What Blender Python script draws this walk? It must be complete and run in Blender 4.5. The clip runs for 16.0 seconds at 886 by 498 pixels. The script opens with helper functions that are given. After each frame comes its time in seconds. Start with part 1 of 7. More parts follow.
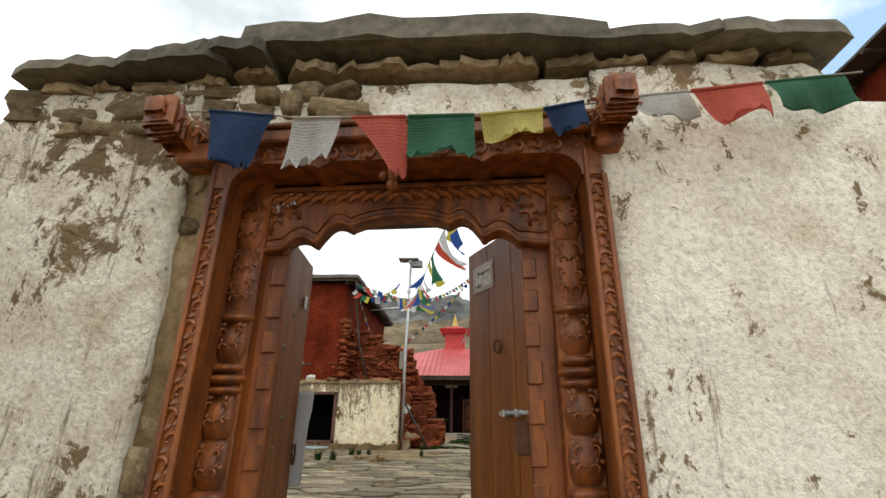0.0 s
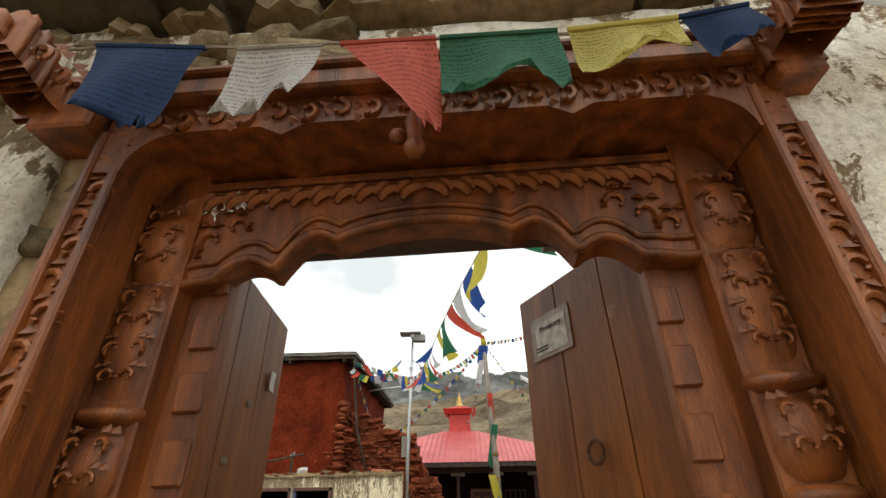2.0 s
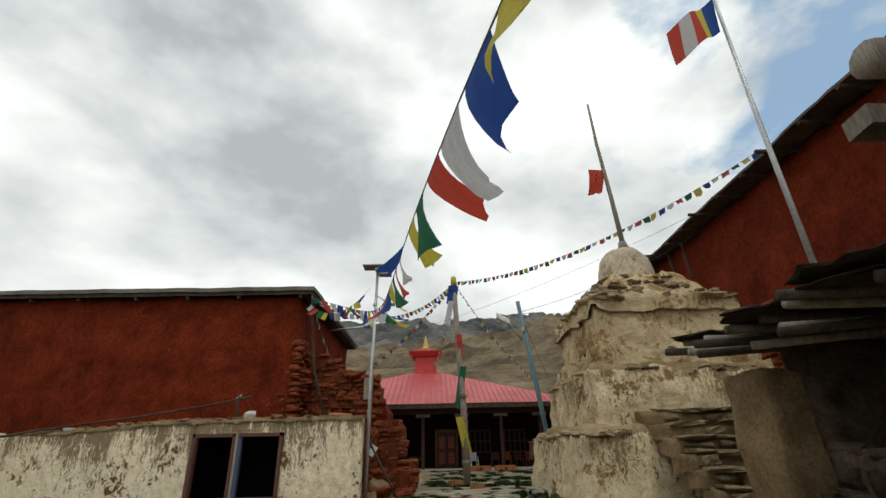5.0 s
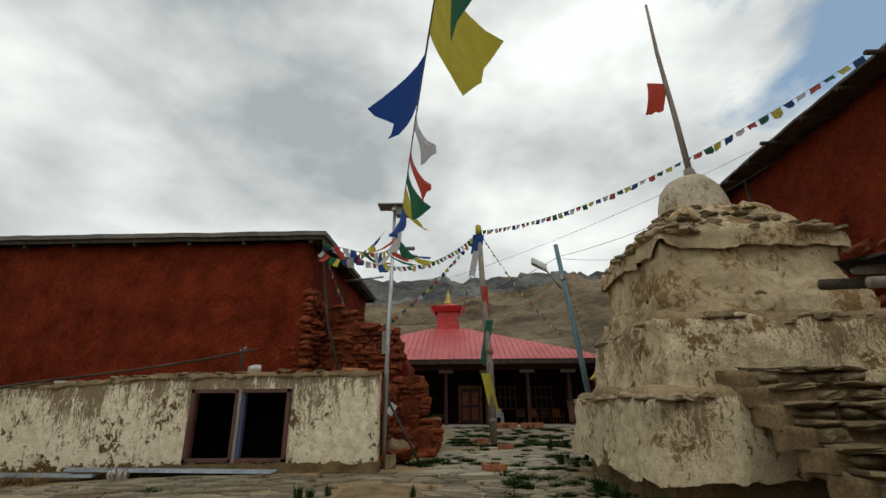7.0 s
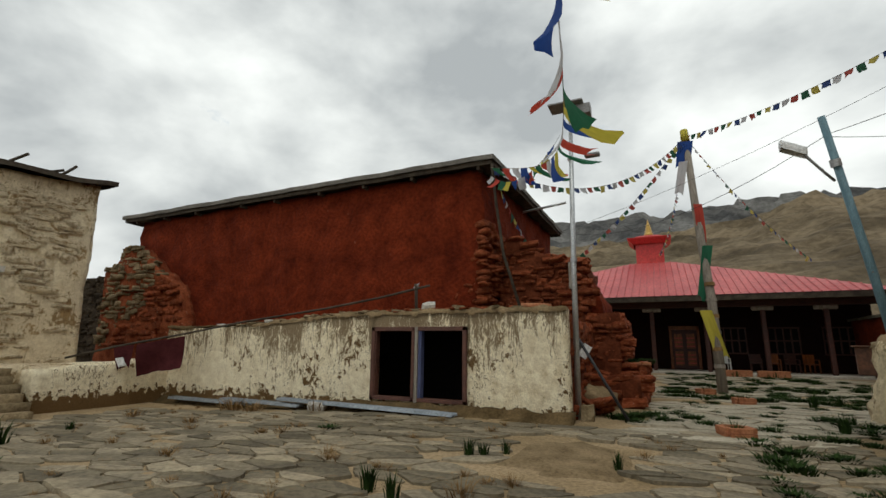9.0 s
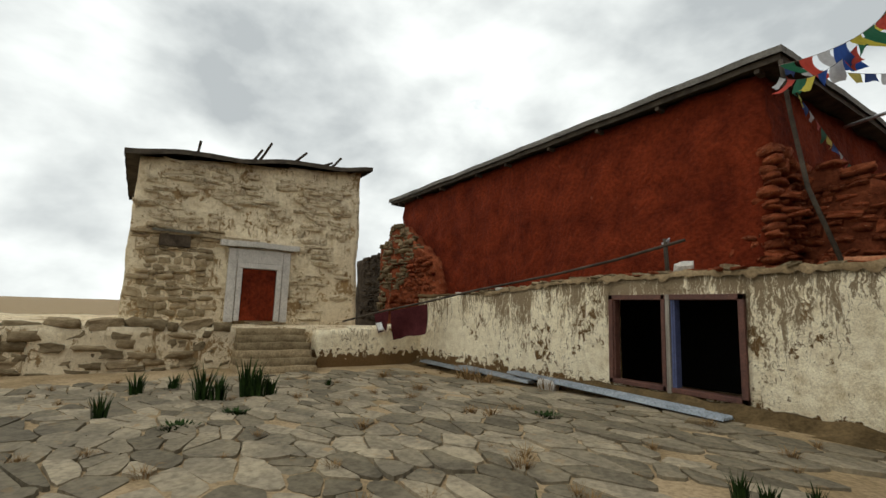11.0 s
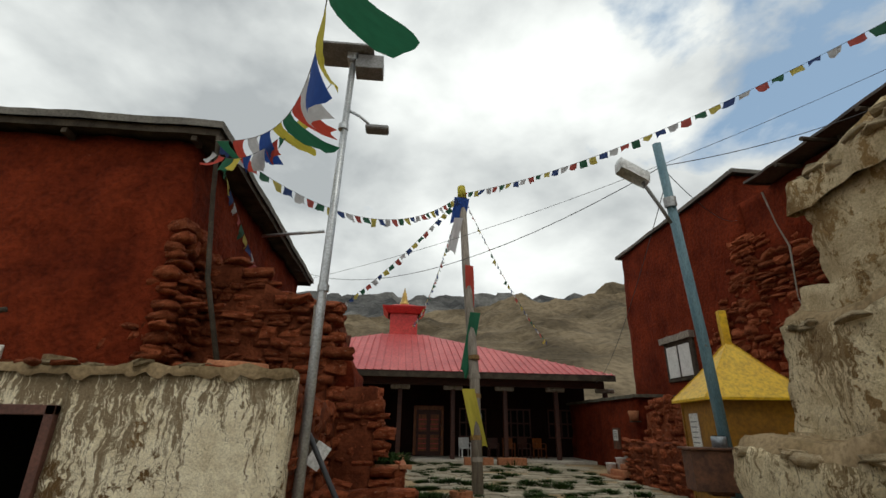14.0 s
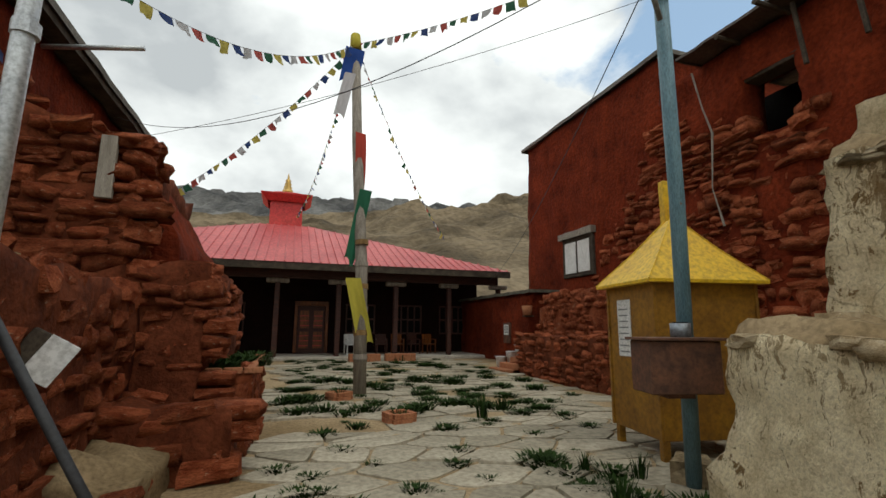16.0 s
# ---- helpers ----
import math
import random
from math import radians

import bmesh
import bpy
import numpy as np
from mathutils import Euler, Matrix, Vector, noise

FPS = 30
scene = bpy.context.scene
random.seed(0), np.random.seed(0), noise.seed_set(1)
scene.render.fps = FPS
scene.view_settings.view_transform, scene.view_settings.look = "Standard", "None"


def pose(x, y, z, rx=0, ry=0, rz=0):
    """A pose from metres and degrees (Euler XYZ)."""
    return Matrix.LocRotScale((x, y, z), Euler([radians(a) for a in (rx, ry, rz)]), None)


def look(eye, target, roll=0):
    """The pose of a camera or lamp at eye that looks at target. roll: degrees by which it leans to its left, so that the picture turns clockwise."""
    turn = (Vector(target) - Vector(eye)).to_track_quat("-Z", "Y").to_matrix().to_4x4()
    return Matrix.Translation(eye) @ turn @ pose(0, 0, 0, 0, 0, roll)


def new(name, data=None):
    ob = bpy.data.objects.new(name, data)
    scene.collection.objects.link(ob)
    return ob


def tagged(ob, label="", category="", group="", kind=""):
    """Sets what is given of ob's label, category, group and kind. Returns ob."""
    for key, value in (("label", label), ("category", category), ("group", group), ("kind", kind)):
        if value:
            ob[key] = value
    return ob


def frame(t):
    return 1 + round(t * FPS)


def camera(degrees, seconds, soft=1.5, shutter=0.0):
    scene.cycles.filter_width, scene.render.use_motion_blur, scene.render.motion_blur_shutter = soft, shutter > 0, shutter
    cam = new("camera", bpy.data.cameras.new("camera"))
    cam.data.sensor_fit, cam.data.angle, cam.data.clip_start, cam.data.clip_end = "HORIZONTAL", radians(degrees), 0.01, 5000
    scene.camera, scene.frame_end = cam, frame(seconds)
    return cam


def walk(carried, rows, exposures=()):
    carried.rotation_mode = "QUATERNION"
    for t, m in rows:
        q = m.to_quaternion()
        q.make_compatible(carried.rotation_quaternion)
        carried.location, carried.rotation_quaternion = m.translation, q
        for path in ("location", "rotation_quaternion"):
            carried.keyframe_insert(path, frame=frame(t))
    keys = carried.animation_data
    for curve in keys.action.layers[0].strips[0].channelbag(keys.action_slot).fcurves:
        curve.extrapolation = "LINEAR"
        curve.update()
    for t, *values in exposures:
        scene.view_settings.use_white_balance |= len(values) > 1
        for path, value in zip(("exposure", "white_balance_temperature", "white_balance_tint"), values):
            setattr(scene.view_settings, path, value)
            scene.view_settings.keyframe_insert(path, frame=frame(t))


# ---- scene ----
cam = camera(87.1, 16.0)
EXPOSURES = [(0, 0.95, 6500, 4), (1.5, 0.95, 6600, 4), (2.5, 1.32, 6800, 4), (3.0, 1.72, 6800, 4), (3.5, 0.95, 6700, 4), (4.2, 0.4, 6600, 4), (6.5, 0.0, 6600, 4), (8, -0.03, 6600, 4), (9, 0.1, 6600, 4), (12, 0.35, 6600, 4), (13.5, 0.15, 6600, 4), (14.2, 0.1, 6600, 4), (15, 0.15, 6600, 4), (16, 0.42, 6600, 4)]
PATH = [
    (0, (0.066, 0.059, 0.743), (-0.04, 1.925, 1.456), 0.7),
    (0.5, (-0.007, 0.205, 0.762), (-0.081, 2.048, 1.534), 0.0),
    (1, (-0.057, 0.357, 0.777), (-0.106, 2.169, 1.622), -0.7),
    (1.5, (-0.088, 0.596, 0.787), (-0.15, 2.351, 1.745), -1.2),
    (2, (-0.127, 0.907, 0.95), (-0.22, 2.635, 1.952), -0.8),
    (2.5, (-0.187, 1.125, 1.058), (-0.249, 2.895, 1.986), -1.0),
    (3, (-0.305, 1.512, 1.097), (-0.341, 3.314, 1.965), -0.6),
    (3.5, (-0.313, 1.787, 1.177), (-0.334, 3.595, 2.032), -0.9),
    (4, (-0.304, 2.214, 1.195), (-0.311, 4.031, 2.03), -1.4),
    (6.3, (-0.343, 4.057, 1.331), (-0.258, 5.921, 2.049), -0.3),
    (6.5, (-0.372, 4.3, 1.357), (-0.31, 6.175, 2.051), -0.1),
    (7, (-0.424, 4.918, 1.384), (-0.479, 6.812, 2.025), -0.4),
    (7.5, (-0.496, 5.547, 1.36), (-0.625, 7.451, 1.959), -0.8),
    (8, (-0.532, 6.159, 1.349), (-0.802, 8.067, 1.884), -0.7),
    (8.5, (-0.513, 6.653, 1.419), (-1.019, 8.534, 1.875), -0.2),
    (9, (-0.558, 7.062, 1.378), (-1.395, 8.831, 1.79), 0.7),
    (9.5, (-0.621, 7.475, 1.386), (-1.814, 9.04, 1.746), 1.6),
    (9.7, (-0.652, 7.658, 1.389), (-1.979, 9.116, 1.725), 2.2),
    (11.8, (-1.305, 9.612, 1.477), (-2.995, 10.653, 1.725), 1.5),
    (12, (-1.36, 9.789, 1.491), (-2.934, 10.989, 1.78), 2.0),
    (12.5, (-1.36, 10.194, 1.61), (-2.484, 11.808, 1.972), 2.0),
    (13, (-1.295, 10.659, 1.641), (-2.013, 12.412, 2.281), 2.9),
    (13.5, (-1.271, 11.042, 1.662), (-1.517, 12.858, 2.464), 2.4),
    (14, (-1.255, 11.531, 1.681), (-1.091, 13.392, 2.394), 0.9),
    (14.5, (-1.04, 12.073, 1.664), (-0.741, 13.957, 2.265), 1.3),
    (15, (-0.89, 12.706, 1.61), (-0.451, 14.602, 2.07), 1.3),
    (15.5, (-0.814, 13.378, 1.588), (-0.22, 15.257, 1.928), 1.2),
    (16, (-0.7, 14.02, 1.572), (-0.083, 15.894, 1.901), 0.4),
]
walk(cam, [(t, look(eye, target, roll)) for t, eye, target, roll in PATH],
     exposures=EXPOSURES)

# ---- world, sun ----
SUN_UP, SUN_ROUND = radians(58), radians(160)
world = bpy.data.worlds.new("sky")
scene.world = world
world.use_nodes = True
wn, wl = world.node_tree.nodes, world.node_tree.links
wn.clear()
w_out = wn.new("ShaderNodeOutputWorld")
w_bg = wn.new("ShaderNodeBackground")
w_sky = wn.new("ShaderNodeTexSky")
w_sky.sky_type = "NISHITA"
w_sky.sun_disc = False
w_sky.sun_elevation, w_sky.sun_rotation = SUN_UP, SUN_ROUND
w_sky.altitude = 4000
w_co = wn.new("ShaderNodeTexCoord")
w_map = wn.new("ShaderNodeMapping")
w_map.inputs["Scale"].default_value = (1.0, 1.0, 1.7)
w_map.inputs["Location"].default_value = (0.35, 0.2, 0.1)
wl.new(w_co.outputs["Generated"], w_map.inputs["Vector"])
w_n1 = wn.new("ShaderNodeTexNoise")
w_n1.inputs["Scale"].default_value = 2.4
w_n1.inputs["Detail"].default_value = 7
w_n1.inputs["Roughness"].default_value = 0.55
w_n1.inputs["Distortion"].default_value = 0.25
wl.new(w_map.outputs["Vector"], w_n1.inputs["Vector"])
w_n2 = wn.new("ShaderNodeTexNoise")
w_n2.inputs["Scale"].default_value = 2.7
w_n2.inputs["Detail"].default_value = 6
w_n2.inputs["Distortion"].default_value = 0.1
wl.new(w_map.outputs["Vector"], w_n2.inputs["Vector"])
w_cover = wn.new("ShaderNodeValToRGB")
w_cover.color_ramp.elements[0].position = 0.27
w_cover.color_ramp.elements[1].position = 0.36
# a rift of blue in the cloud above the ruin
w_dot = wn.new("ShaderNodeVectorMath")
w_dot.operation = "DOT_PRODUCT"
w_dot.inputs[1].default_value = (0.60, 0.62, 0.50)
wl.new(w_co.outputs["Generated"], w_dot.inputs[0])
w_rift = wn.new("ShaderNodeMapRange")
w_rift.inputs["From Min"].default_value, w_rift.inputs["From Max"].default_value = 0.90, 0.995
w_rift.inputs["To Min"].default_value, w_rift.inputs["To Max"].default_value = 0.0, 0.19
wl.new(w_dot.outputs["Value"], w_rift.inputs["Value"])
w_sub = wn.new("ShaderNodeMath")
w_sub.operation = "SUBTRACT"
wl.new(w_n1.outputs["Fac"], w_sub.inputs[0])
wl.new(w_rift.outputs["Result"], w_sub.inputs[1])
wl.new(w_sub.outputs["Value"], w_cover.inputs["Fac"])
w_tone = wn.new("ShaderNodeValToRGB")
w_tone.color_ramp.elements[0].position = 0.34
w_tone.color_ramp.elements[0].color = (4.2, 4.4, 4.7, 1)
w_tone.color_ramp.elements[1].position = 0.66
w_tone.color_ramp.elements[1].color = (10.2, 10.3, 10.4, 1)
wl.new(w_n2.outputs["Fac"], w_tone.inputs["Fac"])
w_mix = wn.new("ShaderNodeMix")
w_mix.data_type = "RGBA"
wl.new(w_cover.outputs["Color"], w_mix.inputs["Factor"])
w_haze = wn.new("ShaderNodeMix")
w_haze.data_type = "RGBA"
w_haze.inputs["Factor"].default_value = 0.5
w_haze.inputs["B"].default_value = (4.6, 6.4, 8.8, 1)
wl.new(w_sky.outputs["Color"], w_haze.inputs["A"])
wl.new(w_haze.outputs["Result"], w_mix.inputs["A"])
wl.new(w_tone.outputs["Color"], w_mix.inputs["B"])
wl.new(w_mix.outputs["Result"], w_bg.inputs["Color"])
w_bg.inputs["Strength"].default_value = 0.1
wl.new(w_bg.outputs["Background"], w_out.inputs["Surface"])

sun = new("sun", bpy.data.lights.new("sun", "SUN"))
sun.data.energy, sun.data.angle, sun.data.color = 0.5, radians(16), (1.0, 0.96, 0.9)
sun_way = Vector((math.sin(SUN_ROUND) * math.cos(SUN_UP), math.cos(SUN_ROUND) * math.cos(SUN_UP), math.sin(SUN_UP)))
sun.matrix_world = look(sun_way * 50, (0, 0, 0))


# ---- materials ----
def shader(name):
    m = bpy.data.materials.new(name)
    m.use_nodes = True
    nt = m.node_tree
    return m, nt.nodes, nt.links, nt.nodes["Principled BSDF"]


def noise_node(nd, ln, co, scale, detail=5, stretch=None, rough=0.6):
    n = nd.new("ShaderNodeTexNoise")
    n.inputs["Scale"].default_value, n.inputs["Detail"].default_value = scale, detail
    n.inputs["Roughness"].default_value = rough
    if stretch:
        mp = nd.new("ShaderNodeMapping")
        mp.inputs["Scale"].default_value = stretch
        ln.new(co, mp.inputs["Vector"])
        co = mp.outputs["Vector"]
    ln.new(co, n.inputs["Vector"])
    return n.outputs["Fac"]


def ramp(nd, ln, fac, lo, hi, a=(0, 0, 0), b=(1, 1, 1)):
    r = nd.new("ShaderNodeValToRGB")
    r.color_ramp.elements[0].position, r.color_ramp.elements[1].position = lo, hi
    r.color_ramp.elements[0].color, r.color_ramp.elements[1].color = (*a, 1), (*b, 1)
    ln.new(fac, r.inputs["Fac"])
    return r.outputs["Color"]


def blend(nd, ln, fac, a, b, kind="MIX"):
    x = nd.new("ShaderNodeMix")
    x.data_type, x.blend_type = "RGBA", kind
    for sock, v in (("Factor", fac), ("A", a), ("B", b)):
        if isinstance(v, (int, float)):
            x.inputs[sock].default_value = v
        elif isinstance(v, tuple):
            x.inputs[sock].default_value = (*v, 1)
        else:
            ln.new(v, x.inputs[sock])
    return x.outputs["Result"]


def bump_to(nd, ln, bsdf, height, strength, dist=0.02):
    b = nd.new("ShaderNodeBump")
    b.inputs["Strength"].default_value, b.inputs["Distance"].default_value = strength, dist
    ln.new(height, b.inputs["Height"])
    ln.new(b.outputs["Normal"], bsdf.inputs["Normal"])


def varied(name, c1, c2, scale=3.0, fine=30.0, rough=0.85, bump=0.4, dist=0.02, stretch=None, metal=0.0, per_piece=0.0, lo=0.35, hi=0.65, spots=None, spot_at=0.62):
    """A surface with two colours at two scales, fine relief, and a shift from piece to piece."""
    m, nd, ln, bs = shader(name)
    co = nd.new("ShaderNodeTexCoord").outputs["Object"]
    big = noise_node(nd, ln, co, scale, 6, stretch)
    small = noise_node(nd, ln, co, fine, 5, stretch)
    col = blend(nd, ln, ramp(nd, ln, big, lo, hi), c1, c2)
    col = blend(nd, ln, 0.6, col, ramp(nd, ln, small, 0.34, 0.60, (0.36, 0.35, 0.33), (1.0, 1.0, 1.0)), "MULTIPLY")
    if spots:
        sp = noise_node(nd, ln, co, scale * 3.1, 5)
        col = blend(nd, ln, ramp(nd, ln, sp, spot_at, spot_at + 0.06), col, spots)
    if per_piece:
        info = nd.new("ShaderNodeObjectInfo").outputs["Random"]
        isl = nd.new("ShaderNodeNewGeometry").outputs["Random Per Island"]
        mx = nd.new("ShaderNodeMath")
        mx.operation = "ADD"
        ln.new(info, mx.inputs[0])
        ln.new(isl, mx.inputs[1])
        fr = nd.new("ShaderNodeMath")
        fr.operation = "FRACT"
        ln.new(mx.outputs[0], fr.inputs[0])
        lo_v = 1.0 - per_piece
        col = blend(nd, ln, 1.0, col, ramp(nd, ln, fr.outputs[0], 0.0, 1.0, (lo_v, lo_v, lo_v * 0.97), (1, 1, 1)), "MULTIPLY")
    ln.new(col, bs.inputs["Base Color"])
    bs.inputs["Roughness"].default_value, bs.inputs["Metallic"].default_value = rough, metal
    if rough > 0.78:
        bs.inputs["Specular IOR Level"].default_value = 0.12
    if bump:
        both = nd.new("ShaderNodeMath")
        both.operation = "MULTIPLY_ADD"
        both.inputs[1].default_value = 0.5
        ln.new(small, both.inputs[0])
        ln.new(big, both.inputs[2])
        bump_to(nd, ln, bs, both.outputs[0], bump, dist)
    return m


def plaster(name, paint, mud, patch=0.62, streak=0.57, flake=0.62, rough_scale=1.0, wash=None, grime=0.45):
    """Old limewash over mud: worn patches in clusters, runs of mud from the top, flaked spots, trowel marks, cracks."""
    m, nd, ln, bs = shader(name)
    co = nd.new("ShaderNodeTexCoord").outputs["Object"]
    shift = nd.new("ShaderNodeTexNoise")
    shift.inputs["Scale"].default_value, shift.inputs["Detail"].default_value = 4.0, 6
    ln.new(co, shift.inputs["Vector"])
    bent = nd.new("ShaderNodeVectorMath")
    bent.operation = "MULTIPLY_ADD"
    bent.inputs[1].default_value = (0.22, 0.22, 0.22)
    ln.new(shift.outputs["Color"], bent.inputs[0])
    ln.new(co, bent.inputs[2])
    bent = bent.outputs["Vector"]

    def total(a, gain, b, offset=0.0):
        x = nd.new("ShaderNodeMath")
        x.operation = "MULTIPLY_ADD"
        x.inputs[1].default_value = gain
        ln.new(a, x.inputs[0])
        ln.new(b, x.inputs[2])
        if not offset:
            return x.outputs[0]
        y = nd.new("ShaderNodeMath")
        y.inputs[1].default_value = offset
        ln.new(x.outputs[0], y.inputs[0])
        return y.outputs[0]

    big = noise_node(nd, ln, bent, 1.5, 9, None, 0.72)
    wide = noise_node(nd, ln, co, 0.55, 4)
    area = noise_node(nd, ln, bent, 1.1, 3)
    mid = noise_node(nd, ln, co, 5.5, 7, None, 0.65)
    fine = noise_node(nd, ln, co, 46, 6, None, 0.7)
    run = noise_node(nd, ln, co, 3.2, 8, (2.4, 2.4, 0.22), 0.75)
    trowel = noise_node(nd, ln, bent, 9.0, 8, (1.2, 1.2, 0.8), 0.75)
    tint = tuple(c * k for c, k in zip(paint, (0.70, 0.64, 0.55)))
    col = blend(nd, ln, ramp(nd, ln, mid, 0.34, 0.58), tint, paint)
    col = blend(nd, ln, ramp(nd, ln, wide, 0.40, 0.7), col, blend(nd, ln, grime, paint, mud))
    col = blend(nd, ln, ramp(nd, ln, total(area, 0.5, run, -0.25), streak, streak + 0.06), col, blend(nd, ln, 0.85, paint, mud))
    col = blend(nd, ln, ramp(nd, ln, total(area, 0.9, trowel, -0.45), flake, flake + 0.03), col, mud)
    col = blend(nd, ln, ramp(nd, ln, big, patch, patch + 0.02), col, blend(nd, ln, ramp(nd, ln, mid, 0.35, 0.65), mud, tuple(c * 1.5 for c in mud)))
    if wash:
        # mud washed down from the coping in runs of uneven length, and splashed up from the ground
        sep = nd.new("ShaderNodeSeparateXYZ")
        ln.new(co, sep.inputs["Vector"])
        thin = noise_node(nd, ln, bent, 6.0, 8, (2.0, 2.0, 0.15), 0.8)
        reach = noise_node(nd, ln, co, 1.3, 3, (1.0, 1.0, 0.1))

        def edge(gain, offset, noise_out, noise_gain):
            a = nd.new("ShaderNodeMath")
            a.operation = "MULTIPLY_ADD"
            a.inputs[1].default_value, a.inputs[2].default_value = gain, offset
            ln.new(sep.outputs["Z"], a.inputs[0])
            return total(noise_out, noise_gain, a.outputs[0])

        drip = total(reach, 1.3, edge(0.30, -wash[0] * 0.30 - 1.60, thin, 2.4))
        col = blend(nd, ln, ramp(nd, ln, drip, 0.36, 0.40), col, blend(nd, ln, ramp(nd, ln, mid, 0.3, 0.7), blend(nd, ln, 0.92, paint, mud), blend(nd, ln, 0.6, paint, mud)))
        # thin single runs, far apart, that reach lower
        vein = noise_node(nd, ln, bent, 13.0, 6, (2.2, 2.2, 0.13), 0.7)
        low = total(reach, 0.7, edge(0.16, -wash[0] * 0.16 - 0.66, vein, 1.25))
        col = blend(nd, ln, ramp(nd, ln, low, 0.335, 0.36), col, blend(nd, ln, 0.85, paint, mud))
        col = blend(nd, ln, ramp(nd, ln, edge(-1.6, wash[1] * 1.6 - 0.95, mid, 2.2), 0.45, 0.55), col, mud)
    col = blend(nd, ln, 0.45, col, ramp(nd, ln, fine, 0.36, 0.54, (0.42, 0.37, 0.30), (1, 1, 1)), "MULTIPLY")
    # hairline cracks
    crack = nd.new("ShaderNodeTexVoronoi")
    crack.feature = "DISTANCE_TO_EDGE"
    crack.inputs["Scale"].default_value = 2.3
    ln.new(bent, crack.inputs["Vector"])
    line = ramp(nd, ln, crack.outputs["Distance"], 0.0, 0.012, (0.35, 0.30, 0.25), (1, 1, 1))
    col = blend(nd, ln, ramp(nd, ln, area, 0.45, 0.6), col, blend(nd, ln, 0.8, col, line, "MULTIPLY"))
    ln.new(col, bs.inputs["Base Color"])
    bs.inputs["Roughness"].default_value = 0.93
    bs.inputs["Specular IOR Level"].default_value = 0.12
    height = total(mid, 1.0, total(fine, 0.45, trowel))
    bump_to(nd, ln, bs, height, 1.0, 0.035 * rough_scale)
    return m


M_WHITE = plaster("limewash", (0.98, 0.88, 0.65), (0.15, 0.088, 0.036), 0.62, 0.64, 0.63, 0.8, (1.42, 0.36), 0.12)
M_GATE = plaster("gate_limewash", (0.95, 0.90, 0.79), (0.24, 0.17, 0.095), 0.60, 0.605, 0.572, 0.65, None, 0.1)
M_GATE2 = plaster("gate_limewash_worn", (0.92, 0.86, 0.73), (0.21, 0.15, 0.085), 0.572, 0.585, 0.575, 1.3, None, 0.2)
M_STUPA = plaster("stupa_limewash", (0.90, 0.74, 0.48), (0.37, 0.235, 0.105), 0.56, 0.585, 0.58, 1.9)
M_STUPA2 = plaster("stupa_foot_limewash", (0.96, 0.82, 0.55), (0.26, 0.165, 0.072), 0.62, 0.66, 0.61, 1.6, (1.58, 0.42), 0.14)
M_STUPA3 = plaster("stupa_tier_limewash", (0.96, 0.81, 0.54), (0.28, 0.175, 0.078), 0.61, 0.65, 0.60, 1.7, (2.78, 1.55), 0.16)
M_DOME = plaster("dome_limewash", (0.80, 0.71, 0.56), (0.36, 0.26, 0.15), 0.57, 0.60, 0.60, 1.6)
M_MONK = plaster("cream_limewash", (0.92, 0.79, 0.56), (0.32, 0.21, 0.10), 0.60, 0.59, 0.60, 1.4, None, 0.3)
M_RED = varied("red_ochre_plaster", (0.085, 0.011, 0.0035), (0.215, 0.034, 0.011), 1.1, 9, 0.97, 1.0, 0.10, None, 0, 0, 0.30, 0.70, (0.19, 0.055, 0.03), 0.70)
M_REDSTONE = varied("red_washed_stone", (0.22, 0.043, 0.015), (0.50, 0.145, 0.062), 2.2, 16, 0.93, 1.0, 0.06, None, 0, 0.45, 0.35, 0.65, (0.44, 0.26, 0.17), 0.63)
M_REDCORE = varied("red_mud_bedding", (0.085, 0.020, 0.008), (0.20, 0.055, 0.024), 2.2, 16, 0.95, 0.9, 0.05)
M_STONE = varied("brown_rubble_stone", (0.23, 0.165, 0.09), (0.44, 0.34, 0.21), 3.0, 22, 0.93, 0.7, 0.03, None, 0, 0.5)
M_MUD = varied("mud_mortar", (0.18, 0.125, 0.065), (0.32, 0.23, 0.13), 2.0, 25, 0.95, 0.7, 0.03)
# dark dry-stone; on the shed the same tone carries painted shade
M_DARKSTONE = varied("dark_and_shaded_stone", (0.035, 0.026, 0.018), (0.11, 0.082, 0.056), 3.0, 22, 0.93, 0.6, 0.03, None, 0, 0.5)
M_SLATE = varied("grey_slate", (0.10, 0.09, 0.072), (0.22, 0.195, 0.15), 2.5, 18, 0.8, 0.5, 0.015, None, 0, 0.4)
M_PAVE = varied("paving_slate", (0.245, 0.205, 0.145), (0.43, 0.355, 0.24), 1.6, 14, 0.8, 0.7, 0.015, None, 0, 0.62, 0.35, 0.65, (0.34, 0.24, 0.135), 0.62)
M_PAVE_PALE = varied("pale_worn_slate", (0.36, 0.315, 0.235), (0.52, 0.46, 0.35), 0.9, 12, 0.8, 0.6, 0.012, None, 0, 0.3, 0.35, 0.65, (0.40, 0.29, 0.17), 0.64)
M_DAMP = varied("damp_dark_mud", (0.075, 0.050, 0.022), (0.17, 0.115, 0.055), 2.2, 20, 0.96, 0.8, 0.03)
M_EARTH = varied("dry_earth", (0.27, 0.19, 0.10), (0.42, 0.31, 0.185), 0.9, 18, 0.97, 0.7, 0.03)
M_WOOD = varied("carved_orange_wood", (0.082, 0.019, 0.002), (0.30, 0.084, 0.010), 3.0, 40, 0.5, 0.5, 0.008, (6, 6, 0.8))
M_WOODD = varied("dark_red_board", (0.030, 0.0065, 0.003), (0.075, 0.017, 0.006), 3.0, 40, 0.6, 0.3, 0.006, (1, 6, 6))
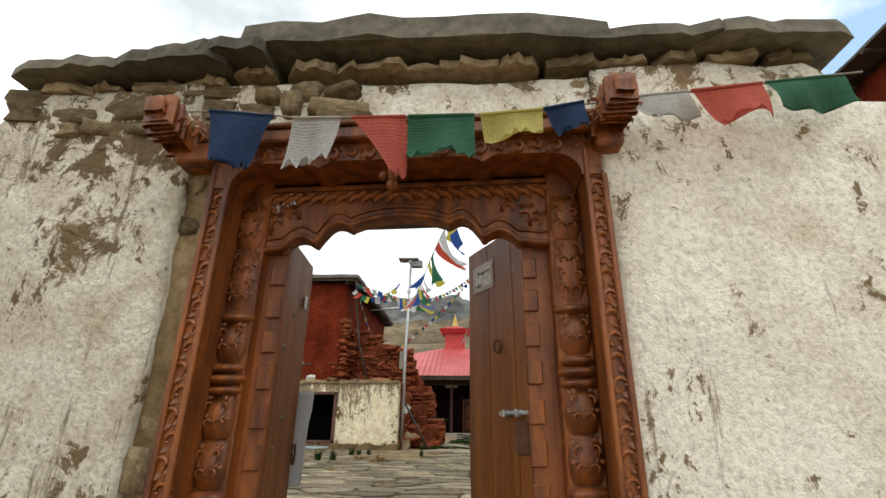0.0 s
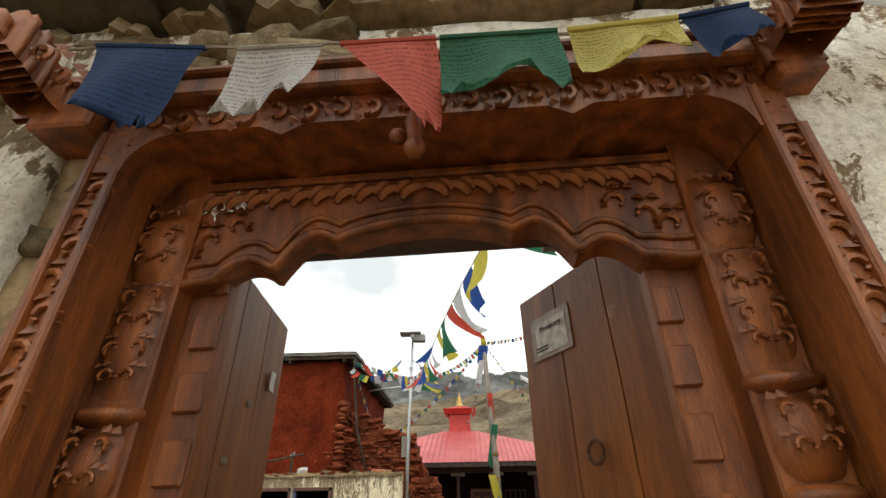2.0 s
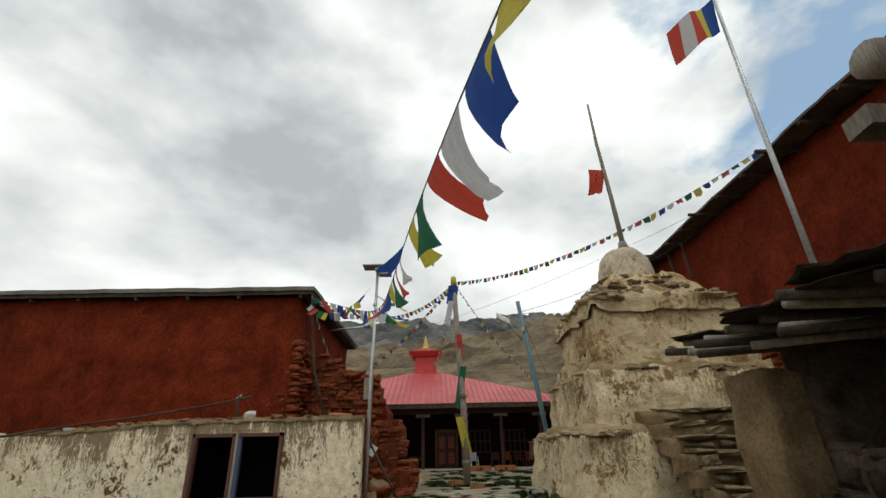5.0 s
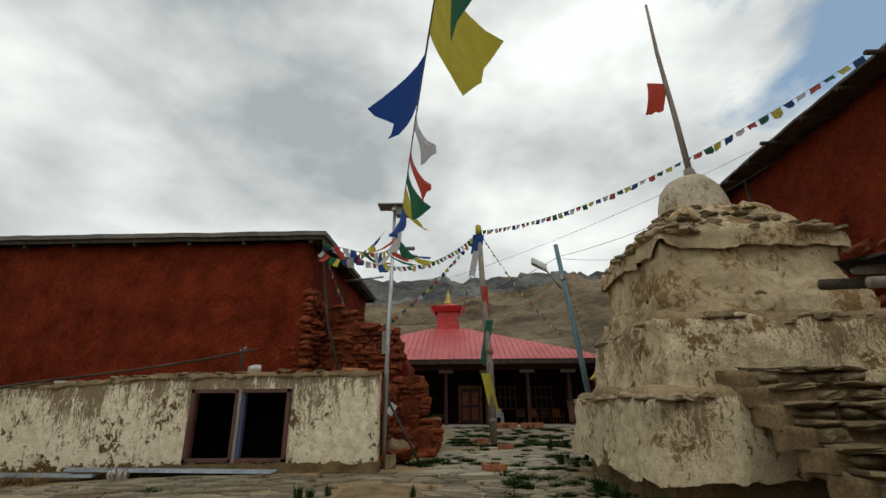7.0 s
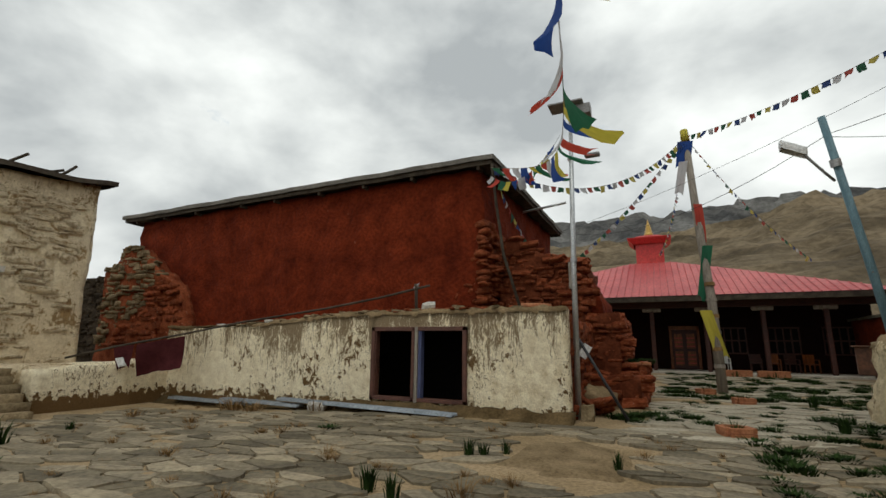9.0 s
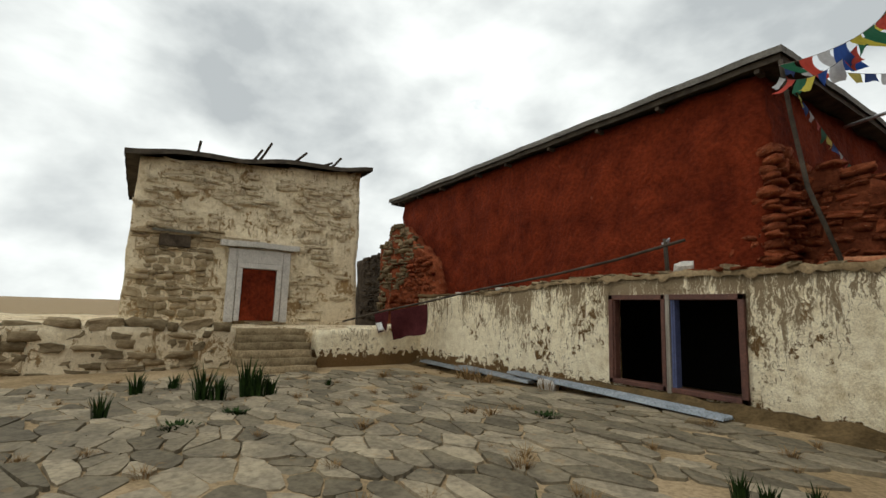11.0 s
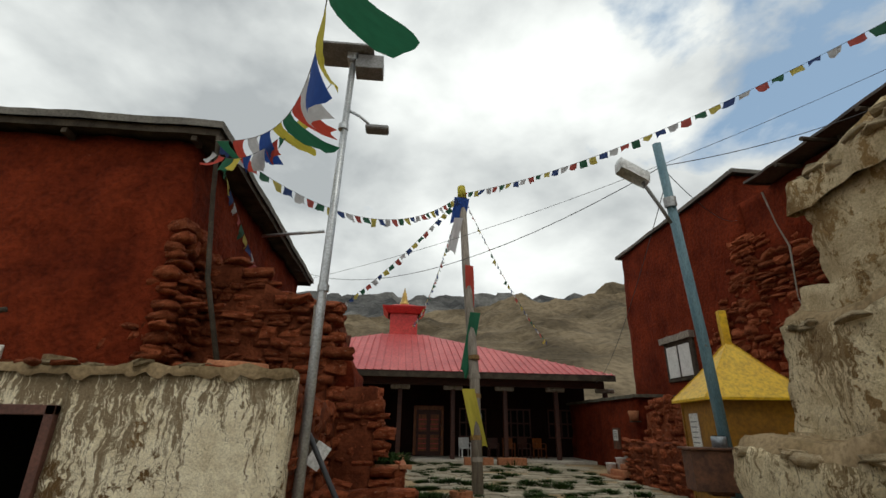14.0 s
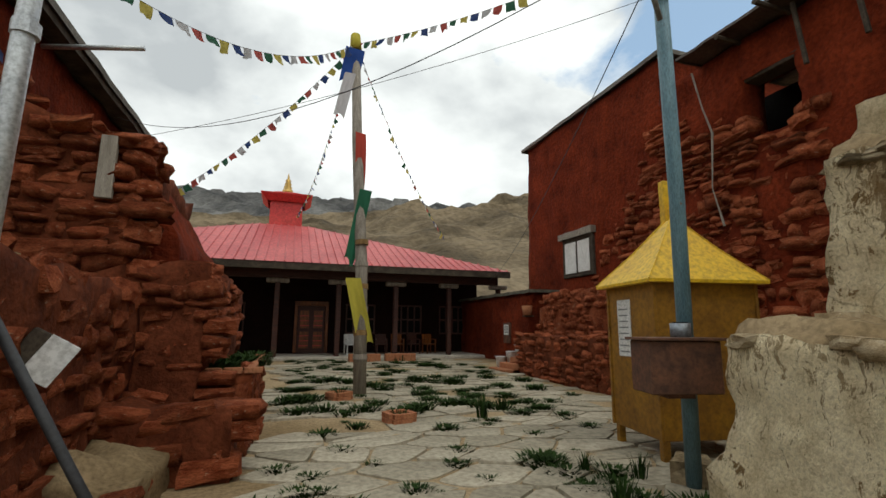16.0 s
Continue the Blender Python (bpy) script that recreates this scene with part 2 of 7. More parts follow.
M_LEAF_DOOR = varied("brown_door_board", (0.145, 0.038, 0.004), (0.31, 0.100, 0.013), 2.2, 26, 0.5, 0.4, 0.006, (9, 9, 0.5), 0, 0, 0.3, 0.7, (0.34, 0.17, 0.08), 0.7)
M_TIMBER = varied("weathered_timber", (0.22, 0.19, 0.155), (0.36, 0.32, 0.27), 3.0, 40, 0.85, 0.5, 0.01, (5, 5, 0.5))
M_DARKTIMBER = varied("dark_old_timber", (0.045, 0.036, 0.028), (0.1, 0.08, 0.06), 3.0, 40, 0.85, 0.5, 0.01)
M_ROOFEDGE = varied("grey_roof_edge", (0.13, 0.12, 0.105), (0.22, 0.205, 0.18), 1.5, 20, 0.9, 0.5, 0.02)
M_TIN = varied("red_painted_tin", (0.46, 0.055, 0.06), (0.62, 0.12, 0.115), 0.5, 8, 0.5, 0.1, 0.004)
M_TINDARK = varied("rusty_dark_tin", (0.05, 0.04, 0.035), (0.12, 0.09, 0.07), 1.5, 12, 0.7, 0.2, 0.005)
M_REDPAINT = varied("bright_red_paint", (0.50, 0.025, 0.025), (0.62, 0.06, 0.05), 1.0, 10, 0.55, 0.15, 0.005)
M_GOLD = varied("gilt_brass", (0.55, 0.33, 0.08), (0.72, 0.48, 0.16), 4, 30, 0.35, 0.1, 0.003, None, 0.7)
# near-black: shade inside rooms and openings is put into this colour
M_BLACKIN = varied("interior_shade_black", (0.005, 0.0045, 0.004), (0.010, 0.009, 0.008), 1.0, 10, 0.9, 0.2, 0.01)
# red wall taken almost to black: the veranda's shade is in the colour
M_HALLWALL = varied("hall_red_wall_shaded", (0.008, 0.003, 0.002), (0.016, 0.005, 0.003), 1.0, 12, 0.8, 0.3, 0.01)
M_STEEL = varied("galvanised_steel", (0.48, 0.50, 0.52), (0.62, 0.64, 0.65), 4, 40, 0.42, 0.1, 0.002, None, 0.6)
M_SHEET = varied("zinc_sheet", (0.24, 0.27, 0.30), (0.36, 0.39, 0.42), 3, 30, 0.45, 0.15, 0.003, None, 0.5)
M_BLUEPOST = varied("faded_blue_post", (0.10, 0.20, 0.25), (0.17, 0.29, 0.34), 3, 25, 0.6, 0.3, 0.004, (4, 4, 0.6), 0, 0, 0.35, 0.65, (0.17, 0.11, 0.07), 0.68)
M_YELLOW = varied("yellow_paint", (0.66, 0.38, 0.008), (0.78, 0.50, 0.016), 1.6, 16, 0.55, 0.2, 0.004, None, 0, 0, 0.35, 0.65, (0.40, 0.26, 0.05), 0.7)
M_YELLOWD = varied("ochre_paint", (0.20, 0.085, 0.004), (0.34, 0.16, 0.008), 1.6, 16, 0.6, 0.2, 0.004)
M_RUST = varied("rusty_iron", (0.07, 0.03, 0.018), (0.17, 0.07, 0.035), 5, 30, 0.75, 0.4, 0.004)
M_BRICK = varied("orange_brick", (0.42, 0.16, 0.08), (0.52, 0.23, 0.12), 5, 30, 0.9, 0.4, 0.005, None, 0, 0.3)
M_PAPER = varied("white_paper", (0.70, 0.69, 0.66), (0.80, 0.79, 0.76), 5, 40, 0.9, 0.1, 0.002)
M_INK = varied("black_ink", (0.02, 0.02, 0.03), (0.04, 0.04, 0.05), 9, 40, 0.8, 0.0)
M_GRASS = varied("weed_green", (0.016, 0.038, 0.007), (0.045, 0.085, 0.018), 6, 30, 0.9, 0.0, 0.01, None, 0, 0.5)
M_DRYGRASS = varied("dry_weed", (0.26, 0.15, 0.06), (0.38, 0.24, 0.11), 6, 30, 0.85, 0.0, 0.01, None, 0, 0.4)
M_BUSH = varied("shrub_green", (0.06, 0.11, 0.02), (0.11, 0.18, 0.045), 6, 30, 0.85, 0.0, 0.01, None, 0, 0.4)
M_CONCRETE = varied("grey_concrete", (0.40, 0.36, 0.30), (0.52, 0.48, 0.41), 1.3, 25, 0.9, 0.4, 0.01)
M_CABLE = varied("black_cable", (0.02, 0.02, 0.022), (0.035, 0.035, 0.04), 9, 40, 0.6, 0.0)
M_PLASTIC = varied("white_plastic", (0.66, 0.67, 0.66), (0.78, 0.78, 0.77), 3, 20, 0.45, 0.05, 0.002)
M_BLUEFRAME = varied("blue_window_paint", (0.06, 0.075, 0.17), (0.11, 0.13, 0.26), 5, 30, 0.6, 0.2, 0.004)
M_BROWNFRAME = varied("brown_window_frame", (0.09, 0.035, 0.025), (0.15, 0.06, 0.04), 5, 30, 0.65, 0.3, 0.004)
M_PURPLE = varied("maroon_cloth", (0.055, 0.012, 0.014), (0.085, 0.02, 0.022), 5, 60, 0.95, 0.3, 0.004)
M_LAMP = varied("grey_lamp_casing", (0.2, 0.2, 0.2), (0.28, 0.28, 0.28), 5, 30, 0.5, 0.1)


def cloth(name, c, print_on=False):
    """Thin flag cotton that lets some light through; printed flags carry fine rows of small dark marks."""
    m, nd, ln, bs = shader(name)
    co = nd.new("ShaderNodeTexCoord").outputs["UV"]
    n = noise_node(nd, ln, co, 5, 5)
    col = blend(nd, ln, ramp(nd, ln, n, 0.3, 0.7), tuple(v * 0.78 for v in c), c)
    if print_on:
        wv = nd.new("ShaderNodeTexWave")
        wv.bands_direction = "Y"
        wv.inputs["Scale"].default_value, wv.inputs["Distortion"].default_value = 5.5, 0.6
        ln.new(co, wv.inputs["Vector"])
        ch = noise_node(nd, ln, co, 22, 3, (3.0, 1.0, 1.0))
        rows = ramp(nd, ln, wv.outputs["Fac"], 0.45, 0.6)
        chars = ramp(nd, ln, ch, 0.46, 0.54)
        ink = blend(nd, ln, 1.0, rows, chars, "MULTIPLY")
        col = blend(nd, ln, ink, col, tuple(v * 0.42 for v in c))
    ln.new(col, bs.inputs["Base Color"])
    bs.inputs["Roughness"].default_value = 0.95
    tr = nd.new("ShaderNodeBsdfTranslucent")
    ln.new(col, tr.inputs["Color"])
    mx = nd.new("ShaderNodeMixShader")
    mx.inputs["Fac"].default_value = 0.42
    ln.new(bs.outputs["BSDF"], mx.inputs[1])
    ln.new(tr.outputs["BSDF"], mx.inputs[2])
    ln.new(mx.outputs["Shader"], nd["Material Output"].inputs["Surface"])
    return m


FLAG_COLOURS = {"blue": (0.03, 0.09, 0.36), "white": (0.62, 0.62, 0.63), "red": (0.56, 0.075, 0.05), "green": (0.03, 0.16, 0.085), "yellow": (0.64, 0.55, 0.08)}
CLOTH = {k: cloth("flag_" + k, v) for k, v in FLAG_COLOURS.items()}
SMALL = {k: cloth("small_flag_" + k, v) for k, v in {"blue": (0.035, 0.065, 0.19), "white": (0.50, 0.50, 0.50), "red": (0.40, 0.085, 0.07), "green": (0.035, 0.12, 0.07), "yellow": (0.50, 0.42, 0.10)}.items()}
PRINTED = {k: cloth("printed_flag_" + k, v, True) for k, v in {"blue": (0.02, 0.045, 0.12), "white": (0.50, 0.48, 0.45), "red": (0.52, 0.11, 0.075), "green": (0.045, 0.15, 0.09), "yellow": (0.60, 0.52, 0.16)}.items()}
ORDER = ["blue", "white", "red", "green", "yellow"]


# ---- mesh helpers ----
def part(name, bm, material, parent=None, label="", smooth=False):
    me = bpy.data.meshes.new(name)
    bm.normal_update()
    bm.to_mesh(me)
    bm.free()
    me.materials.append(material)
    if smooth:
        for p in me.polygons:
            p.use_smooth = True
    ob = new(name, me)
    if parent is not None:
        ob.parent = parent
    if label:
        ob["label"] = label
    return ob


def piece(name, me, m, parent):
    """One more object on a mesh that alike pieces share."""
    ob = new(name, me)
    ob.parent = parent
    ob.matrix_basis = m
    return ob


def thing(name, at, label, category, group="", kind=""):
    ob = new(name)
    ob.location = at
    ob.empty_display_size = 0.1
    return tagged(ob, label, category, group, kind)


def add_box(bm, x0, x1, y0, y1, z0, z1, bevel=0.0, m=None):
    r = bmesh.ops.create_cube(bm, size=1.0)
    vs = r["verts"]
    bmesh.ops.transform(bm, verts=vs, matrix=Matrix.LocRotScale(((x0 + x1) / 2, (y0 + y1) / 2, (z0 + z1) / 2), None, (x1 - x0, y1 - y0, z1 - z0)))
    if bevel:
        es = list({e for v in vs for e in v.link_edges})
        r = bmesh.ops.bevel(bm, geom=es, offset=bevel, segments=1, affect="EDGES", profile=0.5)
        vs = list({v for f in r["faces"] for v in f.verts})
    if m is not None:
        bmesh.ops.transform(bm, verts=vs, matrix=m)
    return vs


def box(x0, x1, y0, y1, z0, z1, bevel=0.0):
    bm = bmesh.new()
    add_box(bm, x0, x1, y0, y1, z0, z1, bevel)
    return bm


def tube(pts, radii, sides=8, caps=True):
    """A tube through points, with a radius at each."""
    bm = bmesh.new()
    add_tube(bm, pts, radii, sides, caps)
    return bm


def add_tube(bm, pts, radii, sides=8, caps=True):
    pts = [Vector(p) for p in pts]
    if isinstance(radii, (int, float)):
        radii = [radii] * len(pts)
    rings = []
    for i, p in enumerate(pts):
        d = (pts[min(i + 1, len(pts) - 1)] - pts[max(i - 1, 0)]).normalized()
        side = d.cross(Vector((0, 0, 1)))
        if side.length < 0.05:
            side = d.cross(Vector((1, 0, 0)))
        side.normalize()
        up = side.cross(d)
        rings.append([bm.verts.new(p + radii[i] * (math.cos(a) * side + math.sin(a) * up)) for a in [2 * math.pi * k / sides for k in range(sides)]])
    for r, s in zip(rings, rings[1:]):
        for k in range(sides):
            bm.faces.new((r[k], r[(k + 1) % sides], s[(k + 1) % sides], s[k]))
    if caps:
        bm.faces.new(rings[0][::-1])
        bm.faces.new(rings[-1])


def wobble(p, freq, amp):
    return Vector(noise.noise_vector(Vector(p) * freq)) * amp


def rough_block(x0, x1, y0, y1, z0, z1, step, amp=0.04, freq=1.3, top=None, lean=0.0, shape=None):
    """A block with a gridded, uneven skin. top(x, y): height of its top; lean: how far its sides draw in per metre of height; shape: a last change of each point."""
    nx, ny, nz = (max(1, round((b - a) / step)) for a, b in ((x0, x1), (y0, y1), (z0, z1)))
    bm, seen = bmesh.new(), {}

    def vert(i, j, k):
        key = (i, j, k)
        if key not in seen:
            x, y = x0 + (x1 - x0) * i / nx, y0 + (y1 - y0) * j / ny
            zt = top(x, y) if top else z1
            z = z0 + (zt - z0) * k / nz
            d = lean * (z - z0)
            cx, cy = (x0 + x1) / 2, (y0 + y1) / 2
            x += d * (1 if x < cx else -1) * min(1, abs(x - cx) / ((x1 - x0) / 2))
            y += d * (1 if y < cy else -1) * min(1, abs(y - cy) / ((y1 - y0) / 2))
            p = Vector((x, y, z))
            p += wobble(p, freq, amp) + wobble(p + Vector((9, 3, 5)), freq * 3.7, amp * 0.45)
            if shape:
                p = Vector(shape(p))
            seen[key] = bm.verts.new(p)
        return seen[key]

    def sheet(n, m, f):
        for a in range(n):
            for b in range(m):
                bm.faces.new((f(a, b), f(a + 1, b), f(a + 1, b + 1), f(a, b + 1)))

    sheet(nx, nz, lambda a, b: vert(a, 0, b))
    sheet(nx, nz, lambda a, b: vert(nx - a, ny, b))
    sheet(ny, nz, lambda a, b: vert(nx, a, b))
    sheet(ny, nz, lambda a, b: vert(0, ny - a, b))
    sheet(nx, ny, lambda a, b: vert(a, b, nz))
    return bm


def stone_bm(rnd, sx, sy, sz, round_off=0.35):
    """One irregular stone, about 48 triangles."""
    bm = bmesh.new()
    grid = {}
    for i in range(3):
        for j in range(3):
            for k in range(3):
                if (i, j, k) != (1, 1, 1):
                    p = Vector((i - 1, j - 1, k - 1))
                    q = p.lerp(p.normalized() * 1.05, round_off)
                    q = Vector((q.x * sx, q.y * sy, q.z * sz)) * 0.5
                    q += Vector((rnd.uniform(-1, 1) * sx, rnd.uniform(-1, 1) * sy, rnd.uniform(-1, 1) * sz)) * 0.10
                    grid[i, j, k] = bm.verts.new(q)
    for a in range(2):
        for b in range(2):
            for f, flip in ((lambda u, v: (u, v, 0), True), (lambda u, v: (u, v, 2), False), (lambda u, v: (u, 0, v), False), (lambda u, v: (u, 2, v), True), (lambda u, v: (0, u, v), True), (lambda u, v: (2, u, v), False)):
                c = [grid[f(a, b)], grid[f(a + 1, b)], grid[f(a + 1, b + 1)], grid[f(a, b + 1)]]
                bm.faces.new(c[::-1] if flip else c)
    return bm


def meshes_of(name, count, maker, material):
    out = []
    for i in range(count):
        bm = maker(i)
        me = bpy.data.meshes.new(name)
        bm.normal_update()
        bm.to_mesh(me)
        bm.free()
        me.materials.append(material)
        out.append(me)
    return out


STONE_SETS = {}


def stones(material, flat=0.5):
    key = (material.name, flat)
    if key not in STONE_SETS:
        r = random.Random(len(STONE_SETS) + 5)
        STONE_SETS[key] = meshes_of("stone", 14, lambda i: stone_bm(r, 1.0, 1.0, 1.0, r.uniform(0.2, 0.55)), material)
        for k, me in enumerate(STONE_SETS[key]):
            if k % 3:
                me.polygons.foreach_set("use_smooth", [True] * len(me.polygons))
    return STONE_SETS[key]


def stone_courses(parent, material, origin, along, out, length, height, seed, size=(0.28, 0.14), depth=0.3, inside=None, proud=0.04, limit=300, name="stone"):
    """Rubble courses on a wall face: each stone an object of its own under the wall. inside(u, v) says where the wall stands bare."""
    r = random.Random(seed)
    along, out = Vector(along).normalized(), Vector(out).normalized()
    up = Vector((0, 0, 1))
    basis = Matrix((along, out, up)).transposed()
    z, n = 0.0, 0
    sets = stones(material)
    while z < height:
        h = size[1] * r.uniform(0.6, 1.5)
        u = r.uniform(-0.2, 0.0)
        while u < length:
            w = size[0] * r.uniform(0.5, 1.7)
            um, vm = u + w / 2, z + h / 2 + r.uniform(-0.25, 0.25) * size[1]
            if (inside is None or inside(um, vm)) and n < limit:
                p = Vector(origin) + along * um + up * vm + out * (r.uniform(-0.03, proud) - depth / 2 + 0.02)
                tilt = Matrix.Rotation(r.gauss(0, 0.10), 3, "Y") @ Matrix.Rotation(r.uniform(-0.2, 0.2), 3, "X") @ Matrix.Rotation(r.uniform(-0.25, 0.25), 3, "Z")
                m = Matrix.LocRotScale(p, (basis @ tilt).to_quaternion(), (w * r.uniform(0.85, 1.02), depth * r.uniform(0.7, 1.15), h * r.uniform(0.7, 1.25)))
                piece(name, r.choice(sets), m, parent)
                n += 1
            u += w
        z += h
    return n


def lerp3(a, b, s):
    return tuple(p + (q - p) * s for p, q in zip(a, b))


# ---- ground ----
def smooth01(s):
    s = max(0.0, min(1.0, s))
    return s * s * (3 - 2 * s)


def ground_z(x, y):
    if y < 1.62:
        return -0.62
    z = -0.22 + 0.22 * smooth01((y - 2.2) / 3.5)
    z -= 0.26 * smooth01((-5.0 - x) / 8.0)
    z += 0.22 * smooth01((y - 24.0) / 9.0)
    return z


def lane(a, b, step, far):
    mid = [a + (b - a) * i / round((b - a) / step) for i in range(round((b - a) / step) + 1)]
    return [-f for f in far[::-1] if -f < a] + mid + [f for f in far if f > b]


FAR = [30, 45, 70, 120, 250, 600, 1500, 4000]
gx, gy = lane(-22, 14, 0.4, FAR), lane(-5, 38, 0.4, [48, 70, 120, 250, 600, 1500, 4000])
gy = sorted(gy + [1.61, 1.63])
verts = [(x, y, ground_z(x, y) + (0.03 * noise.noise(Vector((x * 0.7, y * 0.7, 0))) if abs(x) < 25 and abs(y) < 40 else -0.3)) for y in gy for x in gx]
faces = [(j * len(gx) + i, j * len(gx) + i + 1, (j + 1) * len(gx) + i + 1, (j + 1) * len(gx) + i) for j in range(len(gy) - 1) for i in range(len(gx) - 1)]
me = bpy.data.meshes.new("ground")
me.from_pydata(verts, [], faces)
me.materials.append(M_EARTH)
for p in me.polygons:
    p.use_smooth = True
ground = tagged(new("ground", me), "dry brown earth under and around the paved court", "ground", "", "structure")


# ---- mountains ----
def mountain(name, x0, x1, y0, y1, nx, ny, height, seed, material, label):
    verts, faces = [], []
    for j in range(ny + 1):
        for i in range(nx + 1):
            s = j / ny
            x, y = x0 + (x1 - x0) * i / nx, y0 + (y1 - y0) * s
            p = Vector((x * 0.008 + seed, y * 0.008, seed * 1.7))
            ridge = 1.0 - abs(noise.fractal(p * 2.2, 0.9, 2.1, 6)) * 0.55
            z = height(x) * (s ** 0.85) * (0.72 + 0.34 * ridge) + 3.5 * noise.fractal(p * 9, 1.0, 2.0, 5) * s + 1.2 * noise.noise(p * 60) * s
            verts.append((x, y, z - 4 * (1 - s)))
    for j in range(ny):
        for i in range(nx):
            a = j * (nx + 1) + i
            faces.append((a, a + 1, a + nx + 2, a + nx + 1))
    me = bpy.data.meshes.new(name)
    me.from_pydata(verts, [], faces)
    me.materials.append(material)
    return tagged(new(name, me), label, "mountain", "", "structure")


M_SCREE = varied("bare_scree_slope", (0.095, 0.073, 0.046), (0.24, 0.185, 0.118), 0.03, 0.35, 0.97, 0.8, 1.5, None, 0, 0, 0.38, 0.62)
M_FARROCK = varied("far_grey_rock", (0.07, 0.07, 0.07), (0.19, 0.185, 0.175), 0.012, 0.12, 0.97, 0.8, 3, None, 0, 0, 0.4, 0.6)
mountain("mountain", -420, 620, 120, 320, 170, 60, lambda x: 68 + 0.16 * max(0, x) + 0.02 * x, 3.1, M_SCREE, "bare brown scree slope rising behind the temple hall")
mountain("mountain", -900, 1300, 420, 900, 150, 40, lambda x: 235 + 0.03 * x, 7.7, M_FARROCK, "grey rocky ridge under low cloud")


# ---- gate in its whitewashed wall ----
def wall_head(x):
    """Height of the gate wall along its length."""
    return 2.225 - 0.07 * smooth01((-0.8 - x) / 0.4) - 0.25 * smooth01((-1.9 - x) / 0.2) - 0.22 * smooth01((x - 1.5) / 0.15)


def gate_wall():
    w = tagged(new("wall_gate"), "whitewashed mud wall with peeling plaster round the gate", "wall", "", "structure")

    def side(x0, x1, z1, inner_left):
        return rough_block(x0, x1, 1.71, 2.22, -0.75, z1, 0.05, 0.024, 1.9, lambda x, y: wall_head(x) + 0.03 * noise.noise(Vector((x * 4, y, 0))))

    part("plaster", side(-6.5, -1.10, 2.04, False), M_GATE2, w, "", True)
    part("plaster", side(0.60, 5.5, 2.04, True), M_GATE, w, "", True)
    part("bare_jamb", rough_block(-1.12, -0.95, 1.74, 2.12, -0.75, 1.85, 0.05, 0.025, 2.3), M_MUD, w, "bare mud where the plaster has fallen", True)
    part("plaster", rough_block(-1.11, 0.61, 1.74, 2.22, 1.95, 2.19, 0.05, 0.024, 2.2), M_GATE, w, "", True)
    stone_courses(w, M_STONE, (-1.14, 1.765, -0.62), (1, 0, 0), (0, -1, 0), 0.11, 2.35, 17, (0.075, 0.09), 0.10, lambda u, v: u < 0.09, 0.02)
    stone_courses(w, M_STONE, (-1.95, 1.71, 1.93), (1, 0, 0), (0, -1, 0), 1.45, 0.2, 13, (0.2, 0.075), 0.12, None, 0.03)
    return w


wall_gate = gate_wall()


def gate_roof():
    """Rough slates laid along the wall's head."""
    roof = tagged(new("gate_coping"), "weathered grey slate slabs laid along the wall head", "coping", "", "structure")
    r = random.Random(4)
    big = [(-1.98, 0.5), (-1.50, 0.5), (-1.16, 0.34), (-0.93, 1.62), (0.60, 0.60), (1.08, 0.60)]
    small = [(-1.9 + 0.235 * k, r.uniform(0.14, 0.3)) for k in range(15)]
    for layer, (z, row, out_) in enumerate(((0.0, small, 0.02), (0.062, big, 0.12))):
        for x, w in row:
            bm = bmesh.new()
            n = 14 if w > 1 else 7
            th = (0.125 if w > 1 else r.uniform(0.05, 0.08)) if layer else r.uniform(0.03, 0.06)
            y0, y1 = 1.71 - out_ * r.uniform(0.75, 1.15), 2.3
            ring = [(x - 0.02, y1), (x - 0.03, y0 + r.uniform(0, 0.07))] + [(x + w * (k + r.uniform(-0.4, 0.4)) / n, y0 + r.choice((-0.02, 0.0, 0.008, 0.0)) + r.uniform(-0.006, 0.006)) for k in range(1, n)] + [(x + w, y0 + r.uniform(0, 0.07)), (x + w, y1)]
            arch = wall_head(x + w / 2) + 0.05 * math.exp(-((x + w / 2 + 0.1) / 0.6) ** 2) * (layer == 1)
            tilt = r.uniform(-0.03, 0.03)
            lo = [bm.verts.new((px, py, z + arch + tilt * (px - x) + r.uniform(-0.006, 0.006))) for px, py in ring]
            hi = [bm.verts.new((v.co.x + r.uniform(-0.012, 0.012), v.co.y + 0.012, v.co.z + th + r.uniform(-0.006, 0.006))) for v in lo]
            bm.faces.new(lo)
            bm.faces.new(hi[::-1])
            for k in range(len(lo)):
                q = (k + 1) % len(lo)
                bm.faces.new((lo[q], lo[k], hi[k], hi[q]))
            bmesh.ops.recalc_face_normals(bm, faces=bm.faces)
            part("slate", bm, M_SLATE if layer else M_STONE, roof)
    return roof


gate_roof()

# ---- white lean-to with the window ----
WH_Y = 16.5


def leanto_top(x, y):
    return 2.16 - 0.36 * smooth01((-6.0 - x) / 8.0) + 0.05 * noise.noise(Vector((x * 1.9, y, 3.3))) + 0.03 * noise.noise(Vector((x * 6, y, 1.3)))


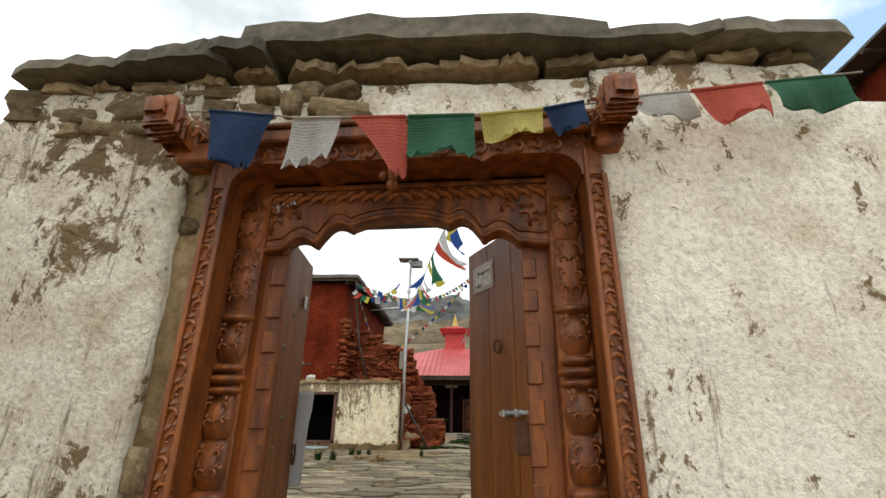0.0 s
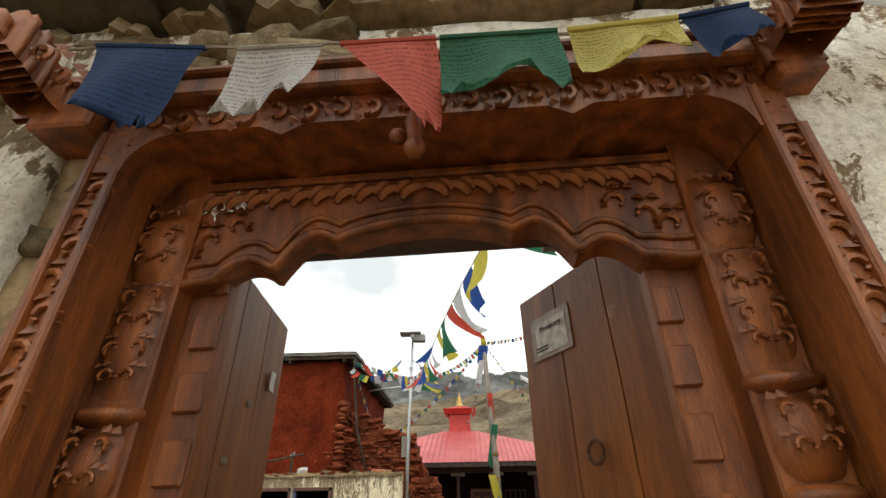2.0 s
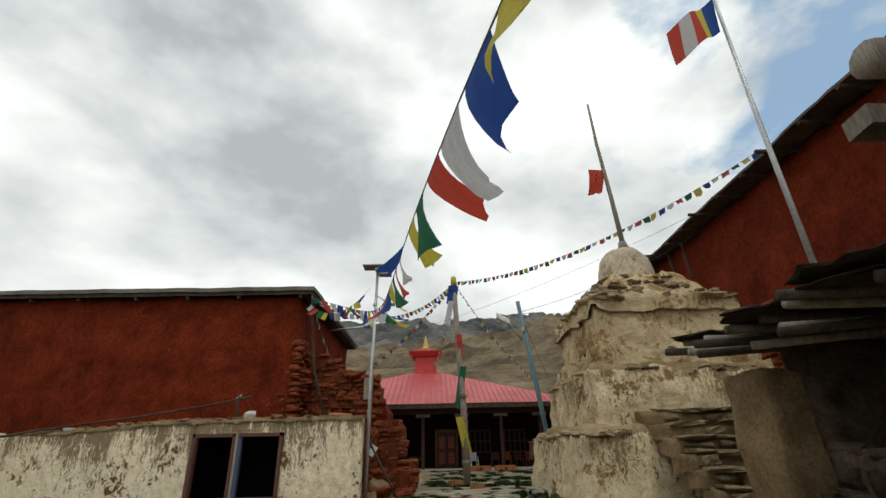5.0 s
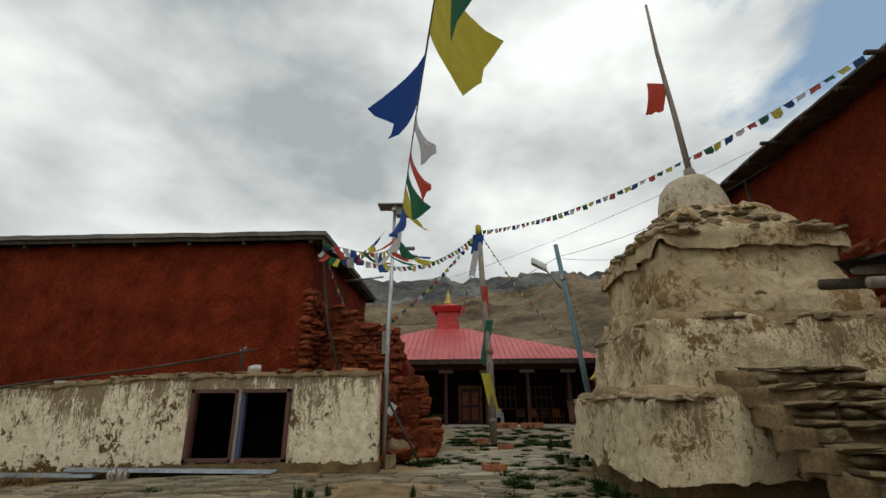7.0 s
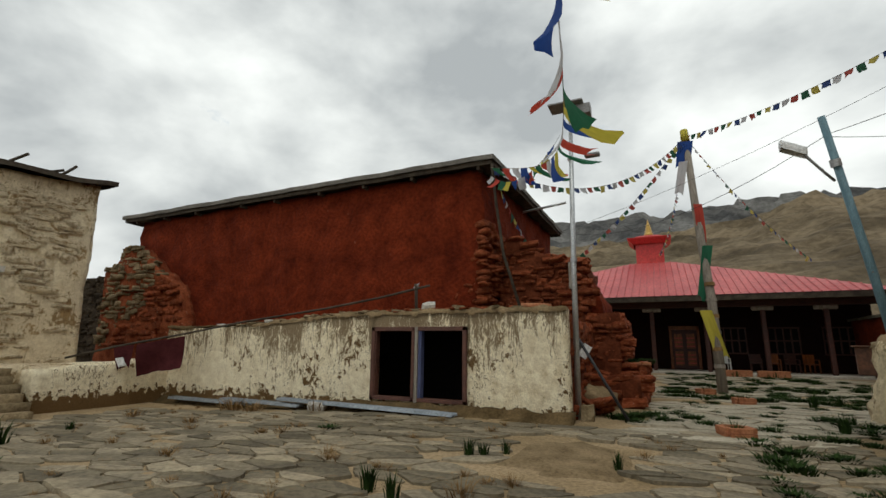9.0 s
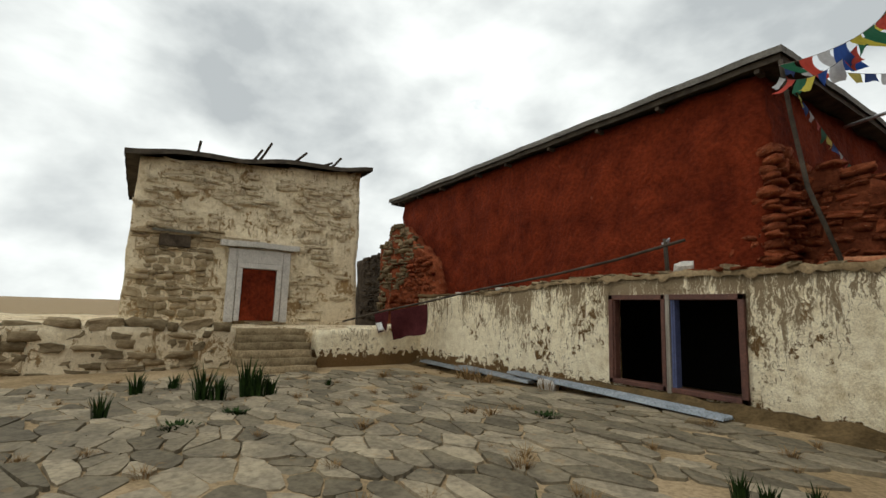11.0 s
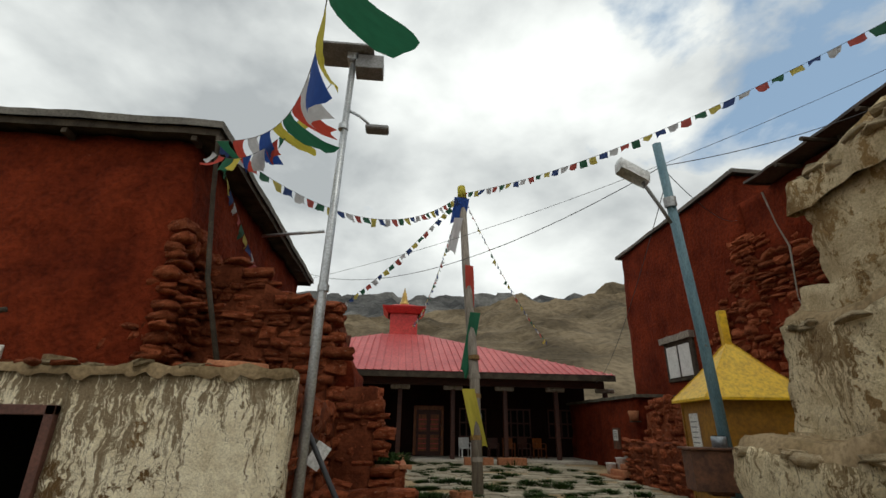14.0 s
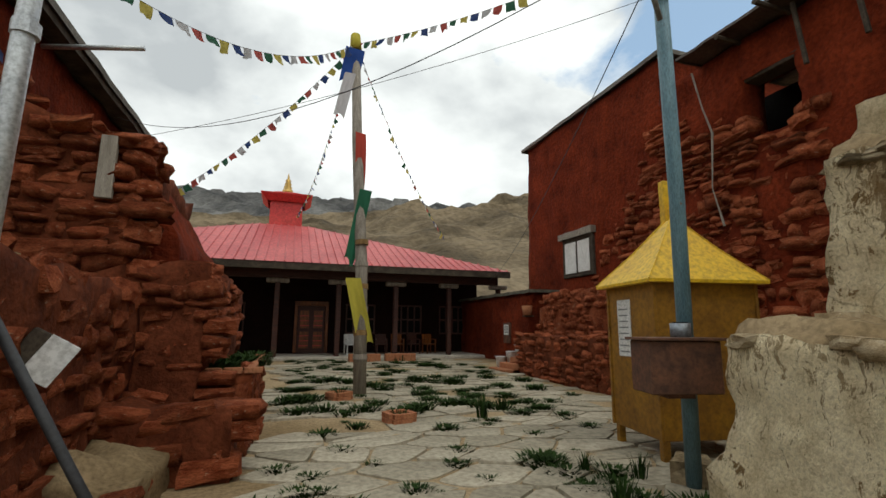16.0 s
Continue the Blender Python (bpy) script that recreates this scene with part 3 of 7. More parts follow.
def white_leanto():
    w = thing("wall_leanto", (0, 0, 0), "low whitewashed mud wall stained with brown runs", "wall", "", "structure")
    x0, a, b, x1 = -14.2, -6.82, -4.42, -2.32
    yb = WH_Y + 0.32
    for u, v in ((x0, a), (b, x1)):
        part("plaster", rough_block(u, v, WH_Y, yb, -0.35, 2.1, 0.1, 0.03, 1.1, leanto_top), M_WHITE, w, "", True)
    part("plaster", rough_block(a, b, WH_Y, yb, 1.80, 2.1, 0.1, 0.03, 1.1, leanto_top), M_WHITE, w, "", True)
    part("plaster", rough_block(a, b, WH_Y, yb, -0.35, 0.20, 0.1, 0.02, 1.1), M_WHITE, w, "", True)
    end = part("end_wall", rough_block(x1 - 0.45, x1 - 0.03, yb, 20.3, -0.3, 2.0, 0.12, 0.06, 1.3, lambda x, y: 2.08 - 0.12 * smooth01((y - 17.0) / 0.8) + 0.1 * noise.noise(Vector((0, y * 2, 0)))), M_REDCORE, w, "", True)
    stone_courses(end, M_REDSTONE, (x1 - 0.03, yb, 0.0), (0, 1, 0), (1, 0, 0), 3.4, 2.0, 91, (0.36, 0.17), 0.3, None, 0.07)
    part("coping", rough_block(x0, x1, WH_Y - 0.045, yb + 0.04, 1.9, 2.0, 0.07, 0.035, 2.6, lambda x, y: leanto_top(x, y) + 0.03 + 0.025 * noise.noise(Vector((x * 5.3, y * 3, 1))), 0.0, lambda p: (p.x, p.y, p.z if p.z > leanto_top(p.x, p.y) - 0.02 else leanto_top(p.x, p.y) - 0.045 - 0.13 * abs(noise.noise(Vector((p.x * 4.3, 0, 0)))))), M_MUD, w, "worn mud coping", True)
    part("berm", rough_block(x0, x1 + 0.1, WH_Y - 0.45, WH_Y + 0.05, -0.4, 0.1, 0.12, 0.03, 1.7, lambda x, y: ground_z(x, y) + 0.02 + 0.17 * smooth01((y - WH_Y + 0.33) / 0.3) + 0.05 * noise.noise(Vector((x * 2.3, 0, 5)))), M_DAMP, w, "earth washed against the wall foot", True)
    part("roof", rough_block(x0, x1 - 0.42, yb, 19.4, 1.9, 2.05, 0.35, 0.03, 0.8, lambda x, y: leanto_top(x, y) - 0.02), M_MUD, w, "flat mud roof with loose stones", True)
    return w


white_leanto()
# back wall coloured near-black to give the unlit room's shade
part_room = tagged(part("room_shade_wall", box(-14.0, -2.7, 18.9, 19.0, -0.3, 1.9), M_BLACKIN), "back wall inside the lean-to, room shade put in as near-black", "wall", "", "structure")


def leanto_window():
    w = thing("window_1", (-5.62, WH_Y, 0.2), "double wooden window opening without glass, brown and blue", "window", "", "structure")
    x0, x1, z0, z1, ym = -6.82, -4.42, 0.20, 1.82, -5.62

    def bar(name, a, b, c, d, y0, y1, mat):
        part(name, box(a + 5.62, b + 5.62, y0 - WH_Y, y1 - WH_Y, c - 0.2, d - 0.2, 0.006), mat, w)

    f0, f1 = WH_Y - 0.07, WH_Y + 0.12
    bar("frame_top", x0, x1, z1 - 0.09, z1, f0, f1, M_BROWNFRAME)
    bar("frame_sill", x0, x1, z0, z0 + 0.08, f0, f1, M_BROWNFRAME)
    bar("frame_side", x0, x0 + 0.09, z0, z1, f0, f1, M_BROWNFRAME)
    bar("frame_side", x1 - 0.09, x1, z0, z1, f0, f1, M_BROWNFRAME)
    bar("mullion", ym - 0.13, ym - 0.06, z0, z1, f0, f1, M_BROWNFRAME)
    bar("mullion", ym - 0.045, ym + 0.03, z0 - 0.05, z1, f0 - 0.01, f1, M_TIMBER)
    bar("mullion", ym + 0.035, ym + 0.075, z0, z1, f0 + 0.02, f1, M_BLUEFRAME)
    for a in (x0 + 0.09, ym + 0.075):
        bar("inner_rail", a, a + 0.03, z0 + 0.08, z1 - 0.09, f0 + 0.03, f1, M_BLUEFRAME if a > -6 else M_BROWNFRAME)
    return w


leanto_window()


# ---- red temple house ----
def red_house():
    h = thing("red_house", (-13, 19.3, 0), "tall red ochre mud-plastered house with a flat roof", "house")
    inv = Matrix.Translation((13, -19.3, 0))

    def put(name, bm, mat, label="", smooth=False):
        bmesh.ops.transform(bm, verts=bm.verts, matrix=inv)
        return part(name, bm, mat, h, label, smooth)

    put("wall", rough_block(-21.2, -5.05, 19.35, 28.6, -0.3, 6.62, 0.14, 0.085, 1.0, None, 0.014), M_RED, "red ochre mud plaster, cracked", True)
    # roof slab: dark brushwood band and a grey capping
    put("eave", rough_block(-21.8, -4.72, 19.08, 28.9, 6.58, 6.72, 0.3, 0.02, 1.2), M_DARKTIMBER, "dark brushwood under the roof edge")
    put("roof", rough_block(-21.9, -4.66, 19.0, 29.0, 6.71, 6.86, 0.3, 0.025, 1.2), M_ROOFEDGE, "grey mud and stone roof edge")
    rj = random.Random(41)
    for i in range(9):
        x = -21.0 + i * 1.95 + rj.uniform(-0.4, 0.4)
        put("joist", box(x, x + 0.1, 19.12, 19.4, 6.47, 6.58, 0.01), M_DARKTIMBER)
    house_wall = [o for o in h.children if o.name.startswith("wall")][0]
    # the plaster has fallen from the corner and the stones stand bare
    def fallen(u, v):
        return u > 0.75 - 0.22 * (2.6 - v) + 0.4 * noise.noise(Vector((u * 2.3, v * 2.3, 8)))
    stone_courses(house_wall, M_REDSTONE, (7.0, 0.13, 1.9), (1, 0, 0), (0, -1, 0), 1.0, 2.2, 43, (0.3, 0.13), 0.3, fallen, 0.03)
    stone_courses(house_wall, M_REDSTONE, (8.03, 0.0, 1.9), (0, 1, 0), (1, 0, 0), 4.5, 3.6, 44, (0.4, 0.17), 0.34, lambda u, v: v < 3.1 - 0.2 * u + 0.5 * noise.noise(Vector((u, v, 6))), 0.08)
    return h


red_house()


# ---- stupa ----
def stupa():
    s = thing("stupa", (4.68, 14.3, 0), "old whitewashed stupa of stepped stone tiers, crumbling", "stupa")

    def ledge(h0, h1, half, lean_, step=0.10, amp=0.13):
        return rough_block(-half, half, -half, half, h0, h1, step, amp, 1.5, None, lean_)

    part("footing", ledge(-0.4, 0.5, 2.16, 0.05), M_MUD, s, "crumbling bare mud footing", True)
    part("tier", ledge(0.36, 1.50, 2.46, 0.10), M_STUPA2, s, "", True)
    part("ledge_earth", ledge(1.40, 1.66, 2.34, 0.30), M_EARTH, s, "washed-out earth lying on the ledge", True)
    part("tier", ledge(1.45, 2.70, 1.92, 0.03), M_STUPA3, s, "", True)
    part("ledge_earth", ledge(2.58, 2.82, 1.88, 0.22), M_EARTH, s, "washed-out earth lying on the ledge", True)
    part("tier", ledge(2.62, 3.15, 1.75, 0.05), M_STUPA, s, "", True)
    part("tier", ledge(3.1, 4.1, 1.55, 0.06), M_STUPA, s, "", True)
    part("cornice", ledge(4.0, 4.35, 1.62, 0.1, 0.10, 0.14), M_STUPA, s, "", True)
    part("mound", ledge(4.2, 5.05, 1.58, 0.86), M_STUPA, s, "crumbled mound of limewashed stones", True)
    # loose stones along the broken ledges
    r = random.Random(66)
    for z, half, count in ((1.50, 2.16, 9), (2.70, 1.80, 10), (3.12, 1.62, 14), (4.30, 1.50, 40), (4.46, 1.36, 34), (4.62, 1.22, 30), (4.80, 1.06, 26), (4.96, 0.92, 16)):
        for k in range(count):
            u = r.uniform(-half, half)
            at = (-half + r.uniform(-0.02, 0.14), u) if k % 2 else (u, -half + r.uniform(-0.02, 0.14))
            size = (r.uniform(0.14, 0.36), r.uniform(0.12, 0.26), r.uniform(0.05, 0.12))
            piece("stone", r.choice(stones(M_STONE)), Matrix.LocRotScale((at[0], at[1], z + r.uniform(-0.03, 0.02)), Euler((r.uniform(-0.15, 0.15), r.uniform(-0.15, 0.15), r.uniform(0, 6.3))), Vector(size)), s)
    bm = bmesh.new()
    prof = [(0.80, 4.8), (0.72, 5.2), (0.66, 5.5), (0.57, 5.8), (0.42, 6.0), (0.18, 6.1), (0.0, 6.12)]
    n = 20
    rings = [[bm.verts.new(Vector((rr * math.cos(2 * math.pi * k / n), rr * math.sin(2 * math.pi * k / n), z)) + wobble((rr * math.cos(2 * math.pi * k / n) * 3, rr * math.sin(2 * math.pi * k / n) * 3, z * 2), 0.8, 0.05)) for k in range(n)] for rr, z in prof]
    for a, b in zip(rings, rings[1:]):
        for k in range(n):
            bm.faces.new((a[k], a[(k + 1) % n], b[(k + 1) % n], b[k]))
    part("dome", bm, M_DOME, s, "rounded limewashed dome", True)
    return s


stupa()


# ---- right-hand red ruin and house ----
def right_house():
    h = thing("red_house", (9.6, 28, 0), "red ochre house with a small window, beside the temple court", "house")
    inv = Matrix.Translation((-9.6, -28, 0))

    def put(name, bm, mat, label="", smooth=False, parent=None):
        bmesh.ops.transform(bm, verts=bm.verts, matrix=inv)
        return part(name, bm, mat, parent or h, label, smooth)

    put("wall", rough_block(9.3, 16, 24.0, 32.4, -0.2, 9.6, 0.25, 0.07, 0.6, None, 0.012), M_RED, "smooth red ochre plaster", True)
    wall = [o for o in h.children if o.name.startswith("wall")][0]
    stone_courses(wall, M_REDSTONE, (-0.25, -3.9, 0.9), (0, 1, 0), (-1, 0, 0), 4.6, 7.0, 55, (0.44, 0.19), 0.5, lambda u, v: v + 0.9 < 7.6 - 1.25 * (u - 0.2) + 0.6 * noise.noise(Vector((u * 1.3, v * 1.3, 5))), 0.12)
    put("roof", rough_block(9.25, 16.2, 23.9, 32.6, 9.58, 9.72, 0.3, 0.02, 1.2), M_ROOFEDGE)
    return h


right_house()


# ---- hall ----
def hall():
    h = thing("temple_hall", (-1.1, 41.3, 0.3), "temple hall with pink-red tin roof and open veranda", "temple")
    cx, cy, z0 = -1.1, 41.3, 0.3
    inv = Matrix.Translation((-cx, -cy, -z0))

    def put(name, bm, mat, label="", smooth=False, parent=None):
        bmesh.ops.transform(bm, verts=bm.verts, matrix=inv)
        return part(name, bm, mat, parent or h, label, smooth)

    put("plinth", box(-11, 9.0, 33.6, 50, -0.2, 0.34, 0.03), M_CONCRETE, "low stone plinth")
    put("wall", box(-10.5, 8.6, 36.6, 50, 0.34, 3.9), M_HALLWALL, "red hall wall, veranda shade put into its near-black colour")
    # hipped roof with standing ribs
    ez, az, half, top_half = 4.02, 6.95, (10.6, 8.4), (1.3, 1.1)
    east = 9.85
    bm = bmesh.new()
    lo = [bm.verts.new((cx + (half[0] if sx < 0 else east) * sx, cy + sy * half[1], ez)) for sx, sy in ((-1, -1), (1, -1), (1, 1), (-1, 1))]
    hi = [bm.verts.new((cx + sx * top_half[0], cy + sy * top_half[1], az)) for sx, sy in ((-1, -1), (1, -1), (1, 1), (-1, 1))]
    for k in range(4):
        bm.faces.new((lo[k], lo[(k + 1) % 4], hi[(k + 1) % 4], hi[k]))
    bm.faces.new(hi)
    bm.faces.new(lo[::-1])
    roof = put("roof", bm, M_TIN, "pink-red ribbed tin roof")
    put("fascia", box(cx - half[0] + 0.02, cx + east - 0.02, cy - half[1] + 0.03, cy - half[1] + 0.09, ez - 0.28, ez - 0.004), M_DARKTIMBER, "dark eave board")
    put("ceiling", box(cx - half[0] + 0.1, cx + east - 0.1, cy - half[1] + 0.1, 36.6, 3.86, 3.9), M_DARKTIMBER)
    for i in range(58):
        bm = bmesh.new()
        s = -1 + 2 * (i + 0.5) / 58
        side = half[0] if s < 0 else east
        x = s * side
        # rib runs up the slope until it meets the hip
        t = 1.0 if abs(x) <= top_half[0] else (side - abs(x)) / (side - top_half[0])
        a, b = Vector((cx + x, cy - half[1], ez + 0.02)), Vector((cx + x, cy - half[1] + (half[1] - top_half[1]) * t, ez + (az - ez) * t + 0.02))
        add_tube(bm, [a, b], 0.035, 4)
        put("rib", bm, M_TIN, "", False, roof)
    # lantern
    put("lantern", box(cx - 0.85, cx + 0.85, cy - 0.85, cy + 0.85, 6.8, 8.35), M_REDPAINT, "bright red square lantern")
    bm = bmesh.new()
    prof = [(1.0, 8.3), (1.32, 8.52), (1.35, 8.6), (0.95, 8.78), (0.5, 8.98), (0.2, 9.05)]
    rings = [[bm.verts.new((cx + sx * rr, cy + sy * rr, z + (0.1 if rr > 1.2 else 0))) for sx, sy in ((-1, -1), (1, -1), (1, 1), (-1, 1))] for rr, z in prof]
    for a, b in zip(rings, rings[1:]):
        for k in range(4):
            bm.faces.new((a[k], a[(k + 1) % 4], b[(k + 1) % 4], b[k]))
    bm.faces.new(rings[-1])
    put("lantern_roof", bm, M_REDPAINT, "upturned red lantern roof")
    bm = bmesh.new()
    add_tube(bm, [(cx, cy, z) for z in (9.0, 9.2, 9.22, 9.4, 9.42, 9.6, 9.62, 9.8, 9.85, 10.2)], [0.28, 0.3, 0.2, 0.24, 0.16, 0.2, 0.12, 0.16, 0.08, 0.02], 12)
    put("finial", bm, M_GOLD, "gilt ringed finial", True)
    for i in range(7):
        x = -3.6 + i * 2.45
        col = put("column", box(x - 0.1, x + 0.1, 34.0, 34.2, 0.34, 3.45, 0.02), M_WOODD, "wooden veranda post")
        put("capital", box(x - 0.45, x + 0.45, 33.98, 34.22, 3.3, 3.5, 0.04), M_TIMBER, "carved bracket", False, col)
    put("beam", box(-10.8, 8.6, 33.95, 34.25, 3.5, 3.86, 0.02), M_WOODD)
    return h


hall()


# ---- cream monastery house on its terrace ----
def cream_house():
    h = thing("cream_house", (-16.5, 12, 0.85), "cream whitewashed stone house on a terrace, weathered", "house")
    inv = Matrix.Translation((16.5, -12, -0.85))

    def put(name, bm, mat, label="", smooth=False, parent=None):
        bmesh.ops.transform(bm, verts=bm.verts, matrix=inv)
        return part(name, bm, mat, parent or h, label, smooth)

    put("wall", rough_block(-23, -16.5, 8.45, 15.3, 0.2, 5.9, 0.16, 0.06, 1.1, lambda x, y: 5.5 + 0.108 * (y - 8.25), 0.012), M_MONK, "", True)
    put("roof", rough_block(-23.4, -16.2, 8.15, 15.55, 0.0, 0.14, 0.3, 0.03, 1.2, None, 0.0, lambda p: (p.x, p.y, p.z + 5.5 + 0.108 * (p.y - 8.25) + 0.05 * math.sin(p.y * 2.1))), M_DARKTIMBER, "dark flat roof edge of slates and brush")
    return h


cream_house()
terrace = tagged(part("terrace", rough_block(-24, -14.6, 2.0, 15.6, -0.6, 0.80, 0.2, 0.05, 1.3), M_MONK, None, "", True), "low stone terrace with earth top", "terrace", "", "structure")

# ---- posts ----
def post(name, pts, radii, mat, label, category, sides=10):
    t = thing(name, pts[0], label, category)
    bm = tube([Vector(p) - Vector(pts[0]) for p in pts], radii, sides)
    part("post", bm, mat, t, "", True)
    return t


solar = post("solar_lamp", [(-2.25, 17.05, -0.02), (-2.21, 17.05, 3.3), (-2.13, 17.05, 6.75)], [0.06, 0.055, 0.045], M_STEEL, "steel solar street lamp pole before the lean-to", "street lamp")
lamp = post("street_lamp", [(3.2, 17.9, -0.02), (2.75, 17.4, 2.8), (2.28, 16.95, 5.53)], [0.075, 0.07, 0.06], M_BLUEPOST, "leaning faded blue timber street lamp post", "street lamp")
pole = post("flag_pole", [(0.98, 25.2, 0.0), (0.95, 25.4, 3.0), (0.80, 26.0, 6.5), (0.72, 26.5, 9.7)], [0.16, 0.15, 0.14, 0.12], M_TIMBER, "tall weathered timber flag pole wrapped with cloth", "flag pole")
stick = post("stupa_stick", [(4.75, 14.25, 6.05), (4.68, 14.28, 7.6), (4.55, 14.3, 9.5), (4.5, 14.3, 11.0)], [0.07, 0.06, 0.045, 0.03], M_TIMBER, "crooked stick standing on the stupa dome", "pole")

# ---- yellow shrine box ----
def yellow_box():
    t = thing("yellow_shrine", (4.33, 19.08, 0), "yellow painted tin shrine box with a pyramid roof on legs", "shrine")
    t.rotation_euler = (0, 0, radians(-10))
    part("body", box(-0.70, 0.70, -0.56, 0.56, 0.26, 2.22, 0.012), M_YELLOWD, t, "ochre body")
    corners = ((-1, -1), (1, -1), (1, 1), (-1, 1))
    bm = bmesh.new()
    rings = [[bm.verts.new((sx * hx, sy * hy, z)) for sx, sy in corners] for hx, hy, z in ((0.82, 0.68, 2.13), (0.82, 0.68, 2.17), (0.42, 0.35, 2.60), (0.05, 0.05, 3.06))]
    for a, b in zip(rings, rings[1:]):
        for k in range(4):
            bm.faces.new((a[k], a[(k + 1) % 4], b[(k + 1) % 4], b[k]))
    bm.faces.new(rings[0][::-1])
    bm.faces.new(rings[-1])
    roof = part("roof", bm, M_YELLOW, t, "bright yellow pyramid roof")
    for sx, sy in corners:
        part("hip_seam", tube([(sx * 0.82, sy * 0.68, 2.17), (sx * 0.42, sy * 0.35, 2.605), (sx * 0.05, sy * 0.05, 3.07)], 0.012, 5), M_YELLOW, roof)
        part("leg", box(sx * 0.64 - 0.045, sx * 0.64 + 0.045, sy * 0.5 - 0.045, sy * 0.5 + 0.045, -0.02, 0.28, 0.006), M_YELLOWD, t)
        part("corner_trim", box(sx * 0.70 - 0.022, sx * 0.70 + 0.022, sy * 0.56 - 0.022, sy * 0.56 + 0.022, 0.26, 2.14, 0.004), M_YELLOWD, t)
    return t


yellow_box()


# ---- carved gate frame ----
def strip_poly(pts, y0, y1):
    """A flat outline in x and z, given depth between y0 (front) and y1."""
    bm = bmesh.new()
    f = [bm.verts.new((x, y0, z)) for x, z in pts]
    b = [bm.verts.new((x, y1, z)) for x, z in pts]
    bm.faces.new(f)
    bm.faces.new(b[::-1])
    for k in range(len(f)):
        q = (k + 1) % len(f)
        bm.faces.new((f[q], f[k], b[k], b[q]))
    bmesh.ops.recalc_face_normals(bm, faces=bm.faces)
    return bm


def scroll_mesh(kind):
    """A curled vine leaf in low relief, about 8 cm high."""
    bm = bmesh.new()
    n = 9
    pts, rad = [], []
    for k in range(n):
        a = -0.6 + 4.4 * k / (n - 1)
        r = 0.026 * (1 - 0.68 * k / (n - 1))
        pts.append((r * math.cos(a) * (1 if kind % 2 else -1), -0.004, r * math.sin(a)))
        rad.append(0.0075 * (1 - 0.45 * k / (n - 1)))
    add_tube(bm, pts, rad, 5)
    for s in (-1, 1):
        c = Vector((0.012 * s, -0.002, 0.036 + 0.004 * s))
        vs = [bm.verts.new(c + Vector(o)) for o in ((-0.016, 0.004, 0), (0, -0.009, -0.006), (0.016, 0.004, 0.004), (0, 0.004, 0.018))]
        for a, b, d in ((0, 1, 3), (1, 2, 3), (0, 2, 1)):
            bm.faces.new((vs[a], vs[b], vs[d]))
    return bm


def leaf_mesh(kind):
    """A slanted carved leaf with a hollow beside it."""
    bm = bmesh.new()
    n = 7
    pts = [((-0.03 + 0.06 * k / (n - 1)), -0.004 - 0.004 * math.sin(math.pi * k / (n - 1)), 0.016 * math.sin(2.6 * k / (n - 1)) - 0.006) for k in range(n)]
    add_tube(bm, pts, [0.004 + 0.009 * math.sin(math.pi * (k + 0.4) / n) for k in range(n)], 5)
    add_tube(bm, [(x, y, z + 0.022) for x, y, z in pts[2:]], [0.004 + 0.005 * math.sin(math.pi * (k + 0.4) / 5) for k in range(5)], 5)
    return bm


SCROLLS = meshes_of("scroll", 2, scroll_mesh, M_WOOD)
LEAVES = meshes_of("carved_leaf", 2, leaf_mesh, M_WOOD)


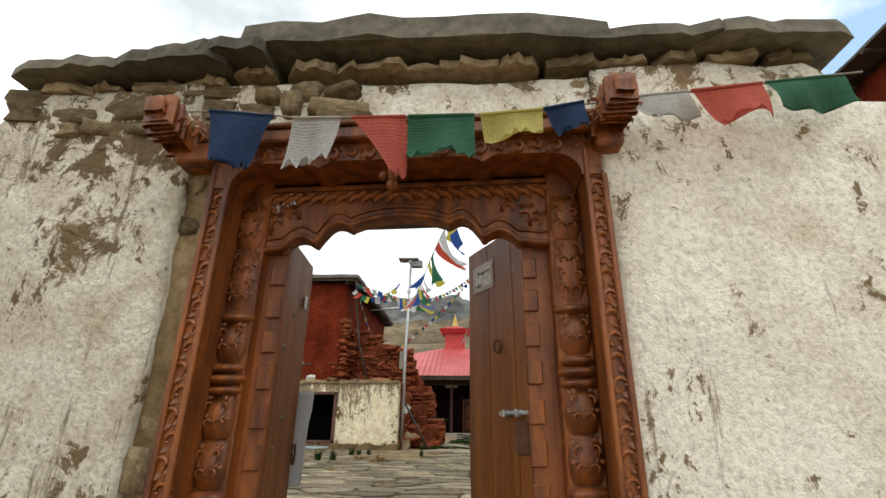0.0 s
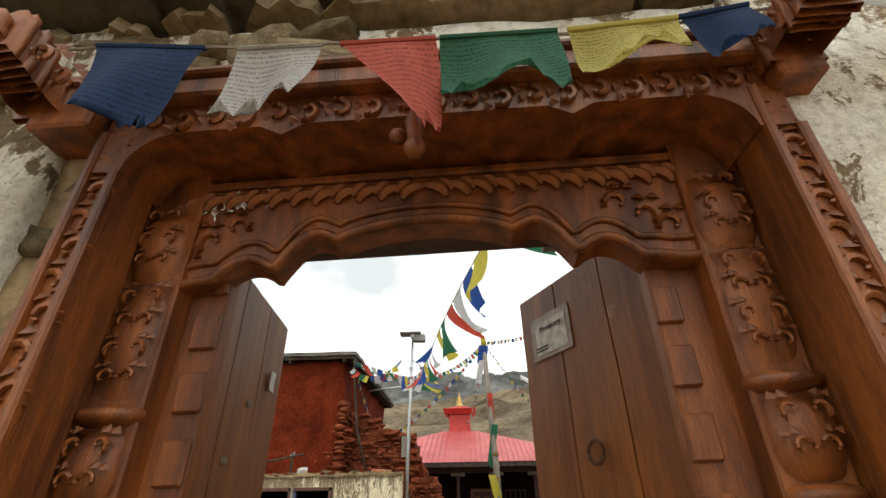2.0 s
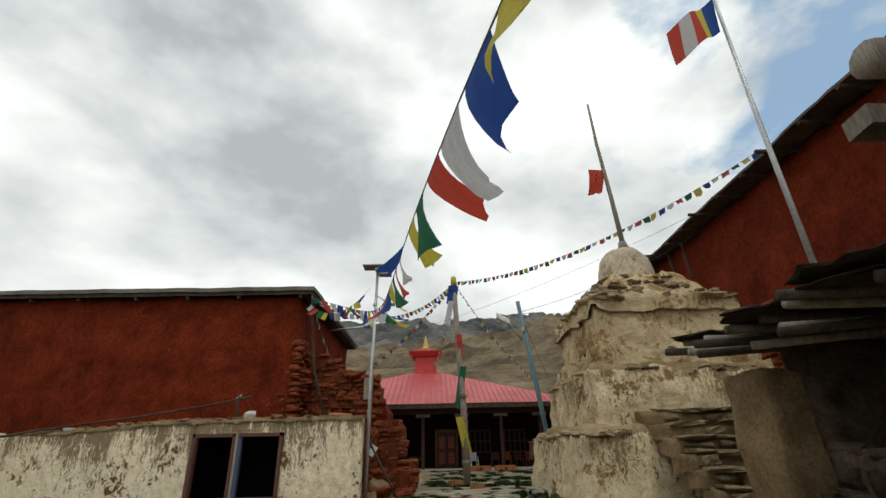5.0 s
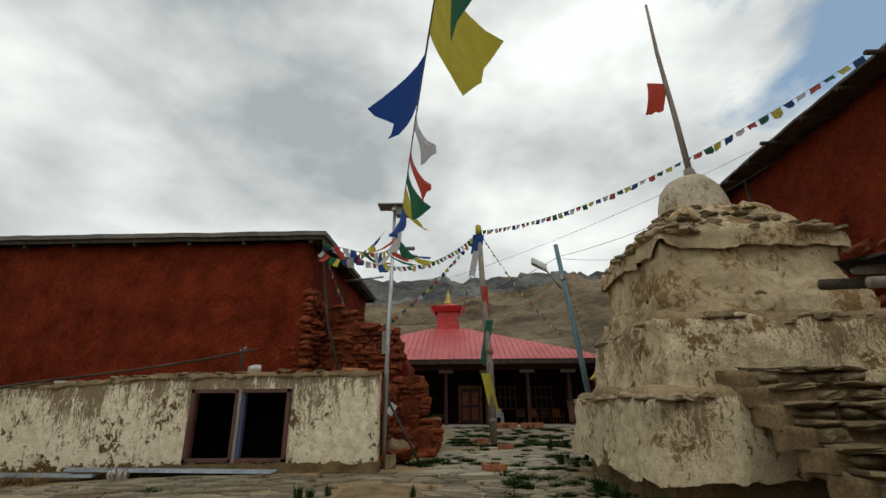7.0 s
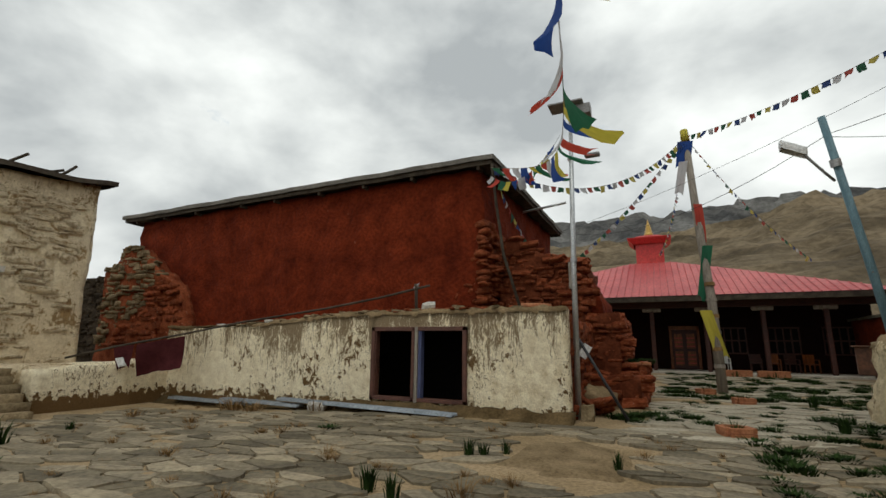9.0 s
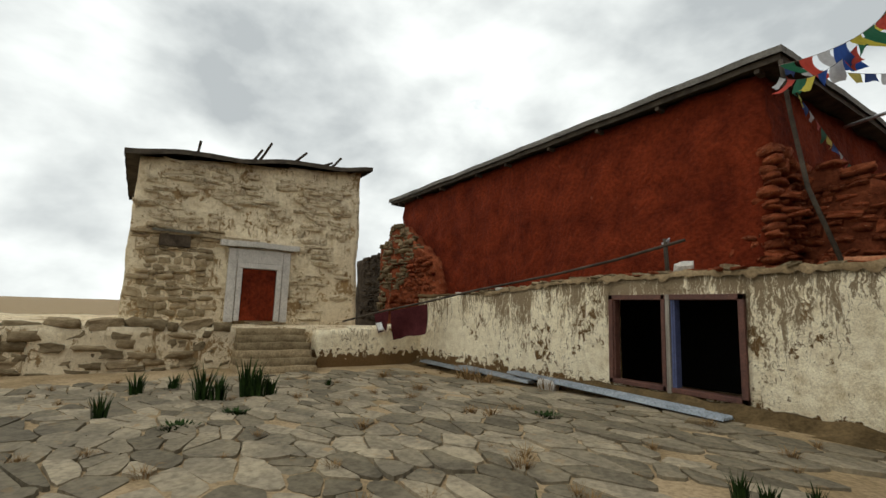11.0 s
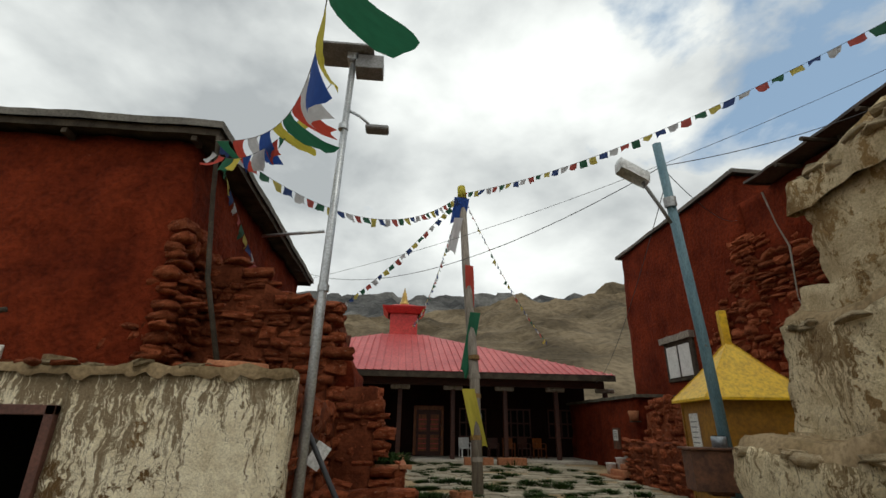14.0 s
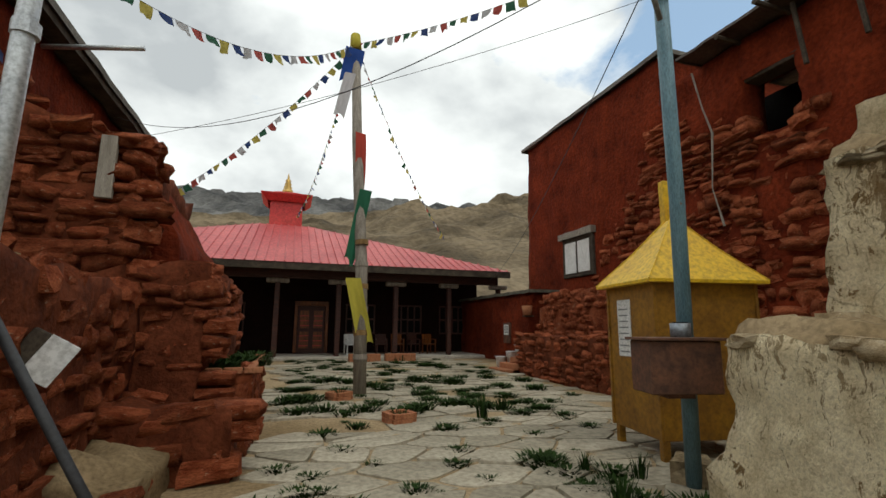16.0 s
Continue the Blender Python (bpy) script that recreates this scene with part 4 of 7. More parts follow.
def gate_frame():
    g = thing("gate_frame", (-0.24, 1.7, -0.4), "carved orange-brown wooden gate frame with scrollwork and bracket ends", "door frame")
    inv = Matrix.Translation((0.24, -1.7, 0.4))

    def fit_in(p):
        return Vector((-0.853 + (p.x + 0.855) * 1.072, 1.666 + (p.y - 1.645) * 1.3 if p.y > 1.645 else p.y + 0.021, p.z + 0.045 * smooth01(p.z / 1.3) + 0.028 * (p.x + 0.42)))

    def put(name, bm, mat=M_WOOD, label="", smooth=False, parent=None):
        for v in bm.verts:
            v.co = inv @ fit_in(v.co)
        return part(name, bm, mat, parent or g, label, smooth)

    def carve(me, x, y, z, turn, parent, sc=1.0, mirror=1):
        m = inv @ Matrix.Translation(fit_in(Vector((x, y, z)))) @ Matrix.Rotation(turn, 4, "Y") @ Matrix.Diagonal((sc * mirror, sc, sc, 1))
        piece("carving", me, m, parent)

    zb = -0.45
    L0, L1, R0, R1 = -0.955, -0.900, 0.410, 0.495
    for x0, x1, mir in ((L0, L1, 1), (R0 + 0.03, R1, -1)):
        s = put("outer_jamb", box(x0, x1, 1.66, 1.86, zb, 1.70, 0.006))
        put("bead", box(x0 - 0.012, x0 + 0.006, 1.645, 1.75, zb, 1.72, 0.004), parent=s)
        put("bead", box(x1 - 0.008, x1 + 0.012, 1.645, 1.75, zb, 1.60, 0.004), parent=s)
        xm = (x0 + x1) / 2
        for k in range(30):
            carve(SCROLLS[k % 2], xm + (0.006 if k % 2 else -0.006), 1.66, zb + 0.05 + k * 0.072, 0.2 * (-1) ** k, s, 1.35, mir)
    # head of the outer frame, with rounded inner corners and two small hanging cusps
    c0, c1, zt, zo = -0.89, 0.42, 1.705, 1.785
    pts = [(L0, 1.60), (L0, zo), (R1, zo), (R1, 1.60), (c1, 1.60)]
    pts += [(c1 - 0.11 * (1 - math.cos(a)), 1.60 + 0.105 * math.sin(a)) for a in [math.pi / 2 * k / 7 for k in range(1, 8)]]
    for cx in (0.06, -0.56):
        pts += [(cx + 0.05, zt), (cx + 0.03, zt - 0.012), (cx, zt - 0.03), (cx - 0.03, zt - 0.012), (cx - 0.05, zt)]
    pts += [(c0 + 0.11 * (1 - math.cos(a)), 1.60 + 0.105 * math.sin(a)) for a in [math.pi / 2 * k / 7 for k in range(7, 0, -1)]] + [(c0, 1.60)]
    head = put("outer_head", strip_poly(pts, 1.652, 1.80))
    for k in range(19):
        carve(SCROLLS[k % 2], -0.86 + k * 0.070, 1.652, 1.742, math.pi / 2 + 0.2 * (-1) ** k, head, 1.2)
    put("cornice", box(-1.04, 0.56, 1.615, 1.75, 1.787, 1.845, 0.008))
    put("cornice_board", box(-1.06, 0.58, 1.60, 1.74, 1.847, 1.868, 0.006), M_WOOD, "split weathered top board")
    # pilasters: stacked carved members
    for x0, x1, mir in ((-0.912, -0.792, 1), (0.312, 0.437, -1)):
        xm, hw = (x0 + x1) / 2, (x1 - x0) / 2
        p = put("pilaster", box(x0, x1, 1.775, 1.90, zb, 1.75, 0.004))
        z = zb
        r = random.Random(8)
        for h, w, d in ((0.16, 1.0, 0.045), (0.22, 0.75, 0.035), (0.05, 1.06, 0.06), (0.30, 0.62, 0.03), (0.18, 0.85, 0.05), (0.04, 1.06, 0.06), (0.15, 0.85, 0.055), (0.14, 0.92, 0.06), (0.035, 1.05, 0.065), (0.035, 1.12, 0.075), (0.035, 1.02, 0.06), (0.14, 0.9, 0.05), (0.04, 1.08, 0.06), (0.26, 0.95, 0.035), (0.20, 1.02, 0.05)):
            if z + h > 1.76:
                break
            w, d = max(w, 0.94), d * 0.72
            bm = bmesh.new()
            n = 8
            rows = []
            for k in range(5):
                u = k / 4
                bulge = math.sin(math.pi * u) ** 0.6 if 0 < u < 1 else 0.0
                rows.append([bm.verts.new((xm + hw * w * math.cos(math.pi * q / n) * (0.8 + 0.2 * bulge), 1.785 - d * (0.35 + 0.65 * bulge) * math.sin(math.pi * q / n) ** 0.7, z + h * u)) for q in range(n + 1)])
            for a, b in zip(rows, rows[1:]):
                for q in range(n):
                    bm.faces.new((a[q], a[q + 1], b[q + 1], b[q]))
            put("turning", bm, M_WOOD, "", True, p)
            if h > 0.13:
                for k in range(int(h / 0.06)):
                    for sgn in (-1, 1):
                        carve(SCROLLS[k % 2], xm + sgn * hw * 0.38, 1.785 - d * 0.9, z + 0.05 + k * 0.06, 0.5 * sgn, p, 0.75, sgn)
            z += h + 0.004
    # inner jambs with notched edge
    for x0, x1, edge in ((-0.855, -0.712, -0.74), (0.212, 0.322, 0.235)):
        j = put("inner_jamb", box(x0, x1, 1.825, 1.865, zb, 1.60, 0.005))
        for k in range(15):
            z = zb + 0.08 + k * 0.135
            put("notch", box(edge - 0.028, edge + 0.028, 1.815, 1.83, z, z + 0.085, 0.004), M_WOOD, "", False, j)
    put("recess_board", box(-0.945, 0.402, 1.835, 1.90, 1.60, 1.79, 0.003), M_WOODD, "plain dark red board in the recess")
    # scalloped lintel panel
    c, half = -0.2665, 0.588

    def lower(u):
        u = abs(u)
        if u < 0.335:
            return 1.478 + 0.045 * math.sin(math.pi * (1 - u / 0.335) / 2) ** 0.7
        if u < 0.57:
            return 1.405 + 0.055 * math.sin(math.pi * (u - 0.335) / 0.235) + 0.073 * (0.57 - u) / 0.235
        if u < 0.80:
            return 1.385 + 0.045 * math.sin(math.pi * (u - 0.57) / 0.23) ** 0.8 + 0.02 * (0.80 - u) / 0.23
        return 1.387 - 0.01 * smooth01((u - 0.84) / 0.1)

    us = [-1 + 2 * k / 96 for k in range(97)]
    pts = [(c + half * u, lower(u)) for u in us] + [(c + half, 1.675), (c - half, 1.675)]
    lin = put("lintel_panel", strip_poly(pts, 1.79, 1.845), M_WOOD, "scalloped carved lintel panel")
    bm = bmesh.new()
    add_tube(bm, [(c + half * u * 0.99, 1.787, lower(u) + 0.012) for u in us], 0.012, 6)
    put("rim", bm, M_WOOD, "", True, lin)
    bm = bmesh.new()
    add_tube(bm, [(c + half * u * 0.99, 1.788, lower(u) + 0.052 + 0.01 * abs(u)) for u in us], 0.008, 6)
    put("rim", bm, M_WOOD, "", True, lin)
    put("rim", box(c - half, c + half, 1.778, 1.80, 1.662, 1.684, 0.004), M_WOOD, "", False, lin)
    for k in range(22):
        u = -0.93 + 1.86 * k / 21
        carve(LEAVES[k % 2], c + half * u, 1.789, 1.618, 0.7 * (1 if u > 0 else -1), lin, 1.15, 1 if u > 0 else -1)
    for sgn in (-1, 1):
        for q in range(3):
            carve(SCROLLS[q % 2], c + sgn * half * (0.92 - 0.09 * q), 1.789, 1.475 + 0.035 * q, 0.3 * sgn, lin, 1.3, sgn)
    put("lintel_beam", box(-0.95, 0.40, 1.85, 2.0, 1.585, 1.92, 0.01), M_WOODD, "dark lintel beam")
    # centre boss
    bm = bmesh.new()
    bmesh.ops.create_uvsphere(bm, u_segments=10, v_segments=7, radius=0.022, matrix=Matrix.Translation((-0.265, 1.60, 1.555)))
    bmesh.ops.create_uvsphere(bm, u_segments=10, v_segments=7, radius=0.018, matrix=Matrix.Translation((-0.30, 1.61, 1.60)))
    add_tube(bm, [(-0.27, 1.66, 1.70), (-0.268, 1.62, 1.65), (-0.265, 1.60, 1.57)], [0.022, 0.022, 0.014], 8)
    put("boss", bm, M_WOOD, "carved round boss", True)
    # bracket ends: carved beam heads that jut out and up
    for x, mir in ((-1.065, -1), (0.50, 1)):
        def jut(p, x=x, mir=mir):
            f = smooth01((1.72 - p.y) / 0.34)
            return (p.x + 0.045 * mir * f, p.y, 1.735 + (p.z - 1.785) * (0.80 + 0.22 * f) + 0.085 * f * f)
        br = put("bracket", rough_block(x - 0.046, x + 0.046, 1.46, 1.76, 1.785, 1.895, 0.024, 0.012, 9, None, 0.0, jut), M_WOOD, "carved beast-head bracket end", True)
        for k, y in enumerate((1.47, 1.50, 1.53, 1.60, 1.67)):
            h = 0.004 + 0.004 * (k % 2)
            put("band", rough_block(x - 0.050 - h, x + 0.050 + h, y, y + 0.016, 1.780 - h, 1.900 + h, 0.03, 0.004, 12, None, 0.0, jut), M_WOOD, "", True, br)
        put("snout", rough_block(x - 0.032, x + 0.032, 1.435, 1.465, 1.80, 1.86, 0.02, 0.012, 14, None, 0.0, jut), M_WOOD, "", True, br)
        for k in range(5):
            for sgn in (-1, 1):
                carve(SCROLLS[k % 2], x + sgn * 0.05, 1.70 - 0.05 * k, 1.80, 1.2, br, 1.2)
    # whitish droppings and straw stuck on the panel
    rd = random.Random(14)
    bm = bmesh.new()
    for k in range(90):
        u, v = rd.gauss(0, 0.055), rd.gauss(0, 0.014)
        q = Vector((-0.72 + u, 1.7835, 1.615 + v + 0.15 * u))
        e = Vector((rd.uniform(-1, 1), -0.12, rd.uniform(-0.8, 0.8))).normalized() * rd.uniform(0.004, 0.013)
        w = Vector((-e.z, 0, e.x)).normalized() * rd.uniform(0.001, 0.003)
        bm.faces.new([bm.verts.new(c) for c in (q - e, q + w, q + e, q - w)])
    put("dropping", bm, M_PLASTIC, "whitish bird droppings and straw", False, lin)["kind"] = "stuff"
    put("corbel", box(-1.10, -0.96, 1.60, 1.80, 1.70, 1.785, 0.008))
    put("corbel", box(0.47, 0.57, 1.60, 1.80, 1.70, 1.785, 0.008))
    put("sill", box(-0.86, 0.33, 1.68, 2.08, -0.62, -0.38, 0.02), M_TIMBER, "worn timber threshold")
    return g


gate_frame()


# ---- door leaves ----
def door_leaf(name, hinge, free, z0, z1, label):
    hx, fx = Vector((*hinge, 0)), Vector((*free, 0))
    way = (fx - hx)
    width = way.length
    d = thing(name, (*hinge, z0), label, "door", "gate leaves", "structure")
    d.rotation_euler = (0, 0, math.atan2(way.y, way.x))
    n, gap = 3, 0.003
    cuts = [0, 0.36, 0.69, 1.0]
    for a, b in zip(cuts, cuts[1:]):
        part("plank", rough_block(a * width + gap, b * width - gap, -0.022, 0.022, 0, z1 - z0, 0.12, 0.004, 2.5), M_LEAF_DOOR, d)
    return d, width


leaf_l, wl_ = door_leaf("door_1", (-0.835, 1.985), (-0.90, 2.72), -0.42, 1.645, "brown plank gate leaf, standing open")
leaf_r, wr_ = door_leaf("door_2", (0.405, 1.985), (0.090, 2.56), -0.42, 1.645, "brown plank gate leaf with a taped paper, standing open")
part("rail", box(0.02, wr_ - 0.02, -0.05, -0.024, 1.55, 1.66, 0.006), M_LEAF_DOOR, leaf_r)
tape = part("tape", box(wr_ - 0.265, wr_ - 0.06, 0.0262, 0.0272, 1.825, 1.972), varied("clear_tape", (0.20, 0.10, 0.05), (0.33, 0.22, 0.14), 6, 30, 0.25, 0.1), leaf_r, "yellowed clear tape round the paper")
paper = part("paper", rough_block(wr_ - 0.245, wr_ - 0.085, 0.0275, 0.0290, 1.84, 1.95, 0.03, 0.0008, 9), M_PAPER, leaf_r, "white paper sheet, hand-lettered")


def words(text, size, m, parent, material=M_INK):
    cu = bpy.data.curves.new("writing", "FONT")
    cu.body, cu.size, cu.align_x = text, size, "CENTER"
    cu.extrude = 0.0004
    cu.materials.append(material)
    ob = new("writing", cu)
    ob.parent = parent
    ob.matrix_basis = m
    return ob


# reads from the passage side
words("Monastery", 0.027, Matrix.Translation((wr_ - 0.17, 0.0308, 1.915)) @ Matrix.Rotation(math.pi, 4, "Z") @ Matrix.Rotation(radians(90), 4, "X"), leaf_r)
for k in range(2):
    part("printed_line", box(wr_ - 0.15, wr_ - 0.085, 0.0305, 0.031, 1.85 + 0.010 * k, 1.855 + 0.010 * k), M_INK, leaf_r)
bolt = part("bolt", tube([(0.06, 0.045, 1.22), (0.34, 0.045, 1.22)], 0.009, 8), M_STEEL, leaf_r, "steel slide bolt", True)
for u in (0.10, 0.20, 0.30):
    part("bolt_clip", box(u - 0.012, u + 0.012, 0.024, 0.058, 1.205, 1.235, 0.003), M_STEEL, leaf_r)
part("hasp", box(0.15, 0.25, 0.0245, 0.032, 1.06, 1.19, 0.003), M_RUST, leaf_r)
part("ring", tube([(0.36 + 0.03 * math.cos(a), 0.035, 1.52 + 0.03 * math.sin(a)) for a in [math.pi * 2 * k / 10 for k in range(11)]], 0.005, 6), M_RUST, leaf_r, "iron pull ring", True)
part("note", rough_block(wl_ - 0.15, wl_ - 0.10, -0.036, -0.034, 1.78, 1.85, 0.02, 0.002, 20), M_PAPER, leaf_l, "torn scrap of paper")
for u, v in ((0.44, 1.70), (0.33, 1.52), (0.15, 1.55), (0.45, 1.2), (0.36, 1.06)):
    bm = bmesh.new()
    bmesh.ops.create_uvsphere(bm, u_segments=8, v_segments=5, radius=0.012, matrix=Matrix.Translation((u, -0.026, v)))
    part("nail_head", bm, M_TIMBER, leaf_l, "", True)
part("ring", tube([(wl_ - 0.06 + 0.028 * math.cos(a), -0.045, 1.02 + 0.05 * math.sin(a)) for a in [math.pi * 2 * k / 10 for k in range(11)]], 0.006, 6), M_RUST, leaf_l, "iron pull ring", True)
scarf = tagged(part("white_scarf", rough_block(-0.85, -0.78, 2.60, 2.64, 0.15, 0.62, 0.03, 0.014, 6, None, 0.0, lambda p: (p.x + 0.05 * (p.z - 0.6), p.y, p.z)), CLOTH["white"], None, "", True), "white offering scarf hanging from the door ring", "scarf")
scarf.location = (-0.03, 0.135, 0.29)
log = tagged(part("log", tube([(0.2, 2.62, 1.93), (0.5, 2.65, 1.955), (1.0, 2.70, 2.0), (3.2, 2.95, 2.27)], [0.02, 0.026, 0.028, 0.035], 9), M_TIMBER, None, "", True), "thin grey weathered log jutting from the shed roof", "log")


# ---- prayer flags ----
def flag_mesh(w, h, r, swing, lift=0.0, torn=0.0, nx=5, nz=6):
    """Cloth hung by its upper edge along x; swing: how far wind pushes its foot out (along y), lift: how far up."""
    bm = bmesh.new()
    uv = bm.loops.layers.uv.new("UVMap")
    a, b, c = r.uniform(0, 6), r.uniform(0, 6), r.uniform(0.6, 1.4)
    skew = r.uniform(-0.25, 0.25)
    taper = r.uniform(0.75, 1.05)
    rows = []
    for j in range(nz + 1):
        v = j / nz
        row = []
        for i in range(nx + 1):
            u = i / nx
            x = w * (0.5 + (u - 0.5) * (1 - (1 - taper) * v)) + skew * h * v
            y = swing * h * v * v * 0.9 + 0.16 * w * math.sin(3.2 * c * u + a + 2.2 * v) * v + 0.05 * w * math.sin(7 * u + b) * v
            z = -h * v * math.sqrt(max(0.05, 1 - min(0.9, swing * swing * 0.5))) + lift * h * v + 0.04 * h * math.sin(5 * u + b) * v * v
            if torn and j == nz:
                z += torn * h * r.uniform(0, 1)
            row.append(bm.verts.new((x, y, z)))
        rows.append(row)
    for j in range(nz):
        for i in range(nx):
            f = bm.faces.new((rows[j][i], rows[j][i + 1], rows[j + 1][i + 1], rows[j + 1][i]))
            for lp, (uu, vv) in zip(f.loops, ((i, j), (i + 1, j), (i + 1, j + 1), (i, j + 1))):
                lp[uv].uv = (uu / nx, 1 - vv / nz)
    return bm


def bezier(p0, p1, p2, p3, n):
    out = []
    for k in range(n + 1):
        s = k / n
        out.append(tuple((1 - s) ** 3 * a + 3 * (1 - s) ** 2 * s * b + 3 * (1 - s) * s * s * c + s ** 3 * d for a, b, c, d in zip(p0, p1, p2, p3)))
    return out


def sagging(a, b, sag, n=24):
    return [(*lerp3(a, b, k / n)[:2], lerp3(a, b, k / n)[2] - sag * 4 * (k / n) * (1 - k / n)) for k in range(n + 1)]


def flag_string(pts, size, pitch, seed, label, swing=0.35, palette=CLOTH, first=0, skip=(), cord=0.004, grow=None, torn=0.1, start=0.0, stop=1e9, wind=1):
    """A cord with cloth flags; each flag is a part."""
    r = random.Random(seed)
    pts = [Vector(p) for p in pts]
    t = thing("prayer_flags", pts[0], label, "prayer flags")
    part("cord", tube([p - pts[0] for p in pts], cord, 5), M_CABLE if cord < 0.005 else M_TIMBER, t)
    lens = [0.0]
    for a, b in zip(pts, pts[1:]):
        lens.append(lens[-1] + (b - a).length)

    def at(s):
        for k in range(len(pts) - 1):
            if s <= lens[k + 1]:
                return pts[k].lerp(pts[k + 1], (s - lens[k]) / max(1e-6, lens[k + 1] - lens[k]))
        return pts[-1]

    s, k = start + pitch * 0.2, first
    while s + pitch < min(lens[-1], stop):
        frac = s / lens[-1]
        w = size * (grow(frac) if grow else 1.0) * r.uniform(0.88, 1.08)
        step = pitch * (grow(frac) if grow else 1.0)
        if k not in skip:
            p, q = at(s), at(s + w)
            along = (q - p).normalized()
            out = along.cross(Vector((0, 0, 1))).normalized() * wind
            up = out.cross(along) * wind
            m = Matrix((along, out, up)).transposed().to_4x4()
            m.translation = p - pts[0]
            sw = swing * r.uniform(0.2, 1.6) * r.choice((1, 1, 1, -0.5))
            f = part("flag", flag_mesh(w, w * r.uniform(0.8, 1.1), r, sw, r.uniform(0, 0.15), torn), palette[ORDER[k % 5]], t, "", True)
            f.matrix_basis = m
        s += step
        k += 1
    return t


# over the gate: printed cotton, faded
GATE_FLAGS = [("blue", -0.974, 0.275, 0.27), ("white", -0.624, 0.195, 0.25), ("red", -0.387, 0.215, 0.30), ("green", -0.164, 0.26, 0.215), ("yellow", 0.119, 0.242, 0.14), ("blue", 0.363, 0.16, 0.13), ("white", 0.679, 0.236, 0.13), ("red", 0.933, 0.27, 0.18), ("green", 1.215, 0.30, 0.14)]


def gate_string():
    def zz(x):
        return 1.878 + 0.05 * smooth01((-0.55 - x) / 0.4) + 0.055 * smooth01((x - 0.2) / 0.4) + 0.10 * max(0, x - 0.6)

    yy = 1.575
    o = Vector((-1.12, yy, 1.93))
    t = thing("prayer_flags", o, "faded printed prayer flags strung across the gate", "prayer flags")
    part("cord", tube([Vector((x, yy + 0.01 * math.sin(x * 3), zz(x))) - o for x in [-1.12 + 0.1 * k for k in range(28)]], 0.004, 5), M_TIMBER, t)
    r = random.Random(12)
    lean = {"blue": 0.30, "white": 0.05, "red": 0.55, "green": 0.0, "yellow": -0.1}
    for c, x, w, h in GATE_FLAGS:
        bm = flag_mesh(w, h, r, -0.12, 0.0, 0.22, 12, 12)
        for v in bm.verts:
            # the foot drawn aside and gathered by the wind
            f = min(1.0, -v.co.z / h)
            v.co.x += lean[c] * f * (w - v.co.x) * (1.5 if x < 0.3 else 0.6)
            v.co.y += 0.018 * f * math.sin(40 * v.co.x + 9 * v.co.z)
        f = part("flag", bm, PRINTED[c], t, "faded %s printed cotton, frayed" % c, True)
        f.matrix_basis = Matrix.Translation(Vector((x, yy - 0.006, zz(x))) - o) @ Matrix.Rotation(-math.atan2(zz(x + w) - zz(x), w), 4, "Y")
        part("hem", tube([(0, 0, 0), (w, 0, 0)], 0.007, 6), PRINTED[c], f)
    return t


gate_string()
big = bezier((0.58, 1.95, 2.62), (-1.44, 7.69, 2.71), (-0.65, 15.76, 4.37), (-4.75, 19.05, 6.45), 60)
flag_string(big, 0.47, 0.56, 23, "large bright prayer flags on a long rising line", 0.8, CLOTH, 0, (), 0.005, lambda f: 0.80 + 0.4 * f, 0.08)
POLE_TOP = (0.72, 26.5, 9.6)
flag_string(sagging((-4.75, 19.1, 6.5), POLE_TOP, 1.3, 30), 0.24, 0.31, 22, "small prayer flags from house corner to flag pole", 0.3, SMALL)
flag_string(sagging(POLE_TOP, (9.2, 14.0, 9.1), 0.9, 36), 0.24, 0.31, 23, "small prayer flags from flag pole to the ruin roof", 0.3, SMALL, first=2)
flag_string(sagging(POLE_TOP, (-5.2, 30.5, 5.2), 0.5, 24), 0.22, 0.3, 24, "small prayer flags hanging towards the house", 0.3, SMALL, first=1)
flag_string(sagging(POLE_TOP, (-0.6, 40.6, 7.6), 0.9, 30), 0.22, 0.3, 25, "small prayer flags from flag pole to the lantern", 0.3, SMALL, first=3)
flag_string(sagging(POLE_TOP, (6.2, 34.5, 5.6), 0.5, 24), 0.22, 0.32, 26, "small prayer flags from flag pole to the hall", 0.3, SMALL, first=4)
flag_string(sagging((-4.7, 19.1, 6.35), (-4.55, 28.5, 4.3), 0.7, 24), 0.26, 0.30, 27, "prayer flags sagging along the house side", 0.3, SMALL, first=2)
flag_string(sagging((-4.75, 19.0, 6.2), (-2.3, 16.6, 5.9), 0.55, 16), 0.30, 0.34, 28, "prayer flags looped to the solar lamp pole", 0.5, first=1)


